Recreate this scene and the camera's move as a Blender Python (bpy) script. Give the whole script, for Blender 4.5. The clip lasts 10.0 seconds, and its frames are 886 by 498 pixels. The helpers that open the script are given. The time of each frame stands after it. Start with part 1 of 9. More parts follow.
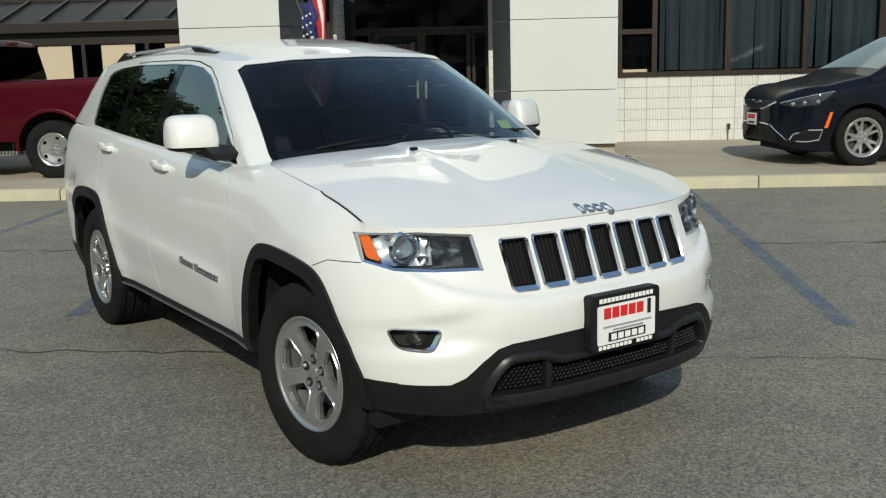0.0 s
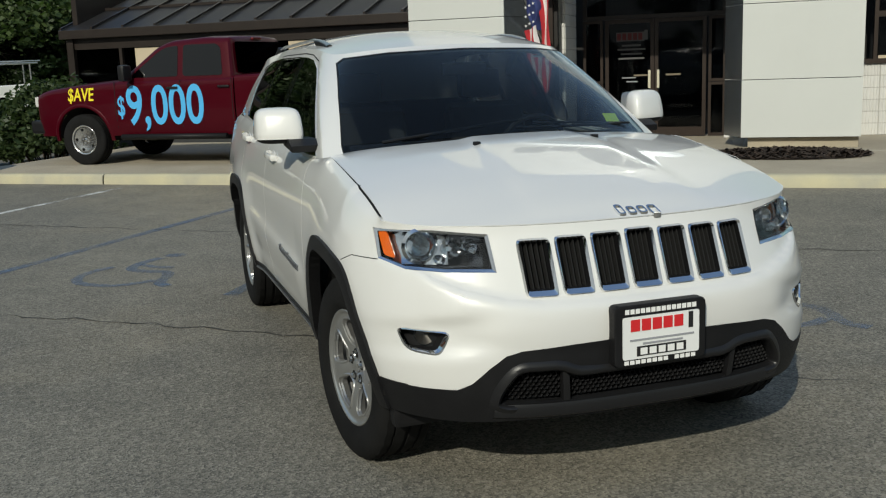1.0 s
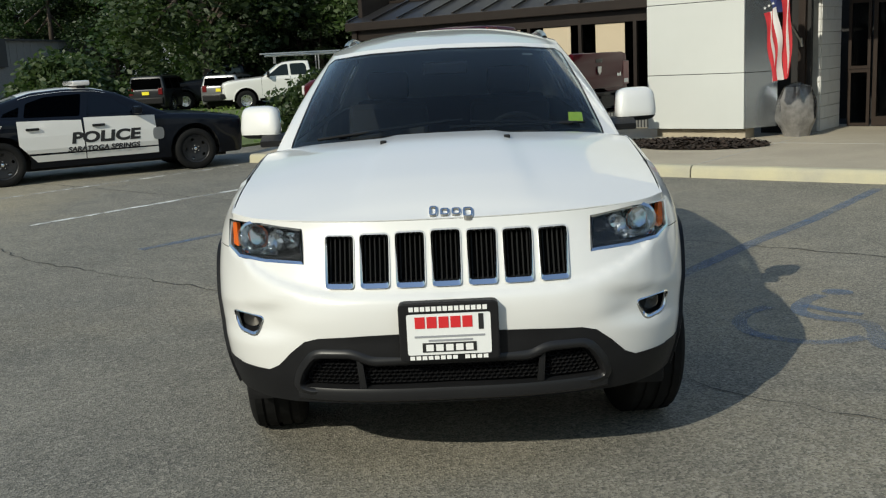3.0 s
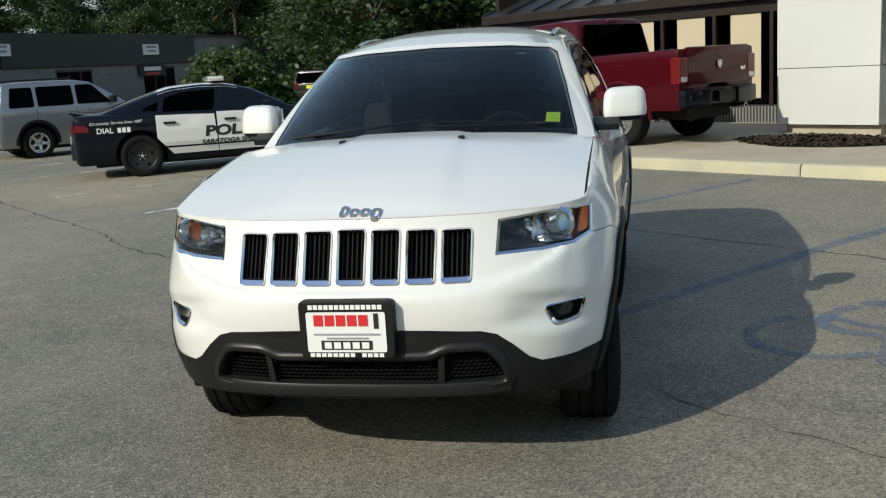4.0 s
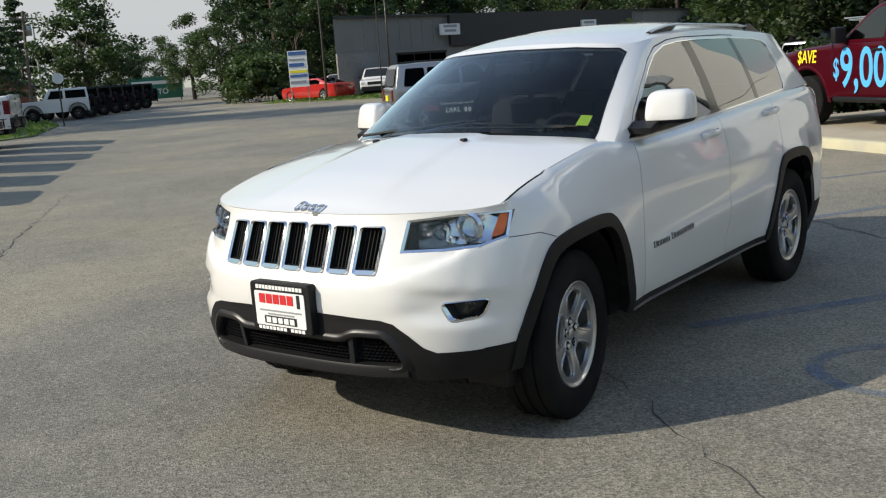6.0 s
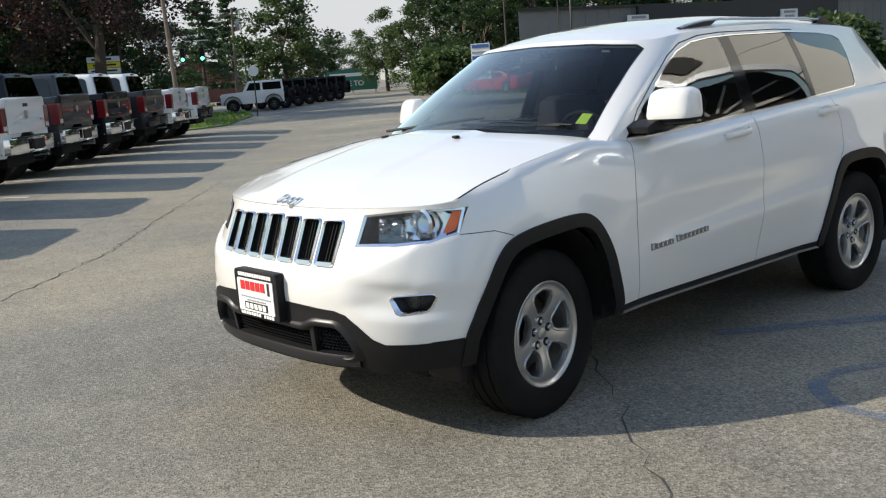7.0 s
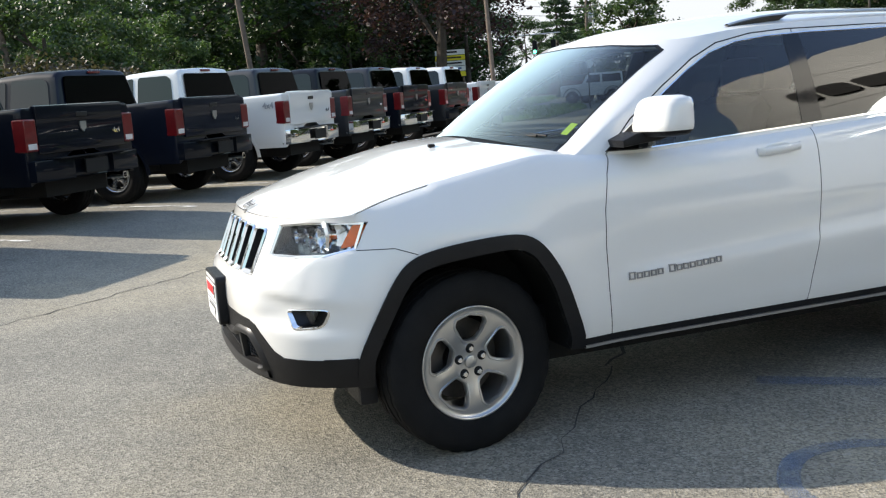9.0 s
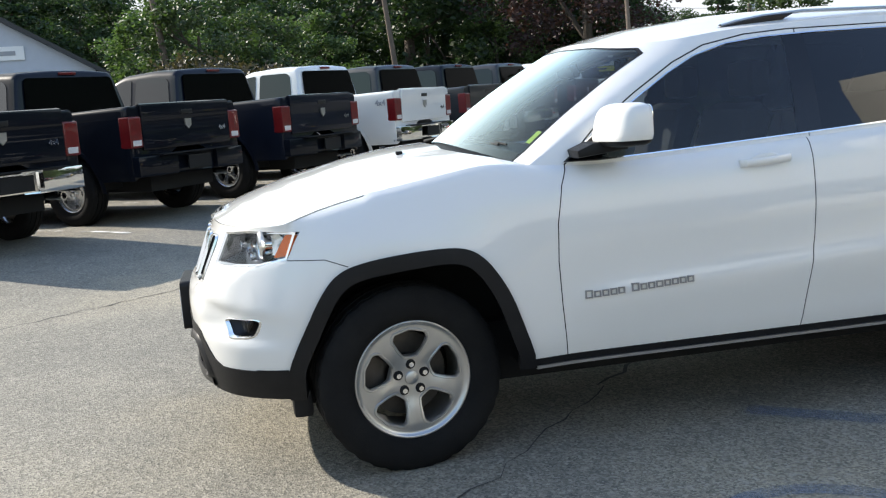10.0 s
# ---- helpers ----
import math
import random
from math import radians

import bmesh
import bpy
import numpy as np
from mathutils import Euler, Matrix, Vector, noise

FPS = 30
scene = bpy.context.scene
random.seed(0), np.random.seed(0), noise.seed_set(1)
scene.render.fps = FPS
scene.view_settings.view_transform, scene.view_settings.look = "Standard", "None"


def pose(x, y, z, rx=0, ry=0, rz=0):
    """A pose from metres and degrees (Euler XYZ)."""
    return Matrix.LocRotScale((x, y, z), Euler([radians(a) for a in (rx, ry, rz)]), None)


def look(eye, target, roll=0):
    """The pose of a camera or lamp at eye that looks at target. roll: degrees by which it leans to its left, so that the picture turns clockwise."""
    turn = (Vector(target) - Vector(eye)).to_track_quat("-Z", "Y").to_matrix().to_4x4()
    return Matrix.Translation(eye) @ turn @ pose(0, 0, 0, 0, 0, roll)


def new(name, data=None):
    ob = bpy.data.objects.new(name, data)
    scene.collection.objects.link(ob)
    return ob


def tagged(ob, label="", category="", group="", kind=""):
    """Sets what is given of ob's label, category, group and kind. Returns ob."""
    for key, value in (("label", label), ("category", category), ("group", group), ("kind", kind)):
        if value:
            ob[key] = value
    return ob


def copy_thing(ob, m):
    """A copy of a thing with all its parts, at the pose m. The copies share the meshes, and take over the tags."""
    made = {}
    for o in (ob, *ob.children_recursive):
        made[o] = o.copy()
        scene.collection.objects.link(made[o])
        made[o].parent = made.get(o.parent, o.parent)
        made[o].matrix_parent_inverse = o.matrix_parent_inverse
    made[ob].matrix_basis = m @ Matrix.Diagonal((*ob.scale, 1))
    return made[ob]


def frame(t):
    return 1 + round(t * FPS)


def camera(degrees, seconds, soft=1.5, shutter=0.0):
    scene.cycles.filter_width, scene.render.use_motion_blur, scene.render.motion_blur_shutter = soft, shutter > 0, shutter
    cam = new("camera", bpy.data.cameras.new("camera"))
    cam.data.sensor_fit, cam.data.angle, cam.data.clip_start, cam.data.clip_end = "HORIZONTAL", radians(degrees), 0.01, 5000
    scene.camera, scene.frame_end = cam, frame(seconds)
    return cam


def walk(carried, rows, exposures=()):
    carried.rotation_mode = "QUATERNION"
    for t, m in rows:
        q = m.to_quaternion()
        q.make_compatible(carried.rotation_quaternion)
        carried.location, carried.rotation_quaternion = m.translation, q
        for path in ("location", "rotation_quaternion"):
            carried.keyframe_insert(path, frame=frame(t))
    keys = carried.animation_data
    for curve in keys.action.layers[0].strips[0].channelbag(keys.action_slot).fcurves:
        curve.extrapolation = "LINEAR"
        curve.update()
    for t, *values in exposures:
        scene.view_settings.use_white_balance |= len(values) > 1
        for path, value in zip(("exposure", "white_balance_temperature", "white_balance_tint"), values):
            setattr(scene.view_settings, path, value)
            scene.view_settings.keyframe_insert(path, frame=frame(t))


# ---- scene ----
from mathutils.bvhtree import BVHTree
cam = camera(48.3, 10.0, soft=1.2)
PATH = [
    (0, (-0.01, -0.093, 1.604), (-0.011, 1.874, 1.24), -1.4),
    (0.5, (0.386, 0.085, 1.588), (0.147, 2.036, 1.219), -1.8),
    (0.8, (0.683, 0.14, 1.589), (0.252, 2.057, 1.219), -1.9),
    (1, (0.885, 0.157, 1.589), (0.342, 2.046, 1.22), -2.1),
    (1.1, (0.979, 0.167, 1.588), (0.385, 2.042, 1.225), -2.4),
    (1.2, (1.07, 0.186, 1.587), (0.43, 2.043, 1.211), -2.9),
    (1.5, (1.345, 0.262, 1.574), (0.589, 2.076, 1.203), -2.4),
    (2, (1.817, 0.394, 1.606), (0.907, 2.137, 1.237), -2.6),
    (2.5, (2.287, 0.522, 1.621), (1.251, 2.192, 1.251), -2.8),
    (2.7, (2.455, 0.634, 1.597), (1.369, 2.272, 1.224), -2.9),
    (3.8, (3.37, 1.243, 1.596), (2.005, 2.658, 1.227), -3.2),
    (4, (3.501, 1.417, 1.583), (2.077, 2.772, 1.213), -3.4),
    (4.5, (3.883, 1.806, 1.58), (2.315, 2.994, 1.218), -3.6),
    (5, (4.242, 2.202, 1.573), (2.554, 3.213, 1.216), -3.9),
    (5.5, (4.531, 2.608, 1.567), (2.748, 3.443, 1.218), -4.0),
    (6, (4.853, 3.012, 1.612), (2.978, 3.606, 1.246), -4.2),
    (6.2, (4.929, 3.17, 1.588), (3.029, 3.68, 1.222), -4.2),
    (7.3, (5.165, 4.262, 1.555), (3.199, 4.377, 1.206), -4.3),
    (7.5, (5.134, 4.447, 1.538), (3.165, 4.499, 1.191), -4.3),
    (8, (5.088, 4.923, 1.522), (3.121, 4.794, 1.188), -4.3),
    (8.5, (4.983, 5.372, 1.489), (3.038, 5.041, 1.162), -4.3),
    (9, (4.783, 5.778, 1.502), (2.873, 5.277, 1.184), -4.2),
    (9.5, (4.628, 6.197, 1.515), (2.765, 5.54, 1.206), -4.3),
    (10, (4.365, 6.564, 1.49), (2.559, 5.762, 1.184), -4.2),
]
walk(cam, [(t, look(eye, target, roll)) for t, eye, target, roll in PATH], [(0.0, 0.42, 6800, 7), (0.5, 0.35, 6800, 7), (1.0, 0.20, 6820, 7), (2.0, 0.29, 6850, 7), (2.5, 0.37, 6880, 7), (4.0, 0.65, 6900, 8), (4.5, 0.60, 6950, 9), (5.0, 0.60, 7000, 11), (6.0, 0.89, 7080, 13), (7.5, 1.28, 7080, 15), (10.0, 1.70, 6900, 14)])

# ---- world and light ----
SUN_AZ, SUN_EL = 183.8, 31.8   # where the sun stands: degrees clockwise from +y, and above the horizon
world = bpy.data.worlds.new("sky")
scene.world = world
world.use_nodes = True
wn = world.node_tree.nodes
sky = wn.new("ShaderNodeTexSky")
sky.sky_type = "NISHITA"
sky.sun_disc = False
sky.sun_elevation, sky.sun_rotation = radians(SUN_EL), radians(SUN_AZ)
sky.air_density, sky.dust_density, sky.ozone_density = 1.0, 0.5, 1.4
wn["Background"].inputs[1].default_value = 0.15
# thin summer haze: the sky pales to one soft brightness towards the horizon
haze = wn.new("ShaderNodeVectorMath")
haze.operation = "MINIMUM"
haze.inputs[1].default_value = (2.75, 3.05, 3.3)
world.node_tree.links.new(sky.outputs[0], haze.inputs[0])
# and dims a little towards the horizon, as in a humid haze
aim = wn.new("ShaderNodeTexCoord")
split = wn.new("ShaderNodeSeparateXYZ")
world.node_tree.links.new(aim.outputs["Generated"], split.inputs[0])
grade = wn.new("ShaderNodeMapRange")
grade.inputs[1].default_value, grade.inputs[2].default_value = 0.0, 1.0
grade.inputs[3].default_value, grade.inputs[4].default_value = 0.70, 1.04
world.node_tree.links.new(split.outputs[2], grade.inputs[0])
dim = wn.new("ShaderNodeVectorMath")
dim.operation = "SCALE"
world.node_tree.links.new(haze.outputs[0], dim.inputs[0])
world.node_tree.links.new(grade.outputs[0], dim.inputs[3])
world.node_tree.links.new(dim.outputs[0], wn["Background"].inputs[0])
sun = new("sun", bpy.data.lights.new("sun", "SUN"))
sun.data.energy, sun.data.angle, sun.data.color = 2.52, radians(0.55), (0.99, 0.97, 0.88)
sd = Vector((math.sin(radians(SUN_AZ)) * math.cos(radians(SUN_EL)), math.cos(radians(SUN_AZ)) * math.cos(radians(SUN_EL)), math.sin(radians(SUN_EL))))
sun.matrix_world = look(sd * 50, (0, 0, 0))

# ---- materials ----
def material(name, col, rough=0.5, metal=0.0, coat=0.0, var=0.0, scale=4.0, bump=0.0, bump_scale=60.0, col2=None, spec=0.5, trans=0.0, speck=0.0, speck_scale=250.0, rand=0.0, island=0.0):
    """A surface with colour variation at two scales, grain and fine relief."""
    m = bpy.data.materials.new(name)
    m.use_nodes = True
    n, l = m.node_tree.nodes, m.node_tree.links
    b = n["Principled BSDF"]
    b.inputs["Roughness"].default_value = rough
    b.inputs["Metallic"].default_value = metal
    b.inputs["Coat Weight"].default_value = coat
    b.inputs["Coat Roughness"].default_value = 0.03
    b.inputs["Specular IOR Level"].default_value = spec
    if trans:
        b.inputs["Transmission Weight"].default_value = trans
    tc = n.new("ShaderNodeTexCoord")
    c1 = (*col, 1)
    c2 = (*(col2 or tuple(max(0, v * (1 - var)) for v in col)), 1)
    b.inputs["Base Color"].default_value = c1
    out = None
    if var or col2:
        a = n.new("ShaderNodeTexNoise")
        a.inputs["Scale"].default_value, a.inputs["Detail"].default_value, a.inputs["Roughness"].default_value = scale, 6, 0.65
        l.new(tc.outputs["Object"], a.inputs["Vector"])
        r = n.new("ShaderNodeValToRGB")
        r.color_ramp.elements[0].position, r.color_ramp.elements[1].position = 0.32, 0.70
        r.color_ramp.elements[0].color, r.color_ramp.elements[1].color = c2, c1
        l.new(a.outputs["Fac"], r.inputs[0])
        out = r.outputs[0]
    if speck:
        s = n.new("ShaderNodeTexNoise")
        s.inputs["Scale"].default_value, s.inputs["Detail"].default_value = speck_scale, 3
        l.new(tc.outputs["Object"], s.inputs["Vector"])
        mp = n.new("ShaderNodeMapRange")
        mp.inputs[1].default_value, mp.inputs[2].default_value = 0.3, 0.7
        mp.inputs[3].default_value, mp.inputs[4].default_value = 1 - speck, 1 + speck
        l.new(s.outputs["Fac"], mp.inputs[0])
        x = n.new("ShaderNodeMixRGB")
        x.blend_type = "MULTIPLY"
        x.inputs[0].default_value = 1
        if out:
            l.new(out, x.inputs[1])
        else:
            x.inputs[1].default_value = c1
        l.new(mp.outputs[0], x.inputs[2])
        out = x.outputs[0]
    if rand or island:
        src = n.new("ShaderNodeObjectInfo").outputs["Random"] if rand else n.new("ShaderNodeNewGeometry").outputs["Random Per Island"]
        mp = n.new("ShaderNodeMapRange")
        k = rand or island
        mp.inputs[3].default_value, mp.inputs[4].default_value = 1 - k, 1 + k
        l.new(src, mp.inputs[0])
        x = n.new("ShaderNodeMixRGB")
        x.blend_type = "MULTIPLY"
        x.inputs[0].default_value = 1
        if out:
            l.new(out, x.inputs[1])
        else:
            x.inputs[1].default_value = c1
        l.new(mp.outputs[0], x.inputs[2])
        out = x.outputs[0]
    if out:
        l.new(out, b.inputs["Base Color"])
    if bump:
        w = n.new("ShaderNodeTexNoise")
        w.inputs["Scale"].default_value, w.inputs["Detail"].default_value = bump_scale, 4
        l.new(tc.outputs["Object"], w.inputs["Vector"])
        u = n.new("ShaderNodeBump")
        u.inputs["Strength"].default_value, u.inputs["Distance"].default_value = bump, 0.01
        l.new(w.outputs["Fac"], u.inputs["Height"])
        l.new(u.outputs[0], b.inputs["Normal"])
    return m


def glass_material(name, tint, ior=1.5, gloss=0.015, sides=1.0, dust=0.0, power=5.0, film=0.0):
    m = bpy.data.materials.new(name)
    m.use_nodes = True
    n, l = m.node_tree.nodes, m.node_tree.links
    n.remove(n["Principled BSDF"])
    t = n.new("ShaderNodeBsdfTransparent")
    t.inputs[0].default_value = (*tint, 1)
    g = n.new("ShaderNodeBsdfGlossy")
    g.inputs["Roughness"].default_value = gloss
    # Schlick's law: gloss grows towards a grazing view
    f = n.new("ShaderNodeLayerWeight")
    f.inputs[0].default_value = 0.5
    pw = n.new("ShaderNodeMath")
    pw.operation = "POWER"
    pw.inputs[1].default_value = power
    l.new(f.outputs["Facing"], pw.inputs[0])
    r0 = ((ior - 1) / (ior + 1)) ** 2 * sides
    ma = n.new("ShaderNodeMath")
    ma.operation = "MULTIPLY_ADD"
    ma.inputs[1].default_value, ma.inputs[2].default_value = 1.0 - r0, r0
    ma.use_clamp = True
    l.new(pw.outputs[0], ma.inputs[0])
    x = n.new("ShaderNodeMixShader")
    l.new(ma.outputs[0], x.inputs[0])
    l.new(t.outputs[0], x.inputs[1])
    l.new(g.outputs[0], x.inputs[2])
    out = x.outputs[0]
    if film:
        # a dusty film: a broad sheen that grows towards a grazing view
        g2 = n.new("ShaderNodeBsdfGlossy")
        g2.inputs["Roughness"].default_value = 0.5
        g2.inputs["Color"].default_value = (0.72, 0.92, 1.0, 1)
        p2 = n.new("ShaderNodeMath")
        p2.operation = "POWER"
        p2.inputs[1].default_value = 6.0
        l.new(f.outputs["Facing"], p2.inputs[0])
        m2 = n.new("ShaderNodeMath")
        m2.operation = "MULTIPLY"
        m2.inputs[1].default_value = film
        m2.use_clamp = True
        l.new(p2.outputs[0], m2.inputs[0])
        z = n.new("ShaderNodeMixShader")
        l.new(m2.outputs[0], z.inputs[0])
        l.new(out, z.inputs[1])
        l.new(g2.outputs[0], z.inputs[2])
        out = z.outputs[0]
    if dust:
        d = n.new("ShaderNodeBsdfDiffuse")
        d.inputs[0].default_value = (0.45, 0.54, 0.62, 1)
        y = n.new("ShaderNodeMixShader")
        y.inputs[0].default_value = dust
        l.new(out, y.inputs[1])
        l.new(d.outputs[0], y.inputs[2])
        out = y.outputs[0]
    l.new(out, n["Material Output"].inputs[0])
    return m


def leaf_material(name, col, col2):
    m = bpy.data.materials.new(name)
    m.use_nodes = True
    n, l = m.node_tree.nodes, m.node_tree.links
    b = n["Principled BSDF"]
    b.inputs["Roughness"].default_value = 0.55
    r = n.new("ShaderNodeValToRGB")
    r.color_ramp.elements[0].color, r.color_ramp.elements[1].color = (*col, 1), (*col2, 1)
    l.new(n.new("ShaderNodeNewGeometry").outputs["Random Per Island"], r.inputs[0])
    o = n.new("ShaderNodeMapRange")
    o.inputs[3].default_value, o.inputs[4].default_value = 0.7, 1.3
    l.new(n.new("ShaderNodeObjectInfo").outputs["Random"], o.inputs[0])
    x = n.new("ShaderNodeMixRGB")
    x.blend_type = "MULTIPLY"
    x.inputs[0].default_value = 1
    l.new(r.outputs[0], x.inputs[1])
    l.new(o.outputs[0], x.inputs[2])
    l.new(x.outputs[0], b.inputs["Base Color"])
    t = n.new("ShaderNodeBsdfTranslucent")
    tb = n.new("ShaderNodeMixRGB")
    tb.blend_type = "MULTIPLY"
    tb.inputs[0].default_value = 1
    tb.inputs[2].default_value = (1.6, 1.9, 1.15, 1)
    l.new(x.outputs[0], tb.inputs[1])
    l.new(tb.outputs[0], t.inputs[0])
    mx = n.new("ShaderNodeMixShader")
    mx.inputs[0].default_value = 0.30
    l.new(b.outputs[0], mx.inputs[1])
    l.new(t.outputs[0], mx.inputs[2])
    l.new(mx.outputs[0], n["Material Output"].inputs[0])
    return m


def asphalt_material():
    """Grey worn asphalt: aggregate grain, blotches, pale dusty patches, fine cracks."""
    m = bpy.data.materials.new("asphalt")
    m.use_nodes = True
    n, l = m.node_tree.nodes, m.node_tree.links
    b = n["Principled BSDF"]
    b.inputs["Roughness"].default_value = 0.8
    b.inputs["Specular IOR Level"].default_value = 0.35
    tc = n.new("ShaderNodeTexCoord").outputs["Object"]

    def noise_tex(scale, detail=5, rough=0.6):
        t = n.new("ShaderNodeTexNoise")
        t.inputs["Scale"].default_value, t.inputs["Detail"].default_value, t.inputs["Roughness"].default_value = scale, detail, rough
        l.new(tc, t.inputs["Vector"])
        return t.outputs["Fac"]

    def ramp(src, p0, p1, c0, c1):
        r = n.new("ShaderNodeValToRGB")
        r.color_ramp.elements[0].position, r.color_ramp.elements[1].position = p0, p1
        r.color_ramp.elements[0].color, r.color_ramp.elements[1].color = (*c0, 1), (*c1, 1)
        l.new(src, r.inputs[0])
        return r.outputs[0]

    def mixc(kind, fac, a, c):
        x = n.new("ShaderNodeMixRGB")
        x.blend_type = kind
        for i, v in ((0, fac), (1, a), (2, c)):
            if isinstance(v, (int, float)):
                x.inputs[i].default_value = v
            elif isinstance(v, tuple):
                x.inputs[i].default_value = (*v, 1)
            else:
                l.new(v, x.inputs[i])
        return x.outputs[0]

    base = ramp(noise_tex(0.35, 7), 0.3, 0.72, (0.148, 0.147, 0.137), (0.240, 0.232, 0.209))
    dust = ramp(noise_tex(0.22, 5, 0.55), 0.50, 0.70, (0, 0, 0), (0.7, 0.7, 0.7))
    base = mixc("MIX", dust, base, (0.33, 0.295, 0.225))
    v = n.new("ShaderNodeTexVoronoi")
    v.inputs["Scale"].default_value = 105
    l.new(tc, v.inputs["Vector"])
    grain = ramp(v.outputs["Color"], 0.1, 0.9, (0.42, 0.42, 0.42), (1.6, 1.58, 1.5))
    base = mixc("MULTIPLY", 0.85, base, grain)
    fine = ramp(noise_tex(420, 2), 0.3, 0.7, (0.7, 0.7, 0.7), (1.3, 1.3, 1.3))
    base = mixc("MULTIPLY", 0.7, base, fine)
    # single pale stones worn free, and hand-wide blotches
    v2 = n.new("ShaderNodeTexVoronoi")
    v2.inputs["Scale"].default_value = 70
    l.new(tc, v2.inputs["Vector"])
    stones = ramp(v2.outputs["Color"], 0.74, 0.86, (0, 0, 0), (0.75, 0.75, 0.75))
    base = mixc("MIX", stones, base, (0.34, 0.325, 0.29))
    hand = ramp(noise_tex(3.2, 4, 0.6), 0.3, 0.7, (0.88, 0.88, 0.88), (1.07, 1.07, 1.06))
    base = mixc("MULTIPLY", 1.0, base, hand)
    wide = ramp(noise_tex(0.075, 4, 0.5), 0.35, 0.65, (0.86, 0.86, 0.87), (1.10, 1.08, 1.02))
    base = mixc("MULTIPLY", 1.0, base, wide)
    base = mixc("MULTIPLY", 1.0, base, (1.03, 1.0, 0.945))
    l.new(base, b.inputs["Base Color"])
    u = n.new("ShaderNodeBump")
    u.inputs["Strength"].default_value, u.inputs["Distance"].default_value = 0.55, 0.006
    l.new(v.outputs["Distance"], u.inputs["Height"])
    l.new(u.outputs[0], b.inputs["Normal"])
    return m


def worn_paint(name, col, keep=0.5, soft=0.0):
    """Road paint worn down to the asphalt below."""
    m = bpy.data.materials.new(name)
    m.use_nodes = True
    n, l = m.node_tree.nodes, m.node_tree.links
    b = n["Principled BSDF"]
    b.inputs["Roughness"].default_value = 0.75
    b.inputs["Base Color"].default_value = (*col, 1)
    tc = n.new("ShaderNodeTexCoord").outputs["Object"]
    f = n.new("ShaderNodeTexNoise")
    f.inputs["Scale"].default_value, f.inputs["Detail"].default_value, f.inputs["Roughness"].default_value = 2.2, 12, 0.72
    l.new(tc, f.inputs["Vector"])
    mp = n.new("ShaderNodeMapRange")
    mp.inputs[1].default_value, mp.inputs[2].default_value = 0.62 - 0.3 * keep - soft, 0.78 - 0.3 * keep + soft
    mp.inputs[4].default_value = 1.0 - 2.0 * soft
    l.new(f.outputs["Fac"], mp.inputs[0])
    t = n.new("ShaderNodeBsdfTransparent")
    x = n.new("ShaderNodeMixShader")
    l.new(mp.outputs[0], x.inputs[0])
    l.new(t.outputs[0], x.inputs[1])
    l.new(b.outputs[0], x.inputs[2])
    l.new(x.outputs[0], n["Material Output"].inputs[0])
    return m


def glow(name, col, strength):
    m = bpy.data.materials.new(name)
    m.use_nodes = True
    b = m.node_tree.nodes["Principled BSDF"]
    b.inputs["Base Color"].default_value = (*col, 1)
    b.inputs["Emission Color"].default_value = (*col, 1)
    b.inputs["Emission Strength"].default_value = strength
    return m


ASPHALT = asphalt_material()
CONCRETE = material("concrete", (0.43, 0.375, 0.285), 0.85, var=0.22, scale=0.9, bump=0.25, bump_scale=90, speck=0.12, speck_scale=140)
KERB = material("kerb_concrete", (0.48, 0.44, 0.29), 0.8, col2=(0.36, 0.34, 0.27), scale=1.6, bump=0.3, bump_scale=60, speck=0.12, rand=0.06)
WHITE_PANEL = material("white_panel", (0.60, 0.615, 0.59), 0.35, var=0.05, scale=0.7, coat=0.2)
STEEL_PANEL = material("brushed_steel", (0.44, 0.48, 0.52), 0.24, metal=0.92, var=0.12, scale=1.5, bump=0.12, bump_scale=3)
BLOCK = material("white_block", (0.70, 0.695, 0.665), 0.8, var=0.12, scale=2.0, bump=0.2, bump_scale=70, rand=0.04)
# darker grey-blue copy of the white block: the wall's shade is in the colour
SHADED_BLOCK = material("grey_block", (0.17, 0.195, 0.22), 0.55, var=0.15, scale=2.0, bump=0.2, bump_scale=70, rand=0.04, speck=0.1)
MORTAR = material("mortar_joint", (0.48, 0.47, 0.44), 0.9, var=0.2)
BROWN_FRAME = material("bronze_frame", (0.034, 0.022, 0.016), 0.4, metal=0.3, var=0.2)
DARK_FRAME = material("dark_bronze", (0.030, 0.022, 0.018), 0.4, metal=0.2, var=0.25)
TAN_BLIND = material("tan_blind", (0.55, 0.46, 0.33), 0.8, var=0.06, scale=1.0)
BLIND_GREY = material("vertical_blind", (0.50, 0.56, 0.61), 0.7, island=0.25)
DOOR_GLASS = glass_material("door_glass", (0.35, 0.36, 0.36), 1.26)
WIN_GLASS = glass_material("window_glass", (0.46, 0.49, 0.50), 1.24)
# near-black that puts the shade of unlit rooms into the colour
ROOM_SHADE = material("interior_shade", (0.025, 0.023, 0.022), 0.8, var=0.4)
WHITE_PAINT = worn_paint("white_line_paint", (0.72, 0.72, 0.68), 0.62)
BLUE_PAINT = worn_paint("blue_line_paint", (0.115, 0.175, 0.265), 0.72, 0.15)
CRACK = material("crack_filler", (0.060, 0.058, 0.053), 0.8, var=0.5, scale=6)
MULCH = material("mulch", (0.035, 0.022, 0.015), 0.95, island=0.5, var=0.4, scale=20)
GRASS = leaf_material("grass_blade", (0.08, 0.14, 0.028), (0.14, 0.20, 0.045))
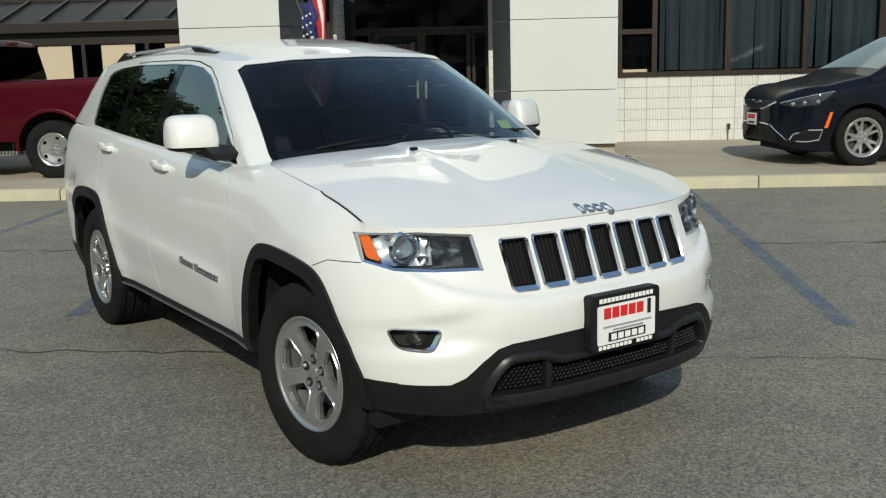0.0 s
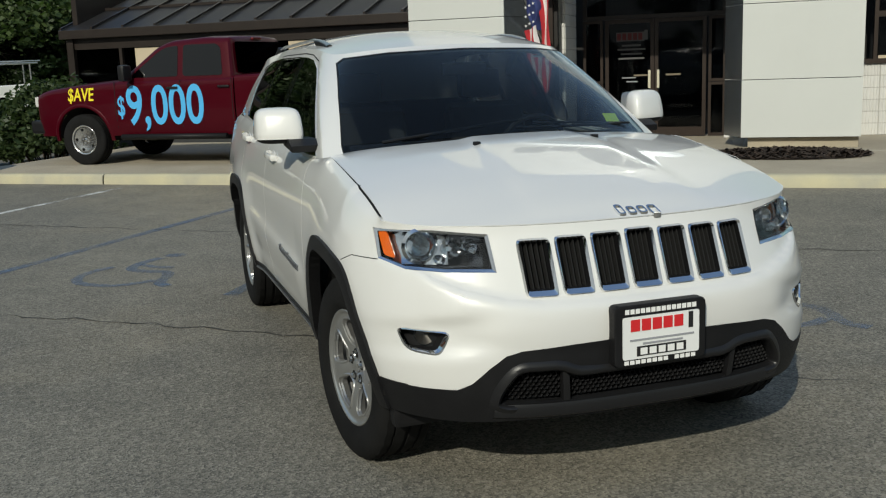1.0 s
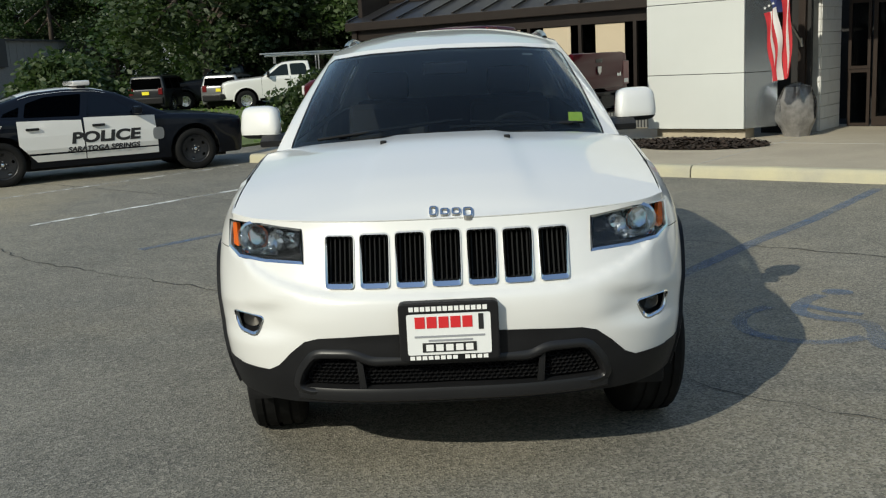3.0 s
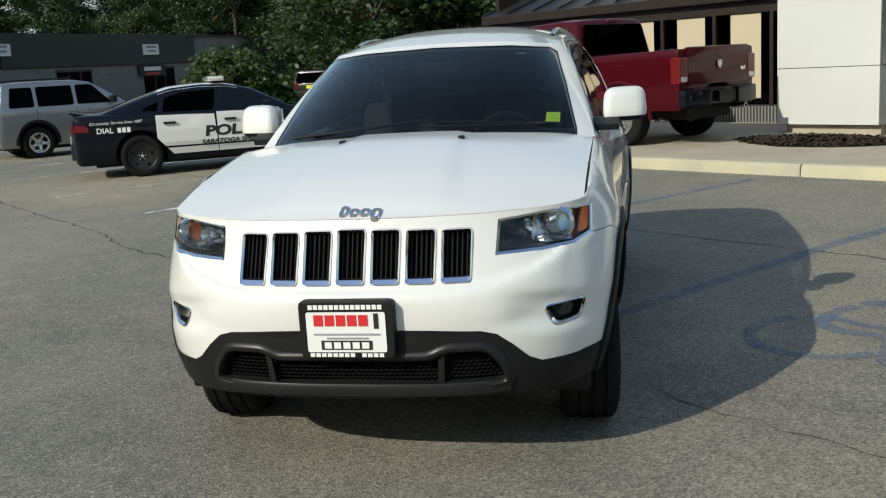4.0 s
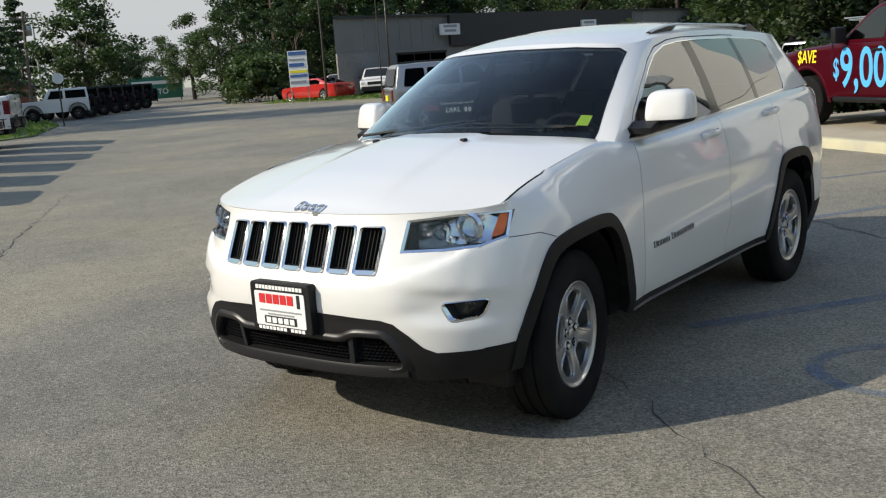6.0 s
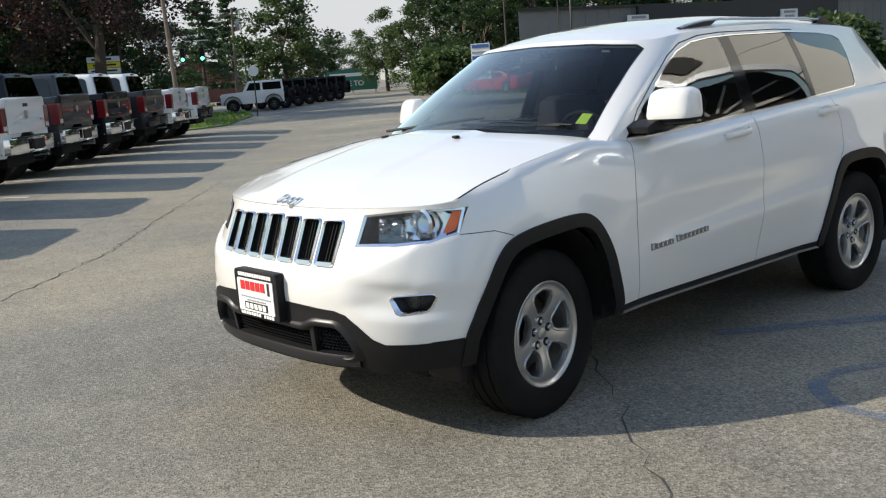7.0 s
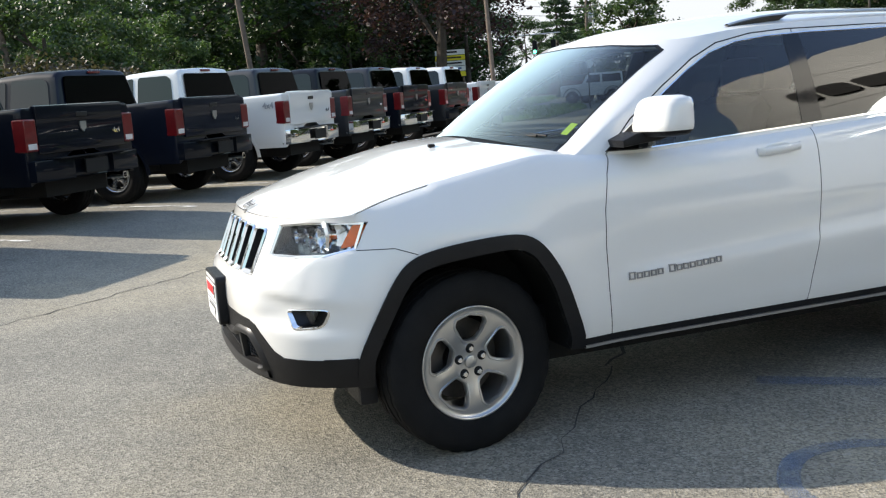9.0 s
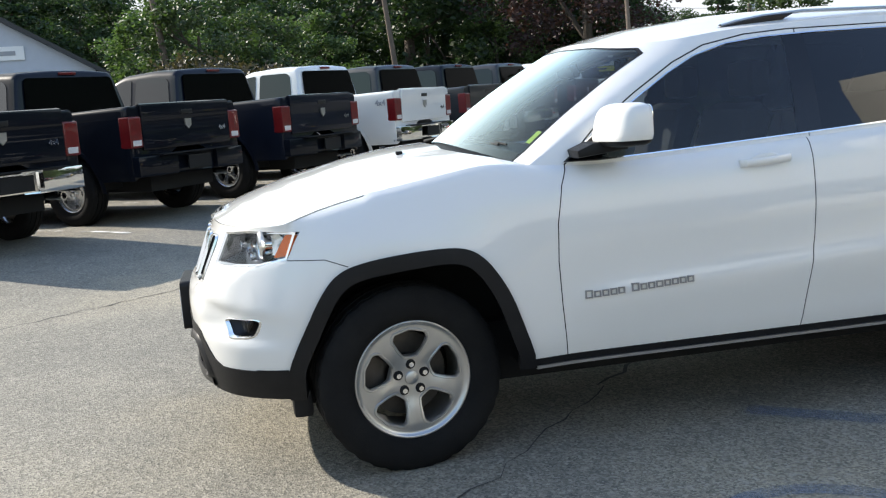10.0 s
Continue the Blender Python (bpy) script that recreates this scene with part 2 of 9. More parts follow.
GRASS_SOIL = material("grass_ground", (0.085, 0.125, 0.032), 0.95, col2=(0.12, 0.15, 0.045), scale=1.2, speck=0.35, speck_scale=60, bump=0.6, bump_scale=40)
BARK = material("bark", (0.085, 0.065, 0.05), 0.9, var=0.4, scale=6, bump=0.6, bump_scale=25)
LEAF_DARK = leaf_material("leaf_dark", (0.015, 0.034, 0.011), (0.042, 0.072, 0.022))
LEAF_MID = leaf_material("leaf_mid", (0.033, 0.060, 0.018), (0.074, 0.110, 0.036))
LEAF_PINE = leaf_material("leaf_pine", (0.017, 0.038, 0.017), (0.044, 0.078, 0.032))
LEAF_PURPLE = leaf_material("leaf_purple", (0.017, 0.007, 0.008), (0.045, 0.017, 0.017))
POLE_WOOD = material("pole_wood", (0.17, 0.13, 0.10), 0.85, var=0.3, scale=5, bump=0.4, bump_scale=30)
GALV = material("galvanised", (0.42, 0.43, 0.43), 0.45, metal=0.8, var=0.15)
# vehicles
CAR_WHITE = material("white_car_paint", (0.72, 0.715, 0.69), 0.32, coat=1.0, var=0.012, scale=2.0)
CAR_BLACK = material("black_car_paint", (0.005, 0.007, 0.012), 0.38, coat=0.40, var=0.2, spec=0.04)
CAR_NAVY = material("dark_blue_car_paint", (0.006, 0.009, 0.018), 0.45, coat=0.36, metal=0.1, var=0.2, spec=0.08)
CAR_CHARCOAL = material("charcoal_car_paint", (0.014, 0.016, 0.020), 0.4, coat=0.4, metal=0.3, var=0.15)
CAR_RED = material("dark_red_car_paint", (0.060, 0.0020, 0.007), 0.34, coat=0.32, metal=0.1, var=0.10, spec=0.08)
CAR_BRIGHT_RED = material("red_car_paint", (0.50, 0.025, 0.02), 0.25, coat=1.0, var=0.1)
CAR_SILVER = material("silver_car_paint", (0.29, 0.295, 0.30), 0.3, coat=1.0, metal=0.7, var=0.06)
PLASTIC = material("black_plastic", (0.012, 0.012, 0.013), 0.5, var=0.3, scale=8, bump=0.10, bump_scale=500, spec=0.22)
PLASTIC_SMOOTH = material("satin_black_plastic", (0.013, 0.013, 0.014), 0.36, var=0.15, spec=0.32)
GLOSS_BLACK = material("gloss_black_trim", (0.005, 0.005, 0.006), 0.08, var=0.1, spec=0.5)
RUBBER = material("tyre_rubber", (0.008, 0.008, 0.008), 0.85, col2=(0.014, 0.014, 0.014), scale=5, bump=0.2, bump_scale=160, spec=0.12)
CHROME = material("chrome", (0.80, 0.81, 0.82), 0.07, metal=1.0, var=0.03)
ALLOY = material("painted_alloy", (0.47, 0.47, 0.46), 0.28, metal=0.8, coat=0.3, var=0.08, scale=12)
STEEL_DARK = material("dark_steel", (0.10, 0.09, 0.08), 0.5, metal=0.8, var=0.35, scale=12)
# near-black that stands for shade in gaps and hollows; also colours the wires
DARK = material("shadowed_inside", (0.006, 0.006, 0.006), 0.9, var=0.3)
SCREEN_GLASS = glass_material("windscreen_glass", (0.56, 0.63, 0.65), 1.38, sides=1.0, dust=0.003, power=4.4, film=1.6)
TINT_GLASS = glass_material("tinted_glass", (0.16, 0.17, 0.17), 1.55)
PRIVACY_GLASS = glass_material("privacy_glass", (0.04, 0.042, 0.045), 1.12, power=7.5)
CAB_GLASS = glass_material("cab_glass", (0.020, 0.022, 0.024), 1.62, sides=1.1, power=2.6)
SIDE_GLASS = glass_material("front_side_glass", (0.50, 0.53, 0.53), 1.52, sides=0.9, power=2.3)
REAR_GLASS = glass_material("rear_side_glass", (0.05, 0.052, 0.055), 1.52, sides=0.9, power=2.5)
LENS = glass_material("lamp_lens", (0.93, 0.95, 0.96), 1.5)
SMOKED_LAMP = material("smoked_lamp_housing", (0.05, 0.052, 0.058), 0.10, metal=0.2, coat=1.0, var=0.5, scale=14)
LAMP_CHROME = material("lamp_reflector", (0.72, 0.74, 0.76), 0.12, metal=1.0, var=0.1, scale=20)
LAMP_BLACK = material("lamp_bezel", (0.26, 0.27, 0.29), 0.18, metal=0.85, var=0.7, scale=20)
AMBER = material("amber_reflector", (0.90, 0.15, 0.008), 0.35, coat=0.1, var=0.15, scale=40)
RED_LENS = material("red_lamp_lens", (0.16, 0.006, 0.008), 0.28, coat=0.25, var=0.35, scale=14)
CLEAR_LENS = material("white_lamp_lens", (0.70, 0.68, 0.66), 0.15, coat=1.0, var=0.2, scale=25)
TRIM_GREY = material("grey_trim", (0.30, 0.31, 0.33), 0.28, metal=0.85)
SEAT = material("dark_seat_cloth", (0.030, 0.029, 0.030), 0.85, var=0.3, scale=30)
INK_BLACK = material("black_print", (0.012, 0.012, 0.013), 0.6)
INK_RED = material("red_print", (0.62, 0.02, 0.025), 0.5)
INK_WHITE = material("white_print", (0.82, 0.82, 0.80), 0.5)
INK_YELLOW = material("yellow_vinyl", (0.85, 0.72, 0.03), 0.5)
INK_BLUE = material("light_blue_vinyl", (0.07, 0.42, 0.78), 0.5)
INK_GREY = material("grey_print", (0.30, 0.31, 0.33), 0.5)
GREEN_STICKER = material("green_sticker", (0.52, 0.70, 0.06), 0.5, var=0.2, scale=30)
FLAG_RED = material("flag_red", (0.50, 0.03, 0.04), 0.85, var=0.1)
FLAG_WHITE = material("flag_white", (0.72, 0.70, 0.68), 0.85, var=0.1)
FLAG_BLUE = material("flag_blue", (0.03, 0.045, 0.16), 0.85, var=0.1)
BUILDING_GREY = material("grey_metal_wall", (0.20, 0.20, 0.19), 0.6, var=0.15, scale=0.4)
BUILDING_DARK = material("dark_fascia", (0.035, 0.037, 0.038), 0.6, var=0.2)
BUILDING_BLOCK = material("grey_block", (0.24, 0.235, 0.22), 0.85, var=0.2, scale=0.8, speck=0.15, speck_scale=8)
SIGN_WHITE = material("sign_white", (0.80, 0.81, 0.80), 0.4, var=0.05)
SIGN_GREEN = material("sign_green", (0.02, 0.17, 0.12), 0.5, var=0.1)
SIGN_BLUE = material("sign_blue", (0.05, 0.13, 0.35), 0.5)
SIGNAL_GREEN = glow("green_signal_light", (0.05, 0.95, 0.45), 3.0)
SIDING = material("white_siding", (0.46, 0.50, 0.56), 0.7, var=0.06)

# ---- building helpers ----
def finish(bm, name, mat, smooth=True, angle=35):
    me = bpy.data.meshes.new(name)
    bmesh.ops.recalc_face_normals(bm, faces=bm.faces)
    if smooth:
        lim = radians(angle)
        for f in bm.faces:
            f.smooth = True
        for e in bm.edges:
            if len(e.link_faces) == 2 and e.calc_face_angle(0) > lim:
                e.smooth = False
        # broad flat faces stay flat between their rounded edges
        for f in bm.faces:
            if f.calc_area() > 0.004 and max(abs(c) for c in f.normal) > 0.99999:
                f.smooth = False
    bm.to_mesh(me)
    bm.free()
    me.materials.append(mat)
    return me


def part(name, bm, mat, parent, label="", smooth=True, at=None, angle=35):
    """Link a bmesh (or a ready mesh) as one mesh object under a thing or part."""
    me = bm if isinstance(bm, bpy.types.Mesh) else finish(bm, name, mat, smooth, angle)
    ob = new(name, me)
    ob.parent = parent
    if at is not None:
        ob.matrix_basis = at
    if label:
        ob["label"] = label
    return ob


def thing(name, label, category, m=None, group="", kind=""):
    ob = new(name)
    ob.empty_display_size = 0.2
    if m is not None:
        ob.matrix_basis = m
    return tagged(ob, label, category, group, kind)


def solo(name, bm, mat, label, category, m=None, group="", kind="", smooth=True, angle=35):
    """A top-level thing that is one mesh."""
    ob = new(name, finish(bm, name, mat, smooth, angle))
    if m is not None:
        ob.matrix_basis = m
    return tagged(ob, label, category, group, kind)


def box(bm, x0, x1, y0, y1, z0, z1, bevel=0.0):
    v = [bm.verts.new(p) for p in ((x0, y0, z0), (x1, y0, z0), (x1, y1, z0), (x0, y1, z0), (x0, y0, z1), (x1, y0, z1), (x1, y1, z1), (x0, y1, z1))]
    fs = [bm.faces.new([v[i] for i in q]) for q in ((3, 2, 1, 0), (4, 5, 6, 7), (0, 1, 5, 4), (1, 2, 6, 5), (2, 3, 7, 6), (3, 0, 4, 7))]
    if bevel:
        es = list({e for f in fs for e in f.edges})
        bmesh.ops.bevel(bm, geom=es, offset=bevel, segments=2, affect="EDGES", profile=0.6)
    return bm


def boxm(x0, x1, y0, y1, z0, z1, bevel=0.0):
    return box(bmesh.new(), x0, x1, y0, y1, z0, z1, bevel)


def tube(bm, a, b, r0, r1=None, n=10, caps=True):
    a, b = Vector(a), Vector(b)
    r1 = r0 if r1 is None else r1
    d = (b - a).normalized()
    u = d.orthogonal().normalized()
    w = d.cross(u)
    A, B = [], []
    for i in range(n):
        q = 2 * math.pi * i / n
        o = u * math.cos(q) + w * math.sin(q)
        A.append(bm.verts.new(a + o * r0))
        B.append(bm.verts.new(b + o * r1))
    for i in range(n):
        j = (i + 1) % n
        bm.faces.new((A[i], A[j], B[j], B[i]))
    if caps:
        bm.faces.new(A[::-1])
        bm.faces.new(B)
    return bm


def lathe(bm, prof, n=48, axis="y"):
    """Turn a profile of (radius, along) round an axis."""
    rings = []
    for r, h in prof:
        ring = []
        for i in range(n):
            q = 2 * math.pi * i / n
            c, s = r * math.cos(q), r * math.sin(q)
            ring.append(bm.verts.new((c, h, s) if axis == "y" else (c, s, h)))
        rings.append(ring)
    for a, b in zip(rings, rings[1:]):
        for i in range(n):
            j = (i + 1) % n
            bm.faces.new((a[i], a[j], b[j], b[i]))
    return bm


def prism(bm, poly, y0, y1, shape=None, bevel=0.0, plane="xz", seg=2):
    """Extrude an outline of (x, z) from y0 to y1; shape(x, y, z) may bend each corner."""
    def pt(p, y):
        q = {"xz": (p[0], y, p[1]), "xy": (p[0], p[1], y), "yz": (y, p[0], p[1])}[plane]
        return shape(*q) if shape else q
    a = [bm.verts.new(pt(p, y0)) for p in poly]
    b = [bm.verts.new(pt(p, y1)) for p in poly]
    fa, fb = bm.faces.new(a), bm.faces.new(b[::-1])
    n = len(poly)
    for i in range(n):
        j = (i + 1) % n
        bm.faces.new((a[j], a[i], b[i], b[j]))
    if bevel:
        es = list(set(fa.edges) | set(fb.edges))
        bmesh.ops.bevel(bm, geom=es, offset=bevel, segments=seg, affect="EDGES", profile=0.6, clamp_overlap=True)
    return bm


def text_mesh(s, size, mat, depth=0.004, bold=0.0, shear=0.0, squeeze=1.0, align="CENTER"):
    cu = bpy.data.curves.new("lettering", "FONT")
    cu.body, cu.size, cu.align_x, cu.align_y = s, size, align, "CENTER"
    cu.extrude, cu.offset, cu.shear, cu.resolution_u = depth / 2, bold, shear, 5
    ob = bpy.data.objects.new("lettering", cu)
    me = bpy.data.meshes.new_from_object(ob)
    bpy.data.objects.remove(ob)
    if squeeze != 1.0:
        me.transform(Matrix.Diagonal((squeeze, 1, 1, 1)))
    me.materials.clear()
    me.materials.append(mat)
    return me


def fit_text(s, w, h, mat, bold=0.0, shear=0.0):
    """Lettering drawn to an exact width and height, centred."""
    me = text_mesh(s, 1.0, mat, 0.004, bold, shear)
    xs, ys = [v.co.x for v in me.vertices], [v.co.y for v in me.vertices]
    me.transform(Matrix.Diagonal((w / (max(xs) - min(xs)), h / (max(ys) - min(ys)), 1, 1)) @ Matrix.Translation((-(max(xs) + min(xs)) / 2, -(max(ys) + min(ys)) / 2, 0)))
    return me


def curve_at(pts, x):
    """Linear interpolation in a short table of (x, value)."""
    pts = sorted(pts)
    if x <= pts[0][0]:
        return pts[0][1]
    for (a, u), (b, v) in zip(pts, pts[1:]):
        if x <= b:
            f = (x - a) / (b - a)
            return u + (v - u) * f
    return pts[-1][1]


def soft_at(pts, x, r=0.12):
    """curve_at smoothed over +-r."""
    return sum(curve_at(pts, x + r * k) * w for k, w in ((-1, 0.12), (-0.6, 0.2), (0, 0.36), (0.6, 0.2), (1, 0.12)))

# ---- the white sport utility vehicle ----
# its own frame: x forward from the front axle, y to its left, z up
XA, XR = 0.10, -3.25
NOSE = [(0.22, 0.76), (0.30, 0.825), (0.42, 0.86), (0.56, 0.872), (0.66, 0.866), (0.76, 0.838), (0.88, 0.790), (1.02, 0.735)]
SECTION = [(0.22, 0.85), (0.32, 0.90), (0.45, 0.940), (0.62, 0.957), (0.80, 0.965), (0.92, 0.962), (1.02, 0.948), (1.12, 0.925), (1.22, 0.90), (1.32, 0.87)]
RING_Y = [(-3.7, 0.80), (-3.2, 0.845), (-2.4, 0.872), (-0.95, 0.872), (-0.55, 0.858), (-0.25, 0.862), (0.1, 0.866)]
RING_Z = [(-3.7, 1.285), (-3.05, 1.268), (-2.5, 1.240), (-1.8, 1.205), (-1.2, 1.178), (-0.8, 1.168), (-0.57, 1.186), (-0.38, 1.208), (-0.10, 1.165), (0.1, 1.132)]
HOOD_MID = [(-0.5, 1.272), (-0.12, 1.250), (0.05, 1.222), (0.4, 1.140), (0.6, 1.078), (0.69, 1.040), (0.735, 1.008)]
HOOD_SIDE = [(-0.65, 1.178), (-0.56, 1.188), (-0.46, 1.202), (-0.38, 1.208), (-0.10, 1.165), (0.1, 1.132), (0.306, 1.088), (0.476, 1.028), (0.6, 0.985), (0.735, 0.955)]
ROOF_MID = [(-0.98, 1.665), (-1.22, 1.733), (-1.7, 1.782), (-2.3, 1.796), (-3.0, 1.772), (-3.45, 1.73), (-3.65, 1.69)]
ROOF_SIDE = [(-1.1, 1.625), (-1.5, 1.683), (-2.0, 1.706), (-2.6, 1.703), (-3.25, 1.670), (-3.6, 1.64)]


def hood_z(x, y):
    a = min(1.0, abs(y) / 0.866)
    zs, zm = soft_at(HOOD_SIDE, x, 0.1), soft_at(HOOD_MID, x, 0.07)
    k = max(0.0, min(1.0, (0.40 - abs(y) - 0.10 * (0.7 - x)) / 0.07))
    return zs + (zm - zs) * (1 - a ** 2.2) + 0.010 * (k * k * (3 - 2 * k) - 0.5) * min(1, max(0, (0.7 - x) / 0.3))


def roof_z(x, y):
    a = min(1.0, abs(y) / 0.64)
    zs, zm = soft_at(ROOF_SIDE, x, 0.15), soft_at(ROOF_MID, x, 0.12)
    return zs + (zm - zs) * (1 - a ** 2.6)


def expo(z):
    return 2.9 - 0.5 * max(0, min(1, (z - 0.68) / 0.25))


def ring_point(q):
    """The top edge of the lower body: q from 0 (front middle) to 1 (rear middle)."""
    if q < 1:
        th = q * math.pi / 2
        x, y = XA + (0.735 - XA) * math.cos(th) ** (2 / 2.4), min(0.866, 0.955 * math.sin(th) ** (2 / 2.4))
        return x, y, hood_z(x, y)
    if q < 2:
        x = XA + (XR - XA) * (q - 1)
        return x, soft_at(RING_Y, x), soft_at(RING_Z, x, 0.08)
    th = (q - 2) * math.pi / 2
    y = 0.845 * math.cos(th) ** (2 / 4)
    x = XR - 0.52 * math.sin(th) ** (2 / 4)
    return x, y, soft_at(RING_Z, x)


def arch_bulge(x, z):
    b = 0.0
    for cx in (0.0, -2.915):
        r = math.hypot(x - cx, (z - 0.40) * 1.05)
        b += 0.022 * math.exp(-((r - 0.50) / 0.14) ** 2)
    return b


def door_crease(x, z):
    f = max(0, min(1, (x + 2.55) / 0.3)) * max(0, min(1, (-0.66 - x) / 0.2))
    zc = 0.665 - 0.05 * (x + 0.7)
    d = zc - z
    up = 1 / (1 + math.exp(-d / 0.012))
    return f * (0.016 * up * max(0, 1 - max(0, d) / 0.20) - 0.006 * math.exp(-((z - zc - 0.1) / 0.09) ** 2))


BROW = [(0, 0.762), (0.40, 0.768), (0.53, 0.784), (0.66, 0.818), (0.74, 0.852), (0.80, 0.893), (0.9, 0.902)]


def fog_dent(y, z):
    """Relief of the bumper, inwards: the scoop round the fog lamps, less the ledge below grille and lamps."""
    a = abs(y)
    scoop = 0.030 * math.exp(-((a - 0.775) / 0.165) ** 4 - ((z - 0.645 - 0.14 * (0.78 - a)) / 0.062) ** 4)
    d = curve_at(BROW, a) - z
    k = max(0.0, min(1.0, (d + 0.008) / 0.020))
    ledge = 0.024 * k * k * (3 - 2 * k) * max(0.0, min(1.0, (0.17 - d) / 0.13)) * max(0.0, min(1.0, (0.90 - a) / 0.12))
    return scoop - ledge


def lower_point(q, t):
    """A point of the lower body: q round the car, t from the sill (0) to the top edge (1)."""
    rx, ry, rz = ring_point(q)
    z = 0.22 + (rz - 0.22) * t
    if q < 1:
        th = q * math.pi / 2
        n = expo(z)
        W = soft_at(SECTION, z, 0.05)
        x, y = XA + (soft_at(NOSE, z, 0.05) - XA) * math.cos(th) ** (2 / n), W * math.sin(th) ** (2 / n)
        x -= fog_dent(y, z)
        h = 0.05 + 0.13 * q
    elif q < 2:
        x = rx
        W = soft_at(SECTION, z, 0.05)
        y = W - 0.015 * max(0, (-2.6 - x) / 0.65) + arch_bulge(x, z) * max(0, min(1, (1.15 - z) / 0.2)) + door_crease(x, z)
        h = 0.18 - 0.09 * max(0, min(1, (-0.3 - x) / 0.5))
    else:
        th = (q - 2) * math.pi / 2
        W = soft_at(SECTION, z, 0.05) - 0.015
        y = W * math.cos(th) ** (2 / 4.5)
        x = XR - (0.62 + 0.06 * max(0, 0.75 - z)) * math.sin(th) ** (2 / 4.5)
        h = 0.1
    if q < 1:
        y += arch_bulge(x, z) * q ** 3
    d = (rz - z) / h
    if d < 1:
        f = 1 - d
        g = 1 - math.sqrt(max(0, 1 - f * f))
        x, y = x + (rx - x) * g, y + (ry - y) * g
    return Vector((x, y, z))


def nose_x(y, z):
    """x of the front at (y, z)."""
    W = soft_at(SECTION, z, 0.05)
    n = expo(z)
    a = min(0.999, abs(y) / W)
    x = XA + (soft_at(NOSE, z, 0.05) - XA) * (1 - a ** n) ** (1 / n)
    return x - fog_dent(y, z)


def side_y(x, z):
    q = 1 + (x - XA) / (XR - XA) if x < XA else 1.0
    W = soft_at(SECTION, z, 0.05)
    if x < XA:
        return W - 0.015 * max(0, (-2.6 - x) / 0.65) + arch_bulge(x, z) * max(0, min(1, (1.15 - z) / 0.2)) + door_crease(x, z)
    n = expo(z)
    c = min(0.999, (x - XA) / (soft_at(NOSE, z, 0.05) - XA))
    return W * (1 - c ** n) ** (1 / n) + arch_bulge(x, z)


def grid_mesh(rows):
    bm = bmesh.new()
    vs = [[bm.verts.new(p) for p in r] for r in rows]
    for a, b in zip(vs, vs[1:]):
        for i in range(len(a) - 1):
            try:
                bm.faces.new((a[i], a[i + 1], b[i + 1], b[i]))
            except ValueError:
                pass
    bmesh.ops.remove_doubles(bm, verts=bm.verts, dist=1e-5)
    return bm


def inside(p, poly):
    c, n = False, len(poly)
    for i in range(n):
        (x1, y1), (x2, y2) = poly[i], poly[i - 1]
        if (y1 > p[1]) != (y2 > p[1]) and p[0] < (x2 - x1) * (p[1] - y1) / (y2 - y1) + x1:
            c = not c
    return c


AXES = {"side": (0, 2), "front": (1, 2), "top": (0, 1)}


def knife(bm, poly, plane, allow):
    """Cut an outline into the faces that allow(face) accepts; returns the faces inside."""
    i, j = AXES[plane]
    k = 3 - i - j
    lo = [min(p[a] for p in poly) - 0.05 for a in (0, 1)]
    hi = [max(p[a] for p in poly) + 0.05 for a in (0, 1)]

    def near():
        out = []
        for f in bm.faces:
            c = f.calc_center_median()
            if lo[0] < c[i] < hi[0] and lo[1] < c[j] < hi[1] and allow(f, c):
                out.append(f)
        return out
    cand = near()
    for n in range(len(poly)):
        p, q = poly[n - 1], poly[n]
        dx, dy = q[0] - p[0], q[1] - p[1]
        ln = math.hypot(dx, dy)
        if ln < 1e-6:
            continue
        x0, x1, y0, y1 = min(p[0], q[0]) - 1e-4, max(p[0], q[0]) + 1e-4, min(p[1], q[1]) - 1e-4, max(p[1], q[1]) + 1e-4
        hit = []
        cand = [f for f in dict.fromkeys(cand) if f.is_valid]
        for f in cand:
            xs, ys = [v.co[i] for v in f.verts], [v.co[j] for v in f.verts]
            if max(xs) < x0 or min(xs) > x1 or max(ys) < y0 or min(ys) > y1:
                continue
            sd_ = [(v.co[i] - p[0]) * dy - (v.co[j] - p[1]) * dx for v in f.verts]
            if min(sd_) < -1e-7 and max(sd_) > 1e-7:
                hit.append(f)
        if not hit:
            continue
        no = Vector((0, 0, 0))
        no[i], no[j] = dy / ln, -dx / ln
        co = Vector((0, 0, 0))
        co[i], co[j] = p
        geom = list({v for f in hit for v in f.verts}) + list({e for f in hit for e in f.edges}) + hit
        r = bmesh.ops.bisect_plane(bm, geom=geom, dist=1e-6, plane_co=co, plane_no=no)
        cand = cand + [g for g in r["geom"] if isinstance(g, bmesh.types.BMFace)]
    got = []
    for f in set(f for f in cand if f.is_valid):
        c = f.calc_center_median()
        if inside((c[i], c[j]), poly):
            got.append(f)
    return got


def strip(line, w):
    """Outlines of a thin strip along a line."""
    out = []
    for a, b in zip(line, line[1:]):
        d = Vector((b[0] - a[0], b[1] - a[1]))
        d.normalize()
        nx, ny = -d[1] * w / 2, d[0] * w / 2
        e = d * w * 0.4
        out.append([(a[0] + nx - e[0], a[1] + ny - e[1]), (b[0] + nx + e[0], b[1] + ny + e[1]), (b[0] - nx + e[0], b[1] - ny + e[1]), (a[0] - nx - e[0], a[1] - ny - e[1])])
    return out


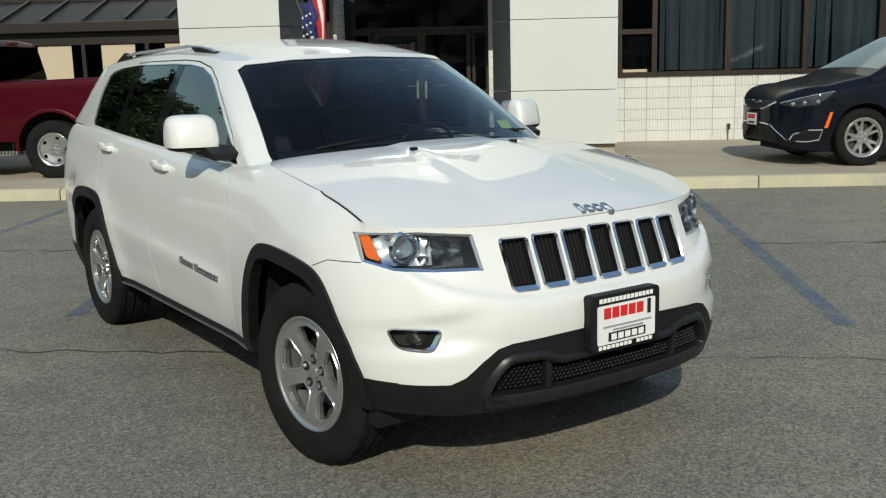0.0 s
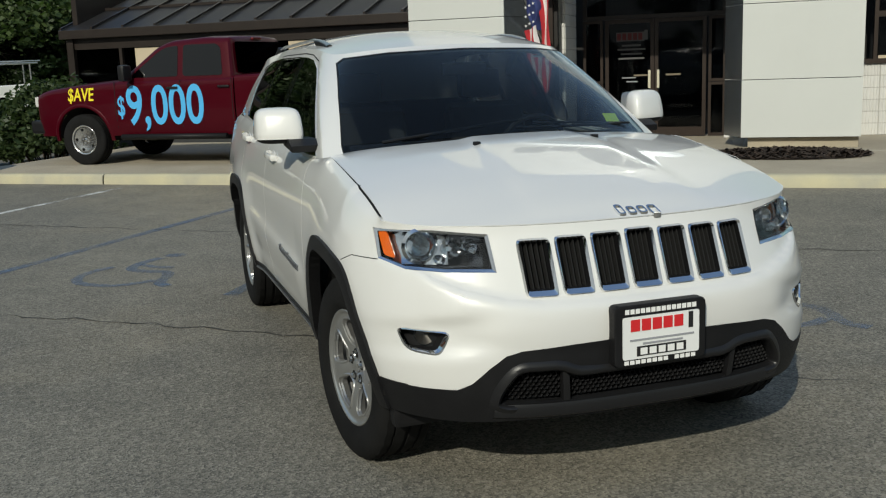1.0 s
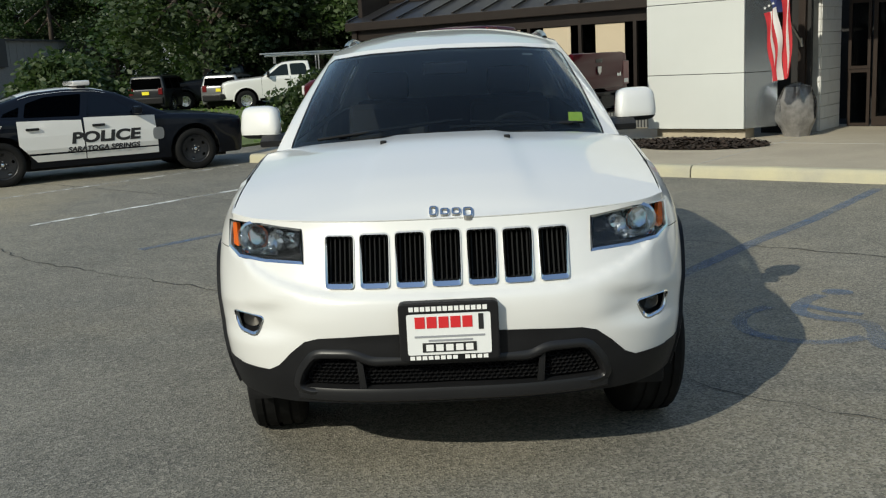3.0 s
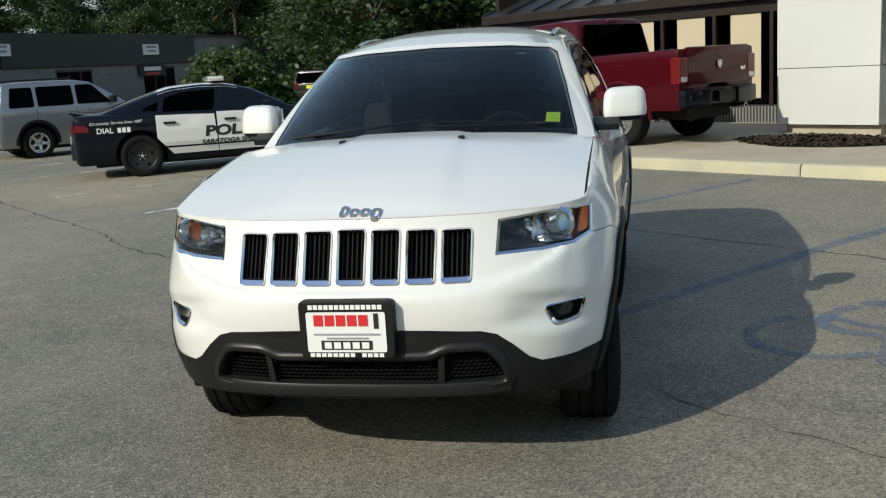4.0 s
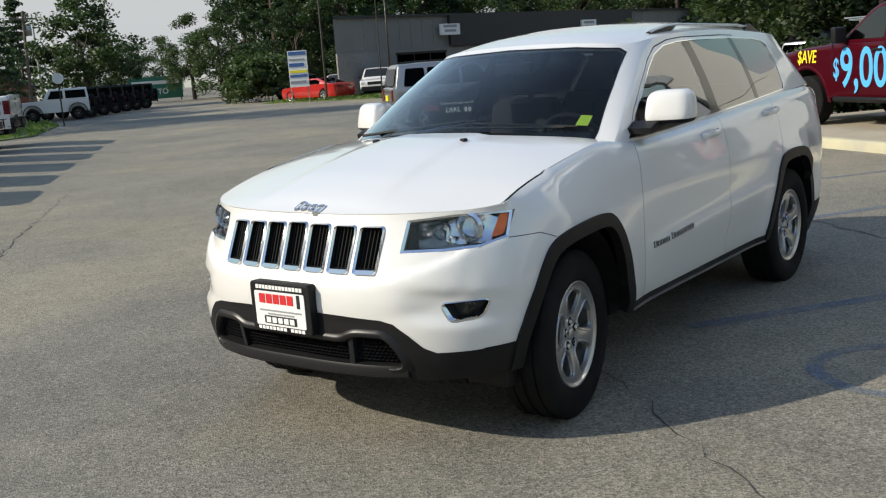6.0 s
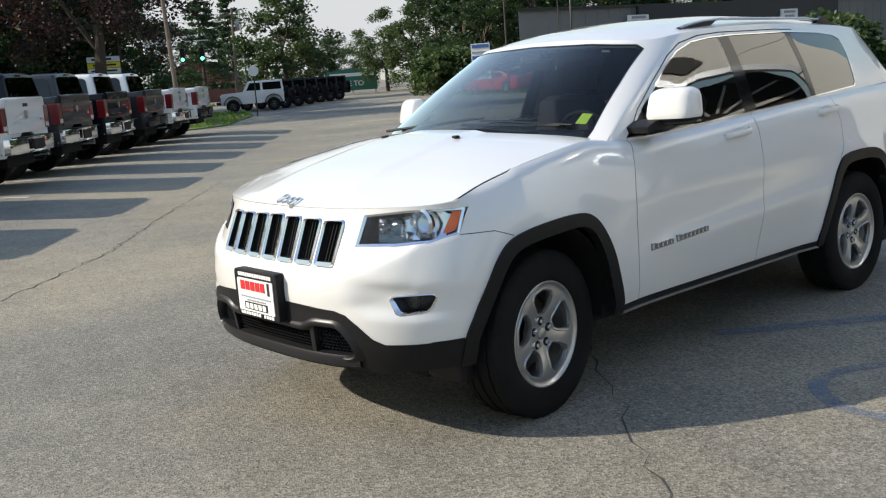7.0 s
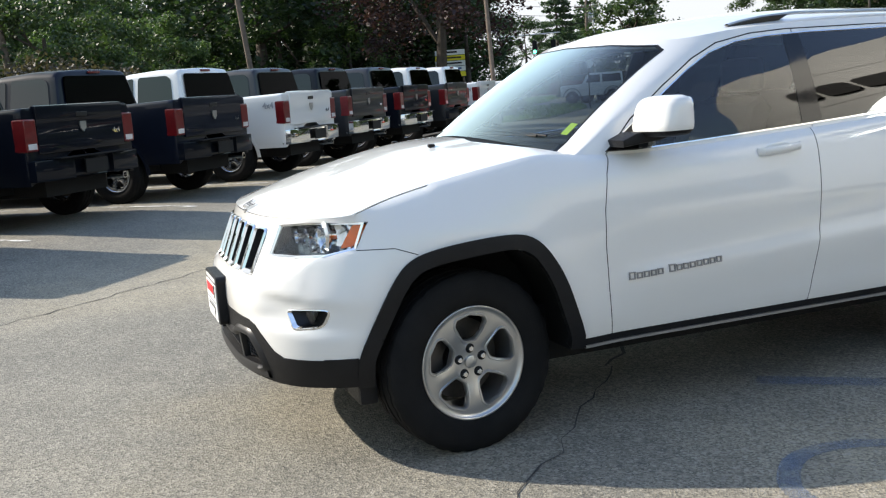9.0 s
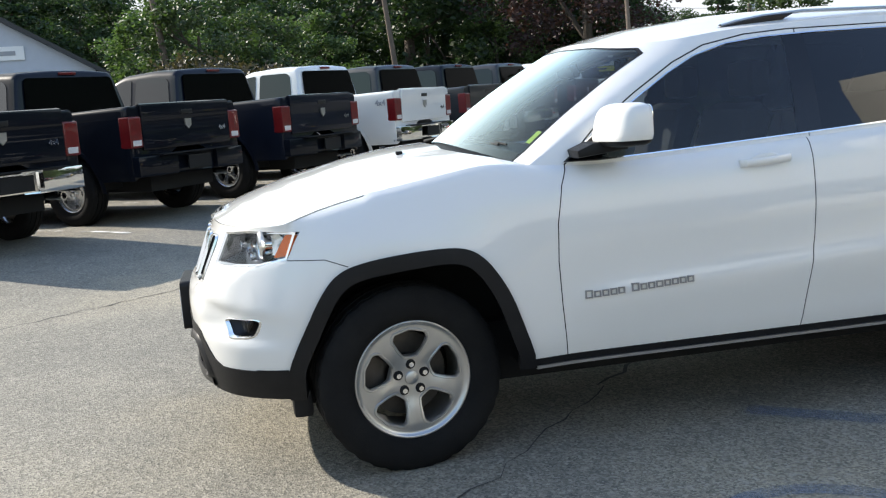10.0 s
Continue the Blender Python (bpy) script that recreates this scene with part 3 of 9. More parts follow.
def rounded(poly, r=0.02, n=3):
    """An outline with rounded corners."""
    out = []
    m = len(poly)
    for i in range(m):
        p, a, b = Vector(poly[i]), Vector(poly[i - 1]), Vector(poly[(i + 1) % m])
        u, v = (a - p), (b - p)
        k = min(r, u.length * 0.45, v.length * 0.45)
        s, e = p + u.normalized() * k, p + v.normalized() * k
        for h in range(n + 1):
            t = h / n
            out.append(tuple((1 - t) ** 2 * s + 2 * t * (1 - t) * p + t * t * e))
    return out


def shrink(poly, d):
    """The outline moved inwards by d (outwards where negative)."""
    m = len(poly)
    area = sum(poly[i - 1][0] * poly[i][1] - poly[i][0] * poly[i - 1][1] for i in range(m))
    s = 1 if area > 0 else -1
    out = []
    for i in range(m):
        p, a, b = Vector(poly[i]), Vector(poly[i - 1]), Vector(poly[(i + 1) % m])
        u, v = (p - a).normalized(), (b - p).normalized()
        nrm = Vector((-(u[1] + v[1]), u[0] + v[0]))
        if nrm.length < 1e-6:
            nrm = Vector((-u[1], u[0]))
        nrm.normalize()
        c = max(0.4, Vector((-u[1], u[0])).dot(nrm))
        out.append(tuple(p + nrm * (s * d / c)))
    return out


def take(bm, faces, depth=0.0, lift=0.0, mirror="none"):
    """Copy faces into a bmesh of their own, lifted along the normal, with edges turned in by depth."""
    out = bmesh.new()
    vm = {}
    bm.normal_update()
    for f in faces:
        if not f.is_valid:
            continue
        vs = []
        for v in f.verts:
            if v not in vm:
                vm[v] = out.verts.new(v.co)
            vs.append(vm[v])
        try:
            out.faces.new(vs)
        except ValueError:
            pass
    out.normal_update()
    nrm = {v: v.normal.copy() for v in out.verts}
    if lift:
        for v in out.verts:
            v.co += nrm[v] * lift
    if mirror == "both":
        for v in out.verts:
            if abs(v.co.y) < 0.0015:
                v.co.y = 0
    if depth:
        edge = [e for e in out.edges if len(e.link_faces) == 1 and not (mirror == "both" and all(abs(v.co.y) < 1e-5 for v in e.verts))]
        low = {}
        for e in edge:
            for v in e.verts:
                if v not in low:
                    low[v] = out.verts.new(v.co - nrm[v] * depth)
                    if mirror == "both" and abs(v.co.y) < 1e-5:
                        low[v].co.y = 0
        for e in edge:
            lp = e.link_loops[0]
            a, b = lp.vert, lp.link_loop_next.vert
            try:
                out.faces.new((b, a, low[a], low[b]))
            except ValueError:
                pass
    if mirror in ("both", "right"):
        if mirror == "right":
            for v in out.verts:
                v.co.y *= -1
            bmesh.ops.reverse_faces(out, faces=out.faces)
        else:
            g = bmesh.ops.duplicate(out, geom=out.verts[:] + out.edges[:] + out.faces[:])["geom"]
            fs = []
            for x in g:
                if isinstance(x, bmesh.types.BMVert):
                    x.co.y *= -1
                elif isinstance(x, bmesh.types.BMFace):
                    fs.append(x)
            bmesh.ops.reverse_faces(out, faces=fs)
            bmesh.ops.remove_doubles(out, verts=out.verts, dist=0.0004)
    return out


def islands(faces):
    """Split faces into connected groups, leaving out slivers."""
    left, out = set(faces), []
    while left:
        todo, got = [left.pop()], []
        while todo:
            f = todo.pop()
            got.append(f)
            for v in f.verts:
                for g in v.link_faces:
                    if g in left:
                        left.discard(g)
                        todo.append(g)
        if sum(f.calc_area() for f in got) > 0.0004:
            out.append(got)
    return out


def keep_part(name, bm, mat, parent, label="", angle=40):
    """part() that trusts the faces' own direction."""
    me = bpy.data.meshes.new(name)
    lim = radians(angle)
    for f in bm.faces:
        f.smooth = True
    for e in bm.edges:
        if len(e.link_faces) == 2 and e.calc_face_angle(0) > lim:
            e.smooth = False
    bm.to_mesh(me)
    bm.free()
    me.materials.append(mat)
    return part(name, me, mat, parent, label)


def smooth_line(pts, rounds=2):
    """Corner cutting: an open line with soft bends."""
    for _ in range(rounds):
        out = [pts[0]]
        for a, b in zip(pts, pts[1:]):
            out += [(0.75 * a[0] + 0.25 * b[0], 0.75 * a[1] + 0.25 * b[1]), (0.25 * a[0] + 0.75 * b[0], 0.25 * a[1] + 0.75 * b[1])]
        pts = out + [pts[-1]]
    return pts


def opening(arch, cx, lip):
    """The wheel opening inside an arch trim of width lip."""
    out = []
    for x, z in arch:
        d = Vector((cx - x, 0.40 - z))
        d.normalize()
        out.append((x + d[0] * lip, z + d[1] * lip))
    return [(out[0][0], 0.10)] + out + [(out[-1][0], 0.10)]


ARCH_F = smooth_line([(0.474, 0.40), (0.474, 0.475), (0.415, 0.60), (0.335, 0.755), (0.262, 0.845), (0.16, 0.880), (-0.02, 0.899), (-0.20, 0.904), (-0.285, 0.880), (-0.35, 0.817), (-0.42, 0.70), (-0.47, 0.56), (-0.512, 0.43)], 2)
OPEN_F = opening(ARCH_F, -0.02, 0.062)
ARCH_R = smooth_line([(-2.37, 0.43), (-2.43, 0.60), (-2.50, 0.745), (-2.575, 0.856), (-2.66, 0.900), (-2.85, 0.911), (-3.04, 0.902), (-3.16, 0.860), (-3.26, 0.75), (-3.34, 0.62), (-3.41, 0.45)], 2)
OPEN_R = opening(ARCH_R, -2.89, 0.062)
HEADLAMP = [(0.885, 1.010), (0.72, 1.012), (0.548, 0.996), (0.540, 0.870), (0.70, 0.872), (0.82, 0.880), (0.886, 0.906)]
FOG = rounded([(0.868, 0.676), (0.704, 0.671), (0.743, 0.586), (0.842, 0.594)], 0.030, 4)
VALANCE = [(0.0, 0.628), (0.31, 0.618), (0.49, 0.607), (0.545, 0.592), (0.60, 0.548), (0.655, 0.492), (0.70, 0.468), (0.80, 0.466), (1.1, 0.472)]
INTAKE = [(0.0, 0.505), (0.30, 0.505), (0.36, 0.535), (0.505, 0.535), (0.555, 0.47), (0.572, 0.415), (0.54, 0.405), (0.0, 0.415)]
DLO = [(-0.715, 1.190), (-0.80, 1.250), (-0.93, 1.335), (-1.08, 1.428), (-1.22, 1.510), (-1.36, 1.578), (-1.52, 1.622), (-1.70, 1.640), (-1.95, 1.648), (-2.5, 1.648), (-2.90, 1.632), (-3.06, 1.612), (-3.115, 1.585), (-3.11, 1.50), (-3.065, 1.315), (-3.03, 1.290), (-2.5, 1.262), (-1.8, 1.227), (-1.2, 1.200), (-0.85, 1.187)]


def suv():
    car = thing("sport_utility_vehicle", "white sport utility vehicle with seven-slot chrome grille and black trim", "car", SUV_AT)
    # ---- lower body, left half ----
    qs = [i / 72 for i in range(72)] + [1 + i / 120 for i in range(120)] + [2 + i / 14 for i in range(15)]
    T = 50
    bm = grid_mesh([[lower_point(q, (t / T) ** 0.92) for t in range(T + 1)] for q in qs])
    for v in bm.verts:
        if abs(v.co.y) < 1e-4:
            v.co.y = 0
    bm.normal_update()
    if sum(f.normal.y * f.calc_area() for f in bm.faces) < 0:
        bmesh.ops.reverse_faces(bm, faces=bm.faces)
    reg = bm.faces.layers.int.new("reg")
    side = lambda f, c: f.normal.y > 0.2 and c.x < 0.60 and c.x > -3.7
    front = lambda f, c: c.x > 0.12 and f.normal.x > 0.05

    def cut(poly, plane, allow, n, over=None):
        for f in knife(bm, poly, plane, allow):
            if over is None or f[reg] in over:
                f[reg] = n
    # 1 flare, 2 opening, 3 lamp, 4 fog, 5 black lower, 6 intake, 7 seam, 8 doors front, 9 door rear, 10 fender, 11 bumper, 12 grille opening
    cut([(0.60, 0.05), (0.60, 0.470), (0.474, 0.473)] + [(0.474, 0.05)], "side", side, 5)
    for a in (ARCH_F, ARCH_R):
        cut([(a[0][0], 0.05)] + a + [(a[-1][0], 0.05)], "side", side, 1)
    for a in (OPEN_F, OPEN_R):
        cut(a, "side", side, 2)
    cut([(-0.50, 0.05), (-0.50, 0.405), (-2.40, 0.405), (-2.40, 0.05)], "side", side, 5, (0,))
    cut([(-3.36, 0.05), (-3.36, 0.46), (-3.9, 0.46), (-3.9, 0.05)], "side", lambda f, c: c.x < -3.3, 5, (0,))
    cut([(-0.40, 0.05), (-0.40, 0.372), (-2.5, 0.372), (-2.5, 0.05)], "side", side, 99, (1, 5))
    cut(HEADLAMP, "front", front, 3, (0,))
    cut([(-0.02, 0.05)] + [(-0.02, 0.628)] + VALANCE + [(1.1, 0.05)], "front", lambda f, c: c.x > 0.42, 5, (0,))
    cut(FOG, "front", front, 4, (0,))
    cut([(-0.02, 0.505)] + INTAKE[1:-1] + [(-0.02, 0.415)], "front", front, 6, (5,))
    cut([(-0.02, 0.05), (-0.02, 0.347), (0.50, 0.350), (0.60, 0.345), (0.70, 0.343), (0.80, 0.345), (1.1, 0.350), (1.1, 0.05)], "front", lambda f, c: c.x > 0.40, 99)
    for k in range(4):
        yc = 0.133 * k
        sl = rounded([(yc - 0.0585, 0.988 - 0.012 * k / 3), (yc + 0.0585, 0.988 - 0.012 * k / 3), (yc + 0.057, 0.784), (yc - 0.057, 0.784)], 0.018, 2)
        cut(sl, "front", front, 12, (0,))
    # seams
    W = 0.0048
    for line in ([(-0.715, 1.19), (-0.672, 1.10), (-0.640, 0.95), (-0.632, 0.80), (-0.640, 0.62), (-0.658, 0.405)],
                 [(-1.785, 1.23), (-1.782, 1.10), (-1.765, 0.80), (-1.735, 0.60), (-1.710, 0.405)],
                 [(-2.66, 1.27), (-2.70, 1.10), (-2.665, 0.95), (-2.60, 0.87)]):
        for s in strip(line, W):
            cut(s, "side", side, 7, (0,))
    for s in strip([(0.44, 0.902), (0.30, 0.900), (0.215, 0.868)], 0.0035):
        cut(s, "side", side, 7, (0,))
    for s in strip([(0.80, 0.893), (0.74, 0.852), (0.66, 0.818), (0.53, 0.784), (0.40, 0.768), (-0.02, 0.762)], 0.003):
        cut(s, "front", front, 11, (0,))
    for f in bm.faces:
        if f[reg] == 0:
            c = f.calc_center_median()
            door_f = curve_at([(0.43, -0.655), (0.62, -0.640), (0.80, -0.632), (0.95, -0.640), (1.10, -0.672), (1.19, -0.715)], c.z)
            door_b = curve_at([(0.43, -1.715), (0.60, -1.735), (0.80, -1.765), (1.10, -1.782), (1.23, -1.785)], c.z)
            door_r = curve_at([(0.43, -2.4), (0.87, -2.60), (0.95, -2.665), (1.10, -2.70), (1.27, -2.66)], c.z)
            if c.x < door_r:
                f[reg] = 20
            elif c.x < door_b:
                f[reg] = 9
            elif c.x < door_f:
                f[reg] = 8
            elif c.x < 0.30 or (c.y > 0.55 and c.z > 0.895 and c.x < 0.5):
                f[reg] = 10
            else:
                f[reg] = 11
    by = {}
    for f in bm.faces:
        by.setdefault(f[reg], []).append(f)
    both = lambda n, d=0.02, lift=0.0: take(bm, by.get(n, []), d, lift, "both")
    body = keep_part("quarter_panel", both(20), CAR_WHITE, car)
    bumper = keep_part("front_bumper", both(11), CAR_WHITE, car)
    keep_part("lower_trim", both(5, 0.03, 0.004), PLASTIC, car, "unpainted black plastic lower trim")
    # dark gaps between hood and fenders
    gap = []
    for q in [0.02 * i for i in range(50)] + [1 + 0.01 * i for i in range(18)]:
        p = Vector(ring_point(q))
        n = Vector((p.x - 0.1, p.y, 0)).normalized() if q < 1 else Vector((0, 1, 0))
        gap.append([p - Vector((0, 0, 0.0012)), p - n * 0.014 - Vector((0, 0, 0.004))])
    for s in (1, -1):
        keep_part("hood_gap", grid_mesh([[Vector((v.x, s * v.y, v.z)) for v in r] for r in gap]), DARK, car, "dark gap round the hood")
    for sgn in ("left", "right"):
        mr = "none" if sgn == "left" else "right"
        keep_part("fender", take(bm, by[10], 0.02, 0, mr), CAR_WHITE, car)
        for fs in islands(by[7]):
            keep_part("panel_gap", take(bm, fs, 0, -0.0015, mr), DARK, car)
        d1 = keep_part("front_door", take(bm, by[8], 0.02, 0, mr), CAR_WHITE, car)
        d2 = keep_part("rear_door", take(bm, by[9], 0.02, 0, mr), CAR_WHITE, car)
        s = 1 if sgn == "left" else -1
        for d, hx in ((d1, -1.565), (d2, -2.56)):
            hz = 1.128 if d is d1 else 1.172
            y = side_y(hx, hz) - 0.003
            h = bmesh.new()
            pts = [(-0.115, 0.004), (-0.10, 0.028), (-0.04, 0.040), (0.04, 0.040), (0.10, 0.030), (0.118, 0.006)]
            rows = []
            for px, py in pts:
                rows.append([(hx + px, s * (y + py + 0.008 * math.cos(a)), hz + px * -0.05 + 0.017 * math.sin(a)) for a in [2 * math.pi * i / 10 for i in range(11)]])
            h2 = grid_mesh(rows)
            bmesh.ops.holes_fill(h2, edges=h2.edges)
            part("door_handle", h2, CAR_WHITE, d, "white door handle")
            cup = bmesh.new()
            bmesh.ops.create_uvsphere(cup, u_segments=20, v_segments=10, radius=1)
            for v in cup.verts:
                v.co = Vector((hx - 0.0 + v.co.x * 0.075, s * (y + 0.002 + v.co.y * 0.006), hz + v.co.z * 0.032))
            part("handle_recess", cup, CAR_WHITE, d)
        for n_, pl in ((1, "wheel_arch_trim"),):
            fr = [f for f in by[1] if f.calc_center_median().x > -1.5]
            rr = [f for f in by[1] if f.calc_center_median().x < -1.5]
            for fs in (fr, rr):
                keep_part("wheel_arch_trim", take(bm, fs, 0.05, 0.014, mr), PLASTIC, car, "unpainted black plastic wheel arch trim")
        # headlamp
        lamp = keep_part("headlamp", take(bm, by[3], 0.02, -0.002, mr), LENS, car, "clear headlamp with projector and amber reflector")
        hp = HEADLAMP
        bowl = bmesh.new()
        back = bowl.faces.new([bowl.verts.new((min(nose_x(y, z) - 0.075, 0.60) - (0.10 if y > 0.75 else 0), s * min(y, 0.80), z)) for y, z in hp])
        fr_ = [bowl.verts.new((nose_x(y, z) - 0.012, s * (y - 0.004), z)) for y, z in hp]
        bv = list(back.verts)
        for i in range(len(hp)):
            bowl.faces.new((bv[i], bv[i - 1], fr_[i - 1], fr_[i]))
        part("lamp_housing", bowl, LAMP_BLACK, lamp)
        bez = bmesh.new()
        ring_o, ring_i = hp, shrink(hp, 0.0095)
        for i in range(len(hp)):
            a, b = i - 1, i
            P = lambda p, d: (nose_x(*p) + d, s * p[0], p[1])
            q = [bez.verts.new(P(ring_o[a], 0.003)), bez.verts.new(P(ring_o[b], 0.003)), bez.verts.new(P(ring_i[b], -0.004)), bez.verts.new(P(ring_i[a], -0.004))]
            bez.faces.new(q)
        part("lamp_bezel", bez, CHROME, lamp, "chrome lamp bezel", smooth=False)
        shr = grid_mesh([[Vector((nose_x(y, z) - 0.080 - 0.012 * math.cos((y - 0.755) * 34) * math.cos((z - 0.945) * 30), s * y, z)) for z in [0.884 + 0.0116 * j for j in range(11)]] for y in [0.665 + 0.0165 * i for i in range(11)]])
        part("lamp_shroud", shr, LAMP_CHROME, lamp, "bright chrome shroud round the projector")
        pj = bmesh.new()
        lathe(pj, [(0.062, 0.0), (0.067, 0.012), (0.056, 0.022), (0.044, 0.004), (0.040, -0.03)], 28, "z")
        m = look((nose_x(0.755, 0.952) - 0.045, s * 0.755, 0.952), (nose_x(0.755, 0.952) - 3, s * 0.57, 0.94))
        part("projector_ring", pj, LAMP_CHROME, lamp, "", at=m)
        ln = bmesh.new()
        bmesh.ops.create_uvsphere(ln, u_segments=20, v_segments=12, radius=0.042)
        for v in ln.verts:
            v.co.z *= 0.55
        part("projector_lens", ln, LENS, lamp, "", at=m @ Matrix.Translation((0, 0, 0.0)))
        rf = bmesh.new()
        for yy, zz, rr_ in ((0.655, 0.945, 0.040), (0.60, 0.945, 0.032), (0.70, 0.905, 0.018)):
            g = bmesh.new()
            lathe(g, [(rr_, 0.0), (rr_ * 0.9, -0.02), (rr_ * 0.5, -0.045), (0.004, -0.05)], 18, "z")
            g.transform(look((nose_x(yy, zz) - 0.05, s * yy, zz), (nose_x(yy, zz) - 3, s * (yy - 0.1), zz)))
            tmp = bpy.data.meshes.new("t")
            g.to_mesh(tmp)
            g.free()
            rf.from_mesh(tmp)
            bpy.data.meshes.remove(tmp)
        part("lamp_reflector", rf, LAMP_CHROME, lamp)
        am = bmesh.new()
        ap = rounded([(0.875, 0.998), (0.851, 0.999), (0.838, 0.908), (0.868, 0.916)], 0.008, 2)
        fa = [am.verts.new((nose_x(y, z) - 0.014, s * (y - 0.004), z)) for y, z in ap]
        fb = [am.verts.new((nose_x(y, z) - 0.035, s * (y - 0.012), z)) for y, z in ap]
        am.faces.new(fa)
        for i in range(len(ap)):
            am.faces.new((fa[i - 1], fa[i], fb[i], fb[i - 1]))
        part("side_reflector", am, AMBER, lamp, "amber side reflector")
        # fog lamp
        fg = bmesh.new()
        P = lambda p, d: (nose_x(*p) + d, s * p[0], p[1])
        fo = FOG
        fi = shrink(fo, 0.014)
        o1 = [fg.verts.new(P(p, -0.002)) for p in fo]
        i1 = [fg.verts.new(P(p, -0.06)) for p in fi]
        for i in range(len(fo)):
            fg.faces.new((o1[i - 1], o1[i], i1[i], i1[i - 1]))
        fg.faces.new(i1)
        fog = part("fog_lamp", fg, PLASTIC_SMOOTH, car, "recessed fog lamp with chrome lower bezel", smooth=False)
        cb = bmesh.new()
        wide, thin = shrink(fo, 0.014), shrink(fo, 0.003)
        rim = []
        for p, w_, h_ in zip(fo, wide, thin):
            k = max(0.55, min(1.0, (0.672 - p[1]) / 0.03))
            e_ = (h_[0] + (w_[0] - h_[0]) * k, h_[1] + (w_[1] - h_[1]) * k)
            rim.append([cb.verts.new(P(p, 0.001)), cb.verts.new(P(((p[0] + e_[0]) / 2, (p[1] + e_[1]) / 2), 0.006)), cb.verts.new(P(e_, -0.006))])
        for i in range(len(rim)):
            for j in (0, 1):
                cb.faces.new((rim[i - 1][j], rim[i][j], rim[i][j + 1], rim[i - 1][j + 1]))
        part("fog_bezel", cb, CHROME, fog, "chrome fog lamp bezel", smooth=False)
        fl = bmesh.new()
        lathe(fl, [(0.001, 0.012), (0.025, 0.006), (0.036, -0.004), (0.040, -0.03)], 20, "z")
        part("fog_lens", fl, LENS, fog, "", at=look((nose_x(0.765, 0.65) - 0.035, s * 0.775, 0.648), (nose_x(0.765, 0.65) - 3, s * 0.6, 0.648)))
        fl2 = bmesh.new()
        lathe(fl2, [(0.001, -0.035), (0.036, -0.012), (0.036, -0.012)], 20, "z")
        part("fog_reflector", fl2, STEEL_DARK, fog, "", at=look((nose_x(0.765, 0.65) - 0.035, s * 0.775, 0.648), (nose_x(0.765, 0.65) - 3, s * 0.6, 0.648)))
    bm.free()
    # ---- hood ----
    rows = []
    N = 40
    for k in range(-N, N + 1):
        th = (math.pi / 2) * abs(k) / N
        y = 0.8565 * math.sin(th) ** 0.8
        xf = XA + (0.731 - XA) * (1 - (y / 0.955) ** 2.4) ** (1 / 2.4)
        xc = -0.30 - 0.25 * (y / 0.866) ** 3
        y = math.copysign(y, k)
        M = 44
        rows.append([Vector((xf + (xc - xf) * (1 - (1 - i / M) ** 1.0), y, hood_z(xf + (xc - xf) * (i / M), y) + 0.0025)) for i in range(M + 1)])
    hb = grid_mesh(rows)
    hb.normal_update()
    if sum(f.normal.z for f in hb.faces) < 0:
        bmesh.ops.reverse_faces(hb, faces=hb.faces)
    hood = keep_part("hood", take(hb, hb.faces[:], 0.004), CAR_WHITE, car)
    hb.free()
    for y in (-0.28, 0.28):
        nz = bmesh.new()
        box(nz, -0.135, -0.105, y - 0.014, y + 0.014, hood_z(-0.12, y) - 0.004, hood_z(-0.12, y) + 0.014, 0.005)
        part("washer_nozzle", nz, PLASTIC, hood)
    # maker's badge on the hood, drawn as plain strokes
    for k, (bw, bx) in enumerate(((0.030, -0.064), (0.034, -0.021), (0.034, 0.022), (0.036, 0.066))):
        sgn = bmesh.new()
        hz = 0.058 if k in (0, 3) else 0.042
        o = rounded([(bx - bw / 2, -hz / 2), (bx + bw / 2, -hz / 2), (bx + bw / 2, hz / 2), (bx - bw / 2, hz / 2)], 0.012, 2)
        inn = shrink(o, 0.0065)
        zc = 1.018 + (0.008 if k == 0 else -0.008 if k == 3 else 0)
        pos = lambda p, d: (0.702 - (p[1] + zc - 1.018) * 1.05, p[0] + 0.022, hood_z(0.702 - (p[1] + zc - 1.018) * 1.05, p[0] + 0.022) + 0.006 + d)
        A, B = [sgn.verts.new(pos(p, 0.006)) for p in o], [sgn.verts.new(pos(p, 0.006)) for p in inn]
        C, D = [sgn.verts.new(pos(p, -0.012)) for p in o], [sgn.verts.new(pos(p, -0.012)) for p in inn]
        for i in range(len(o)):
            for u, w in ((A, B), (C, A), (B, D)):
                sgn.faces.new((u[i - 1], u[i], w[i], w[i - 1]))
        part("badge_stroke", sgn, CHROME, hood, "dull chrome badge stroke", smooth=False)
    # cowl
    cw = grid_mesh([[Vector((x, y, z)) for x, z in ((-0.27 - 0.25 * (abs(y) / 0.866) ** 3, hood_z(-0.30, y) - 0.035), (-0.385 - 0.195 * (abs(y) / 0.858) ** 2.4, 1.262 - 0.086 * (abs(y) / 0.858) ** 2))] for y in [0.82 * k / 12 for k in range(-12, 13)]])
    part("cowl", cw, PLASTIC, car)
    # ---- greenhouse, left half ----
    H = 16
    cols = []
    NF, NS, NR = 26, 70, 12
    def base_top(c):
        if c <= NF:
            th = (math.pi / 2) * c / NF
            k = math.sin(th) ** 0.6
            by_ = 0.858 * k
            b = Vector((-0.365 - 0.195 * k ** 2.4, by_, 1.268 - 0.082 * k ** 2.0))
            ty = 0.64 * k
            tx = -1.5 + 0.46 * max(0, 1 - k ** 3.5) ** (1 / 3.5)
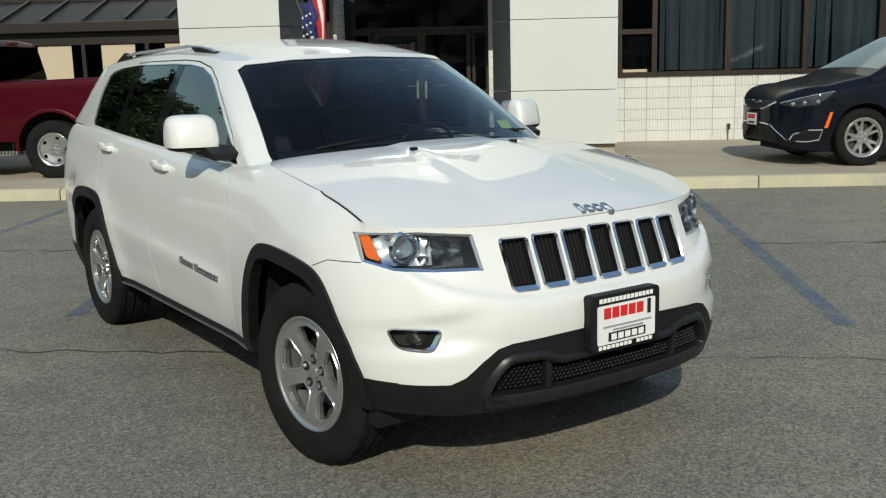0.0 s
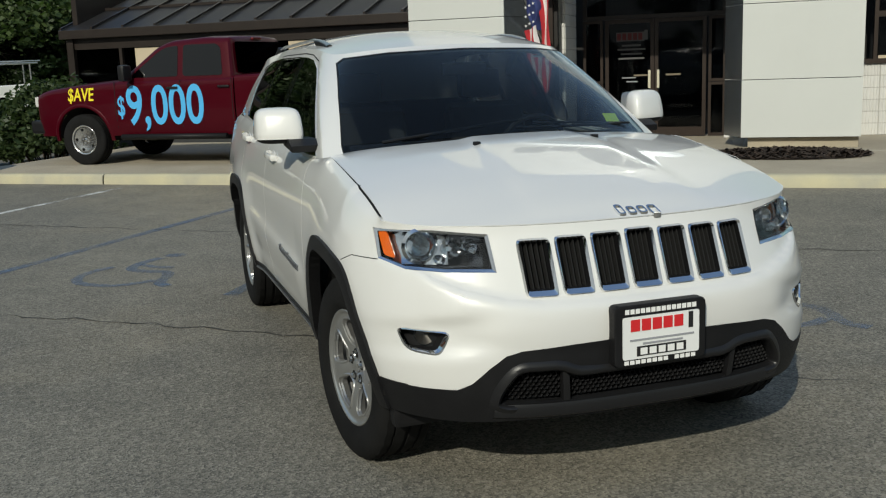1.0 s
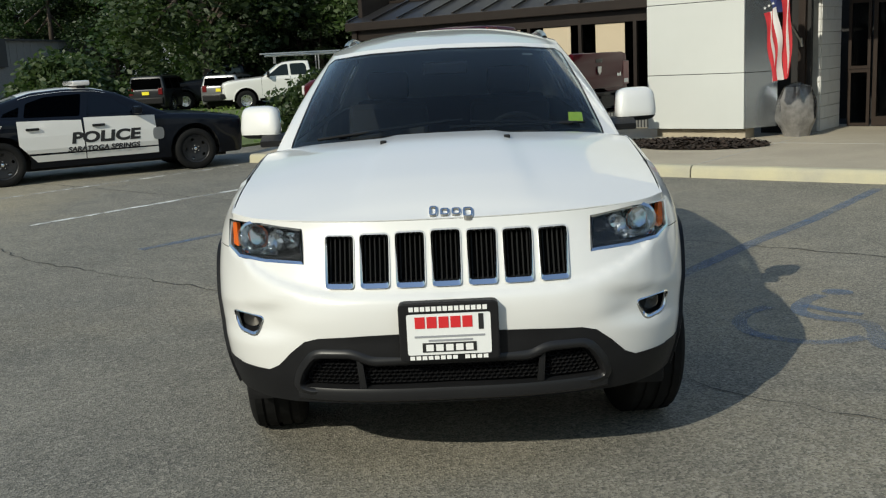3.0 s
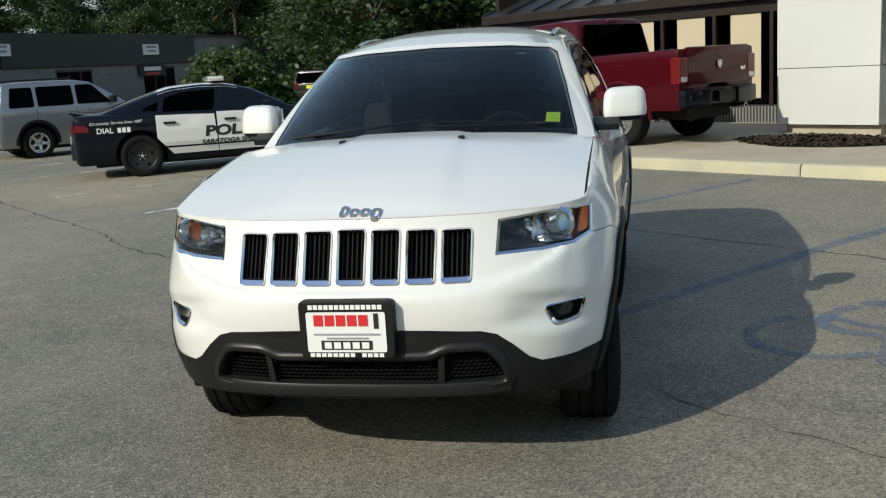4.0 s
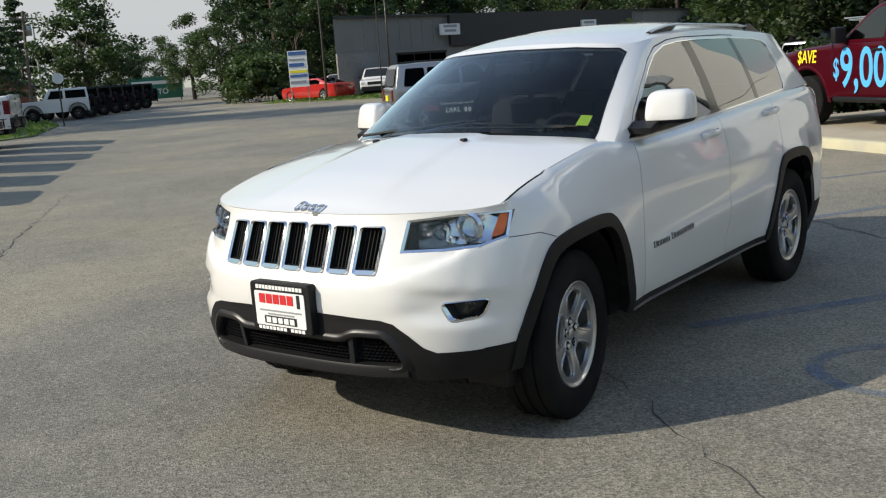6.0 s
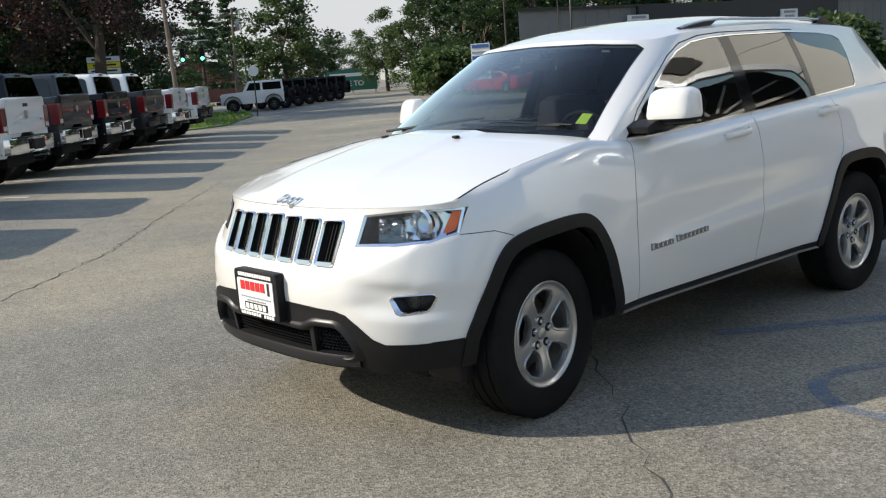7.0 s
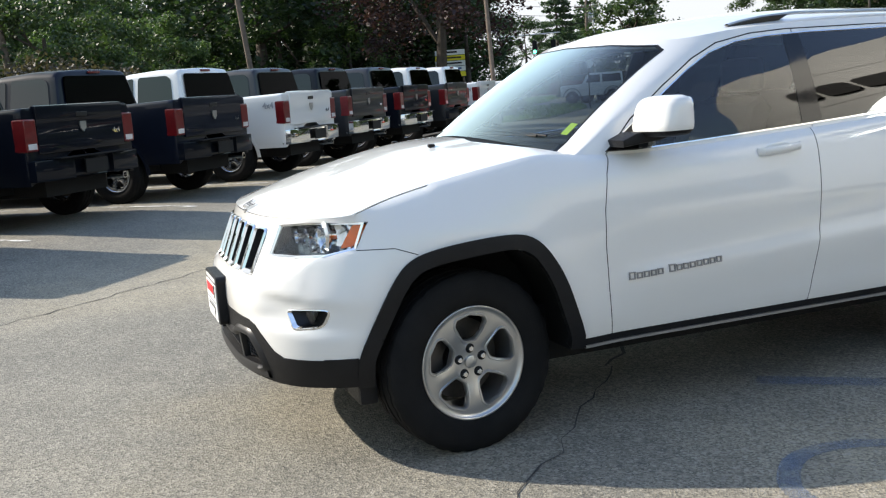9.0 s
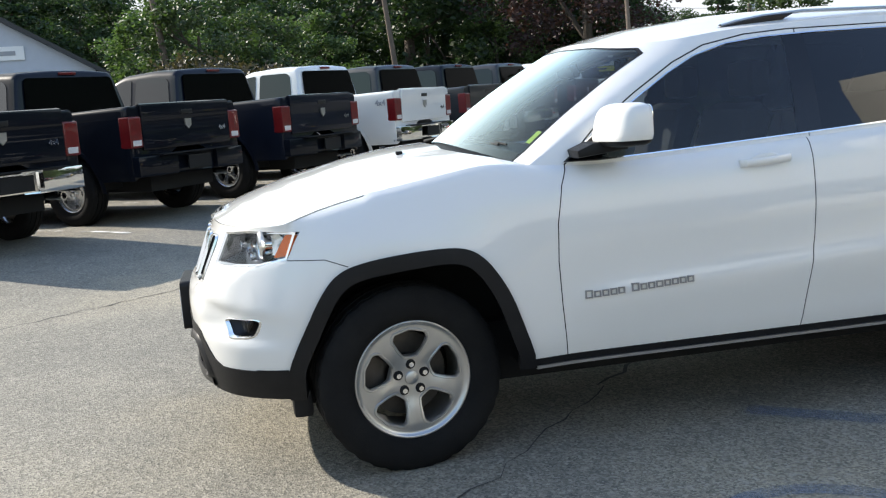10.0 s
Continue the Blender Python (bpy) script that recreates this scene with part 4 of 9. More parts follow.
            return b, Vector((tx, ty, roof_z(tx, ty)))
        if c <= NF + NS:
            f = (c - NF) / NS
            bx = -0.56 - 3.04 * f
            tx = -1.5 - 1.75 * f
            return Vector((bx, soft_at(RING_Y, bx) , soft_at(RING_Z, bx, 0.08))), Vector((tx, 0.64, roof_z(tx, 0.64)))
        th = (math.pi / 2) * (c - NF - NS) / NR
        k = math.cos(th) ** 0.5
        m_ = math.sin(th) ** 0.5
        return Vector((-3.60 - 0.24 * m_, 0.806 * k, 1.28)), Vector((-3.25 - 0.38 * m_, 0.64 * k, roof_z(-3.25 - 0.38 * m_, 0.64 * k)))
    for c in range(NF + NS + NR + 1):
        b, t = base_top(c)
        col = []
        for h in range(H + 1):
            f = h / H
            p = b.lerp(t, f)
            bul = 0.03 * math.sin(math.pi * f)
            if c <= NF:
                fr2 = (c / NF) ** 2
                p += Vector((bul * 0.7 * (1 - fr2), 0.6 * bul * fr2, bul * 0.3))
            elif c <= NF + NS:
                p += Vector((0, bul * 0.6, 0))
            col.append(p)
        cols.append(col)
    gb = grid_mesh(cols)
    gb.normal_update()
    if sum(f.normal.y * f.calc_area() for f in gb.faces) < 0:
        bmesh.ops.reverse_faces(gb, faces=gb.faces)
    greg = gb.faces.layers.int.new("reg")
    gside = lambda f, c: f.normal.y > 0.45 and c.x < -0.6 and c.x > -3.6
    gfront = lambda f, c: c.x > -1.45 and f.normal.x > 0.2

    def gcut(poly, plane, allow, n, over=None):
        for f in knife(gb, poly, plane, allow):
            if over is None or f[greg] in over:
                f[greg] = n
    gcut(shrink(DLO, -0.0055), "side", gside, 1)
    gcut(DLO, "side", gside, 2, (1,))
    gcut([(-1.735, 1.1), (-1.80, 1.7), (-1.895, 1.7), (-1.855, 1.1)], "side", gside, 3, (2,))
    gcut([(-2.455, 1.1), (-2.50, 1.7), (-2.555, 1.7), (-2.515, 1.1)], "side", gside, 3, (2,))
    gcut([(-0.6, 1.15), (-0.6, 1.5), (-0.96, 1.5), (-0.86, 1.15)], "side", gside, 3, (2,))
    ws = [(-0.02, 1.20), (0.60, 1.195), (0.770, 1.19), (0.765, 1.235), (0.70, 1.44), (0.635, 1.605), (0.60, 1.628), (0.40, 1.648), (-0.02, 1.659)]
    gcut(shrink(ws, -0.005), "front", gfront, 5, (0,))
    gcut(ws, "front", gfront, 4, (5,))
    W = 0.006
    for line in ([(-0.70, 1.17), (-0.86, 1.315), (-1.06, 1.445), (-1.26, 1.560), (-1.42, 1.625), (-1.62, 1.660), (-1.82, 1.671), (-2.4, 1.671), (-2.6, 1.665)],
                 [(-1.80, 1.21), (-1.86, 1.672)]):
        for s in strip(line, W):
            gcut(s, "side", gside, 7, (0,))
    gy = {}
    for f in gb.faces:
        gy.setdefault(f[greg], []).append(f)
    keep_part("roof_frame", take(gb, gy[0], 0.02, 0, "both"), CAR_WHITE, car)
    keep_part("windscreen", take(gb, gy[4], 0.0, 0.0, "both"), SCREEN_GLASS, car, "tinted windscreen")
    keep_part("windscreen_edge", take(gb, gy[5], 0.006, 0.001, "both"), PLASTIC, car, "black windscreen edge")
    for sgn in ("left", "right"):
        mr = "none" if sgn == "left" else "right"
        for fs in islands(gy.get(7, [])):
            keep_part("panel_gap", take(gb, fs, 0, -0.0015, mr), DARK, car)
        keep_part("window_surround", take(gb, gy[1], 0.01, 0.004, mr), CHROME, car, "thin chrome window surround")
        for x0, x1 in ((0.0, -1.3), (-1.3, -2.2), (-2.2, -3.4)):
            keep_part("window_pillar", take(gb, [f for f in gy[3] if x1 < f.calc_center_median().x <= x0], 0.01, 0.001, mr), GLOSS_BLACK, car, "gloss black window pillar")
        for nm, x0, x1, mt in (("front_door_glass", -0.5, -1.80, SIDE_GLASS), ("rear_door_glass", -1.80, -2.5, REAR_GLASS), ("quarter_glass", -2.5, -3.4, REAR_GLASS)):
            fs = [f for f in gy[2] if x1 < f.calc_center_median().x <= x0]
            keep_part(nm, take(gb, fs, 0.0, 0.0, mr), mt, car, "dark tinted side glass")
    gb.free()
    # ---- roof ----
    rows = []
    for k in range(-24, 25):
        th = (math.pi / 2) * abs(k) / 24
        kk = math.sin(th) ** 0.6
        y = math.copysign(0.64 * kk, k)
        xf = -1.5 + 0.46 * max(0, 1 - kk ** 3.5) ** (1 / 3.5)
        xr = -3.25 - 0.38 * max(0, 1 - kk ** 4) ** 0.25
        rows.append([Vector((xf + (xr - xf) * i / 40, y, roof_z(xf + (xr - xf) * i / 40, y))) for i in range(41)])
    rb = grid_mesh(rows)
    rb.normal_update()
    if sum(f.normal.z for f in rb.faces) < 0:
        bmesh.ops.reverse_faces(rb, faces=rb.faces)
    keep_part("roof", rb, CAR_WHITE, car)
    for s in (1, -1):
        # roof rail: a bar on two feet
        rl = bmesh.new()
        pts = [(-1.55, 0.0), (-1.62, 0.010), (-1.75, 0.020), (-1.95, 0.025), (-2.9, 0.023), (-3.1, 0.017), (-3.25, 0.0)]
        rws = []
        for x, h in pts:
            z = roof_z(x, 0.575)
            rws.append([(x, s * (0.580 + 0.016 * math.cos(a)), z + h + 0.009 * math.sin(a)) for a in [2 * math.pi * i / 8 for i in range(9)]])
        part("roof_rail", grid_mesh(rws), ALLOY, car, "silver roof rail")
        for x0, x1 in ((-1.52, -1.86), (-3.0, -3.29)):
            ft = bmesh.new()
            prof = [(x0, roof_z(x0, 0.575) - 0.005), ((x0 + x1) / 2 - (0.06 if x0 > -2 else -0.04), roof_z(-2, 0.575) + 0.014), (x1, roof_z(x1, 0.575) - 0.005)]
            if x0 > -2:
                prof = [(x0, roof_z(x0, 0.575) - 0.006), (-1.66, roof_z(-1.66, 0.575) + 0.008), (-1.80, roof_z(-1.8, 0.575) + 0.019), (-1.90, roof_z(-1.9, 0.575) + 0.019), (-1.84, roof_z(-1.84, 0.575) - 0.006)]
            prism(ft, prof, s * 0.562, s * 0.598, bevel=0.006)
            part("rail_foot", ft, PLASTIC_SMOOTH, car)
        # mirror
        mi = bmesh.new()
        bmesh.ops.create_uvsphere(mi, u_segments=28, v_segments=18, radius=1)

        def sq(v, e):
            return math.copysign(abs(v) ** e, v)
        for v in mi.verts:
            x, y, z = sq(v.co.x, 0.55), sq(v.co.y, 0.45), sq(v.co.z, 0.5)
            x = x * 0.088 - 0.02 * z if x > 0 else x * 0.055
            v.co = Vector((-0.895 + x - 0.035 * (y + 1), s * (0.994 + 0.108 * y * (1 - 0.06 * z)), 1.325 + 0.086 * z))
        low = [f for f in mi.faces if f.calc_center_median().z < 1.268]
        lo = take(mi, low, 0.004, 0.001)
        up = take(mi, [f for f in mi.faces if f not in set(low)], 0.004)
        mi.free()
        mirror = keep_part("door_mirror", up, CAR_WHITE, car, "white door mirror with black base")
        keep_part("mirror_base", lo, PLASTIC, mirror)
        arm = bmesh.new()
        prism(arm, [(-0.735, 1.205), (-0.73, 1.235), (-0.80, 1.262), (-0.955, 1.262), (-0.945, 1.225)], s * 0.83, s * 0.97, bevel=0.012)
        part("mirror_arm", arm, PLASTIC, mirror)
        gl = bmesh.new()
        prism(gl, rounded([(0.88, 1.27), (1.065, 1.27), (1.06, 1.40), (0.885, 1.40)], 0.03, 3), 0, 0.004, plane="yz")
        for v in gl.verts:
            v.co.y = s * (v.co.y + 0.02)
            v.co.x -= 1.008
        part("mirror_glass", gl, CHROME, mirror)
        # wheels
    wheel_f = road_wheel(car, 0.382, 0.245, ALLOY, "five", 0.243)
    for x, sgn, steer in ((0, 1, 7.5), (0, -1, 7.5), (-2.915, 1, 0), (-2.915, -1, 0)):
        m = Matrix.Translation((x, sgn * 0.815, 0.374)) @ pose(0, 0, 0, 0, 0, (0 if sgn > 0 else 180) + steer) @ pose(0, 0, 0, 0, 0 if x == 0 else 40, 0)
        if x == 0 and sgn == 1:
            wheel_f.matrix_basis = m
        else:
            copy_thing(wheel_f, m)
    # arch liners, underside: near-black blocks that keep light out
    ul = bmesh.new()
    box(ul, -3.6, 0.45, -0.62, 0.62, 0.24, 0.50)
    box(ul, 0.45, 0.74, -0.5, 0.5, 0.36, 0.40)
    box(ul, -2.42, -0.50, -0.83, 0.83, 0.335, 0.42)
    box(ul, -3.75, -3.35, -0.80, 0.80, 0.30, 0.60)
    part("underbody", ul, DARK, car, "near-black underbody blocks that keep light out under the car")
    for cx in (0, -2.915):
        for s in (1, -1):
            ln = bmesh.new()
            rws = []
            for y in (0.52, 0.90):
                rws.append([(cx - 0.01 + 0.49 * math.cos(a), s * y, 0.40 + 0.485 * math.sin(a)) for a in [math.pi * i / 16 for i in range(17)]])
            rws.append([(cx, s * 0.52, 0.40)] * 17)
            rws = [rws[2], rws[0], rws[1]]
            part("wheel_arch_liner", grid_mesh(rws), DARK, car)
            mf = bmesh.new()
            if cx == 0:
                box(mf, 0.39, 0.47, s * 0.64, s * 0.86, 0.255, 0.37, 0.02)
                part("air_deflector", mf, PLASTIC, car)
            else:
                mf.free()
    # grille: back panel, frames and fins; back and fins near-black for slot shade
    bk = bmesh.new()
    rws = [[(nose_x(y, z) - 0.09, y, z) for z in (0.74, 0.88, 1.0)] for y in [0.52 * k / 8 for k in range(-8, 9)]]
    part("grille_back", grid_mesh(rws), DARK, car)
    for k in range(-3, 4):
        yc = 0.133 * k
        top = 0.988 - 0.012 * abs(k) / 3
        o = rounded([(yc - 0.0585, top), (yc + 0.0585, top), (yc + 0.057, 0.784), (yc - 0.057, 0.784)], 0.018, 3)
        i1 = shrink(o, 0.0115)
        i1 = [(y, z if z > 0.805 else z + 0.008) for y, z in i1]
        fr = bmesh.new()
        P = lambda p, d: (nose_x(*p) + d, p[0], p[1])
        A = [fr.verts.new(P(p, 0.001)) for p in o]
        B = [fr.verts.new(P(p, 0.011)) for p in shrink(o, 0.004)]
        C = [fr.verts.new(P(p, 0.001)) for p in i1]
        for u, w in ((A, B), (B, C)):
            for i in range(len(o)):
                fr.faces.new((u[i - 1], u[i], w[i], w[i - 1]))
        slot = part("grille_frame", fr, CHROME, car, "chrome grille slot frame")
        li = bmesh.new()
        C = [li.verts.new(P(p, 0.0005)) for p in i1]
        D = [li.verts.new(P(p, -0.075)) for p in shrink(i1, 0.003)]
        for i in range(len(o)):
            li.faces.new((C[i - 1], C[i], D[i], D[i - 1]))
        part("slot_liner", li, PLASTIC, slot)
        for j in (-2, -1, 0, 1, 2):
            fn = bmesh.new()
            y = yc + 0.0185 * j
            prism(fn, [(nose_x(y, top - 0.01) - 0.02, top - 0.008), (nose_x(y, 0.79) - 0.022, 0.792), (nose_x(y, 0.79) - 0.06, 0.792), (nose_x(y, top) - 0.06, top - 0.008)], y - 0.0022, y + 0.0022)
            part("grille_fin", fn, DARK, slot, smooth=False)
    # lower intake: recess, mesh of small cells, skid lip
    it = bmesh.new()
    full = [(-y, z) for y, z in INTAKE[1:-1][::-1]] + INTAKE[1:-1]
    P = lambda p, d: (nose_x(*p) + d, p[0], p[1])
    A = [it.verts.new(P(p, 0.004)) for p in full]
    B = [it.verts.new(P(p, -0.035)) for p in shrink(full, 0.012)]
    for i in range(len(full)):
        it.faces.new((A[i - 1], A[i], B[i], B[i - 1]))
    intake = part("lower_intake", it, PLASTIC_SMOOTH, car, "black lower air intake with honeycomb mesh", smooth=False)
    rimo = rounded(full, 0.03, 3)
    sr = bmesh.new()
    loops = [[sr.verts.new(P(p, d)) for p in shrink(rimo, g)] for g, d in ((-0.034, 0.003), (-0.022, 0.016), (-0.008, 0.019), (0.004, 0.006), (0.010, -0.03))]
    for u, w in zip(loops, loops[1:]):
        for i in range(len(rimo)):
            sr.faces.new((u[i - 1], u[i], w[i], w[i - 1]))
    part("intake_surround", sr, PLASTIC_SMOOTH, intake, "raised satin black intake surround", angle=60)
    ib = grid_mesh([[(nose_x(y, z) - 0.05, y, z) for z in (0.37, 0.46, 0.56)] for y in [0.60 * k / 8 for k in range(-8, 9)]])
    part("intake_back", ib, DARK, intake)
    inner_ = shrink(full, 0.022)
    hc = bmesh.new()
    for r in range(11):
        for c in range(-28, 29):
            y, z = 0.020 * c + (0.010 if r % 2 else 0), 0.405 + 0.0145 * r
            if not inside((y, z), inner_) or abs(abs(y) - 0.335) < 0.014:
                continue
            x = nose_x(y, z) - 0.026
            cell = []
            for i in range(6):
                a = math.pi / 3 * i
                cell.append((math.cos(a), math.sin(a)))
            o = [hc.verts.new((x, y + 0.0115 * a, z + 0.0088 * b)) for a, b in cell]
            n_ = [hc.verts.new((x - 0.004, y + 0.0088 * a, z + 0.0062 * b)) for a, b in cell]
            d = [hc.verts.new((x - 0.02, y + 0.0088 * a, z + 0.0062 * b)) for a, b in cell]
            for i in range(6):
                hc.faces.new((o[i - 1], o[i], n_[i], n_[i - 1]))
                hc.faces.new((n_[i - 1], n_[i], d[i], d[i - 1]))
    part("intake_mesh", hc, PLASTIC_SMOOTH, intake, smooth=False)
    for s in (1, -1):
        br = bmesh.new()
        prism(br, [(s * 0.318, 0.410), (s * 0.344, 0.410), (s * 0.352, 0.530), (s * 0.326, 0.505)], 0, 0.03, shape=lambda x, y, z: (nose_x(y, z) - 0.03 + x, y, z), plane="yz", bevel=0.004)
        part("intake_divider", br, PLASTIC_SMOOTH, intake)
    lp = bmesh.new()
    rws = []
    for y in [0.585 * k / 14 for k in range(-14, 15)]:
        dz = 0.004 * (abs(y) / 0.585) ** 3
        rws.append([(nose_x(y, 0.38) + dx, y, zz + dz) for dx, zz in ((-0.01, 0.412), (0.012, 0.408), (0.018, 0.394), (0.012, 0.362), (-0.012, 0.348))])
    part("intake_lip", grid_mesh(rws), PLASTIC_SMOOTH, intake, "satin grey lip under the intake")
    # number plate holder with a dealer's insert
    pb = bmesh.new()
    prism(pb, rounded([(-0.182, 0.525), (0.182, 0.525), (0.182, 0.745), (-0.182, 0.745)], 0.022, 3), 0.862, 0.912, plane="yz", bevel=0.006)
    holder = part("plate_holder", pb, PLASTIC, car, "black plastic plate holder")
    pl = bmesh.new()
    prism(pl, rounded([(-0.152, 0.552), (0.152, 0.552), (0.152, 0.704), (-0.152, 0.704)], 0.008, 2), 0.912, 0.916, plane="yz")
    part("dealer_plate", pl, SIGN_WHITE, holder, "white dealer plate with red and black print")
    def bar(y0, y1, z0, z1, mat, x=0.9175):
        b_ = boxm(x - 0.001, x + 0.0006, y0, y1, z0, z1)
        part("printed_bar", b_, mat, holder, smooth=False)
    for i in range(5):
        bar(-0.122 + 0.043 * i, -0.086 + 0.043 * i, 0.652, 0.694, INK_RED)
    bar(0.108, 0.126, 0.642, 0.700, INK_BLACK)
    bar(-0.125, 0.13, 0.617, 0.624, INK_GREY)
    bar(-0.075, 0.085, 0.602, 0.609, INK_GREY)
    bar(-0.098, 0.098, 0.562, 0.597, INK_BLACK)
    for i in range(5):
        bar(-0.085 + 0.036 * i, -0.058 + 0.036 * i, 0.567, 0.591, INK_WHITE, 0.9195)
    for i in range(14):
        bar(-0.142 + 0.0205 * i, -0.126 + 0.0205 * i, 0.714, 0.731, INK_WHITE, 0.9135)
        if i not in (8, 13):
            bar(-0.145 + 0.0222 * i, -0.128 + 0.0222 * i, 0.533, 0.547, INK_WHITE, 0.9135)
    # model name on both front doors, as plain strokes
    for s in (1, -1):
        x = -0.735
        for i, w in enumerate((0.038, 0.034, 0.034, 0.034, 0.034, 0, 0.038, 0.034, 0.034, 0.036, 0.034, 0.034, 0.034, 0.034)):
            if not w:
                x -= 0.024
                continue
            st = bmesh.new()
            hz = 0.034 if i in (0, 6) else 0.027
            xx = x if s > 0 else -1.955 - x
            z0 = 0.634 - 0.052 * (xx + 0.72)
            y = side_y(xx - w / 2, z0 + 0.015) + 0.002
            o = [(xx, z0), (xx - w * 0.82, z0), (xx - w * 0.82, z0 + hz), (xx, z0 + hz)]
            inn = shrink(o, 0.0055)
            A, B = [st.verts.new((p[0], s * (y + 0.004), p[1])) for p in o], [st.verts.new((p[0], s * (y + 0.004), p[1])) for p in inn]
            C, D = [st.verts.new((p[0], s * (y - 0.01), p[1])) for p in o], [st.verts.new((p[0], s * (y - 0.01), p[1])) for p in inn]
            for k in range(4):
                for u, v in ((A, B), (C, A), (B, D)):
                    st.faces.new((u[k - 1], u[k], v[k], v[k - 1]))
            part("name_stroke", st, TRIM_GREY, car, "small chrome lettering stroke", smooth=False)
            x -= w
    # thin grey strip under each door sill
    for s in (1, -1):
        ss = grid_mesh([[Vector((x, s * (side_y(x, 0.38) + o), z)) for o, z in ((-0.01, 0.376), (0.010, 0.374), (0.010, 0.362), (-0.01, 0.360))] for x in [-0.52 - 0.155 * i for i in range(13)]])
        part("sill_strip", ss, TRIM_GREY, car, "thin grey strip under the door sill")
    # wipers
    for a, b in (((-0.40, -0.62), (-0.52, 0.02)), ((-0.40, 0.02), (-0.53, 0.62))):
        wp = bmesh.new()
        za, zb = 1.285, 1.300
        tube(wp, (a[0], a[1], za - 0.05 * abs(a[1])), (b[0] + 0.03, b[1], zb + 0.012 - 0.09 * abs(b[1]) ** 1.5), 0.008, 0.006, 6)
        tube(wp, (a[0] - 0.035, a[1] + 0.10, za + 0.02 - 0.08 * abs(a[1])), (b[0] + 0.01, b[1] + 0.06, zb + 0.012 - 0.09 * abs(b[1]) ** 1.5), 0.007, 0.005, 6)
        part("wiper", wp, PLASTIC, car, "black windscreen wiper")
    stk = bmesh.new()
    prism(stk, [(0.612, 1.266), (0.684, 1.263), (0.684, 1.308), (0.616, 1.312)], 0, 0.002, plane="yz")
    for v in stk.verts:
        v.co.x += -0.595 - (v.co.z - 1.26) * 1.25 - 0.02
    part("inspection_sticker", stk, GREEN_STICKER, car, "yellow-green sticker behind the glass")
    tag = bmesh.new()
    prism(tag, [(0.42, 1.606), (0.475, 1.603), (0.475, 1.613), (0.42, 1.616)], 0, 0.002, plane="yz")
    for v in tag.verts:
        v.co.x += -1.085
    part("screen_label", tag, SIGN_WHITE, car, "small white label at the top of the glass")
    # ---- cabin ----
    db = bmesh.new()
    prism(db, [(-0.45, 1.14), (-0.55, 1.235), (-0.85, 1.215), (-1.0, 1.17), (-1.05, 1.05), (-0.95, 0.85), (-0.45, 0.8)], -0.74, 0.74, bevel=0.02)
    part("dashboard", db, PLASTIC_SMOOTH, car, "dark grey dashboard")
    fl_ = boxm(-3.3, -0.5, -0.78, 0.78, 0.42, 0.50)
    part("cabin_floor", fl_, SEAT, car)
    for y in (0.37, -0.37):
        st = bmesh.new()
        box(st, -1.62, -1.08, y - 0.25, y + 0.25, 0.62, 0.82, 0.06)
        seat = part("front_seat", st, SEAT, car, "dark cloth front seat")
        bk = bmesh.new()
        prism(bk, [(-1.60, 0.80), (-1.50, 0.80), (-1.66, 1.33), (-1.74, 1.36), (-1.80, 1.30)], y - 0.24, y + 0.24, bevel=0.05, seg=3)
        part("backrest", bk, SEAT, seat)
        hr = bmesh.new()
        box(hr, -1.84, -1.74, y - 0.13, y + 0.13, 1.38, 1.55, 0.04)
        part("headrest", hr, SEAT, seat)
    rs = bmesh.new()
    box(rs, -2.62, -2.1, -0.66, 0.66, 0.62, 0.82, 0.06)
    rseat = part("rear_seat", rs, SEAT, car)
    rb = bmesh.new()
    prism(rb, [(-2.62, 0.80), (-2.5, 0.80), (-2.70, 1.35), (-2.80, 1.35)], -0.66, 0.66, bevel=0.04)
    part("backrest", rb, SEAT, rseat)
    sw = bmesh.new()
    rws = []
    for i in range(33):
        a = 2 * math.pi * i / 32
        c = Vector((0, 0.185 * math.cos(a), 0.185 * math.sin(a)))
        rws.append([c + Vector((0.014 * math.sin(b), 0.014 * math.cos(b) * math.cos(a), 0.014 * math.cos(b) * math.sin(a))) for b in [2 * math.pi * j / 8 for j in range(9)]])
    sw = grid_mesh(rws)
    box(sw, -0.02, 0.02, -0.17, 0.17, -0.025, 0.025)
    box(sw, -0.03, 0.02, -0.06, 0.06, -0.07, 0.06, 0.01)
    part("steering_wheel", sw, PLASTIC_SMOOTH, car, "", at=pose(-1.02, 0.37, 1.13, 0, 24, 0))
    im = bmesh.new()
    box(im, -0.03, 0.01, -0.12, 0.12, -0.03, 0.035, 0.012)
    part("inside_mirror", im, PLASTIC_SMOOTH, car, "", at=pose(-1.02, 0, 1.555, 0, 15, 0))
    tg = boxm(-3.62, -3.50, -0.70, 0.70, 0.60, 1.26)
    part("cargo_trim", tg, SEAT, car)
    return car


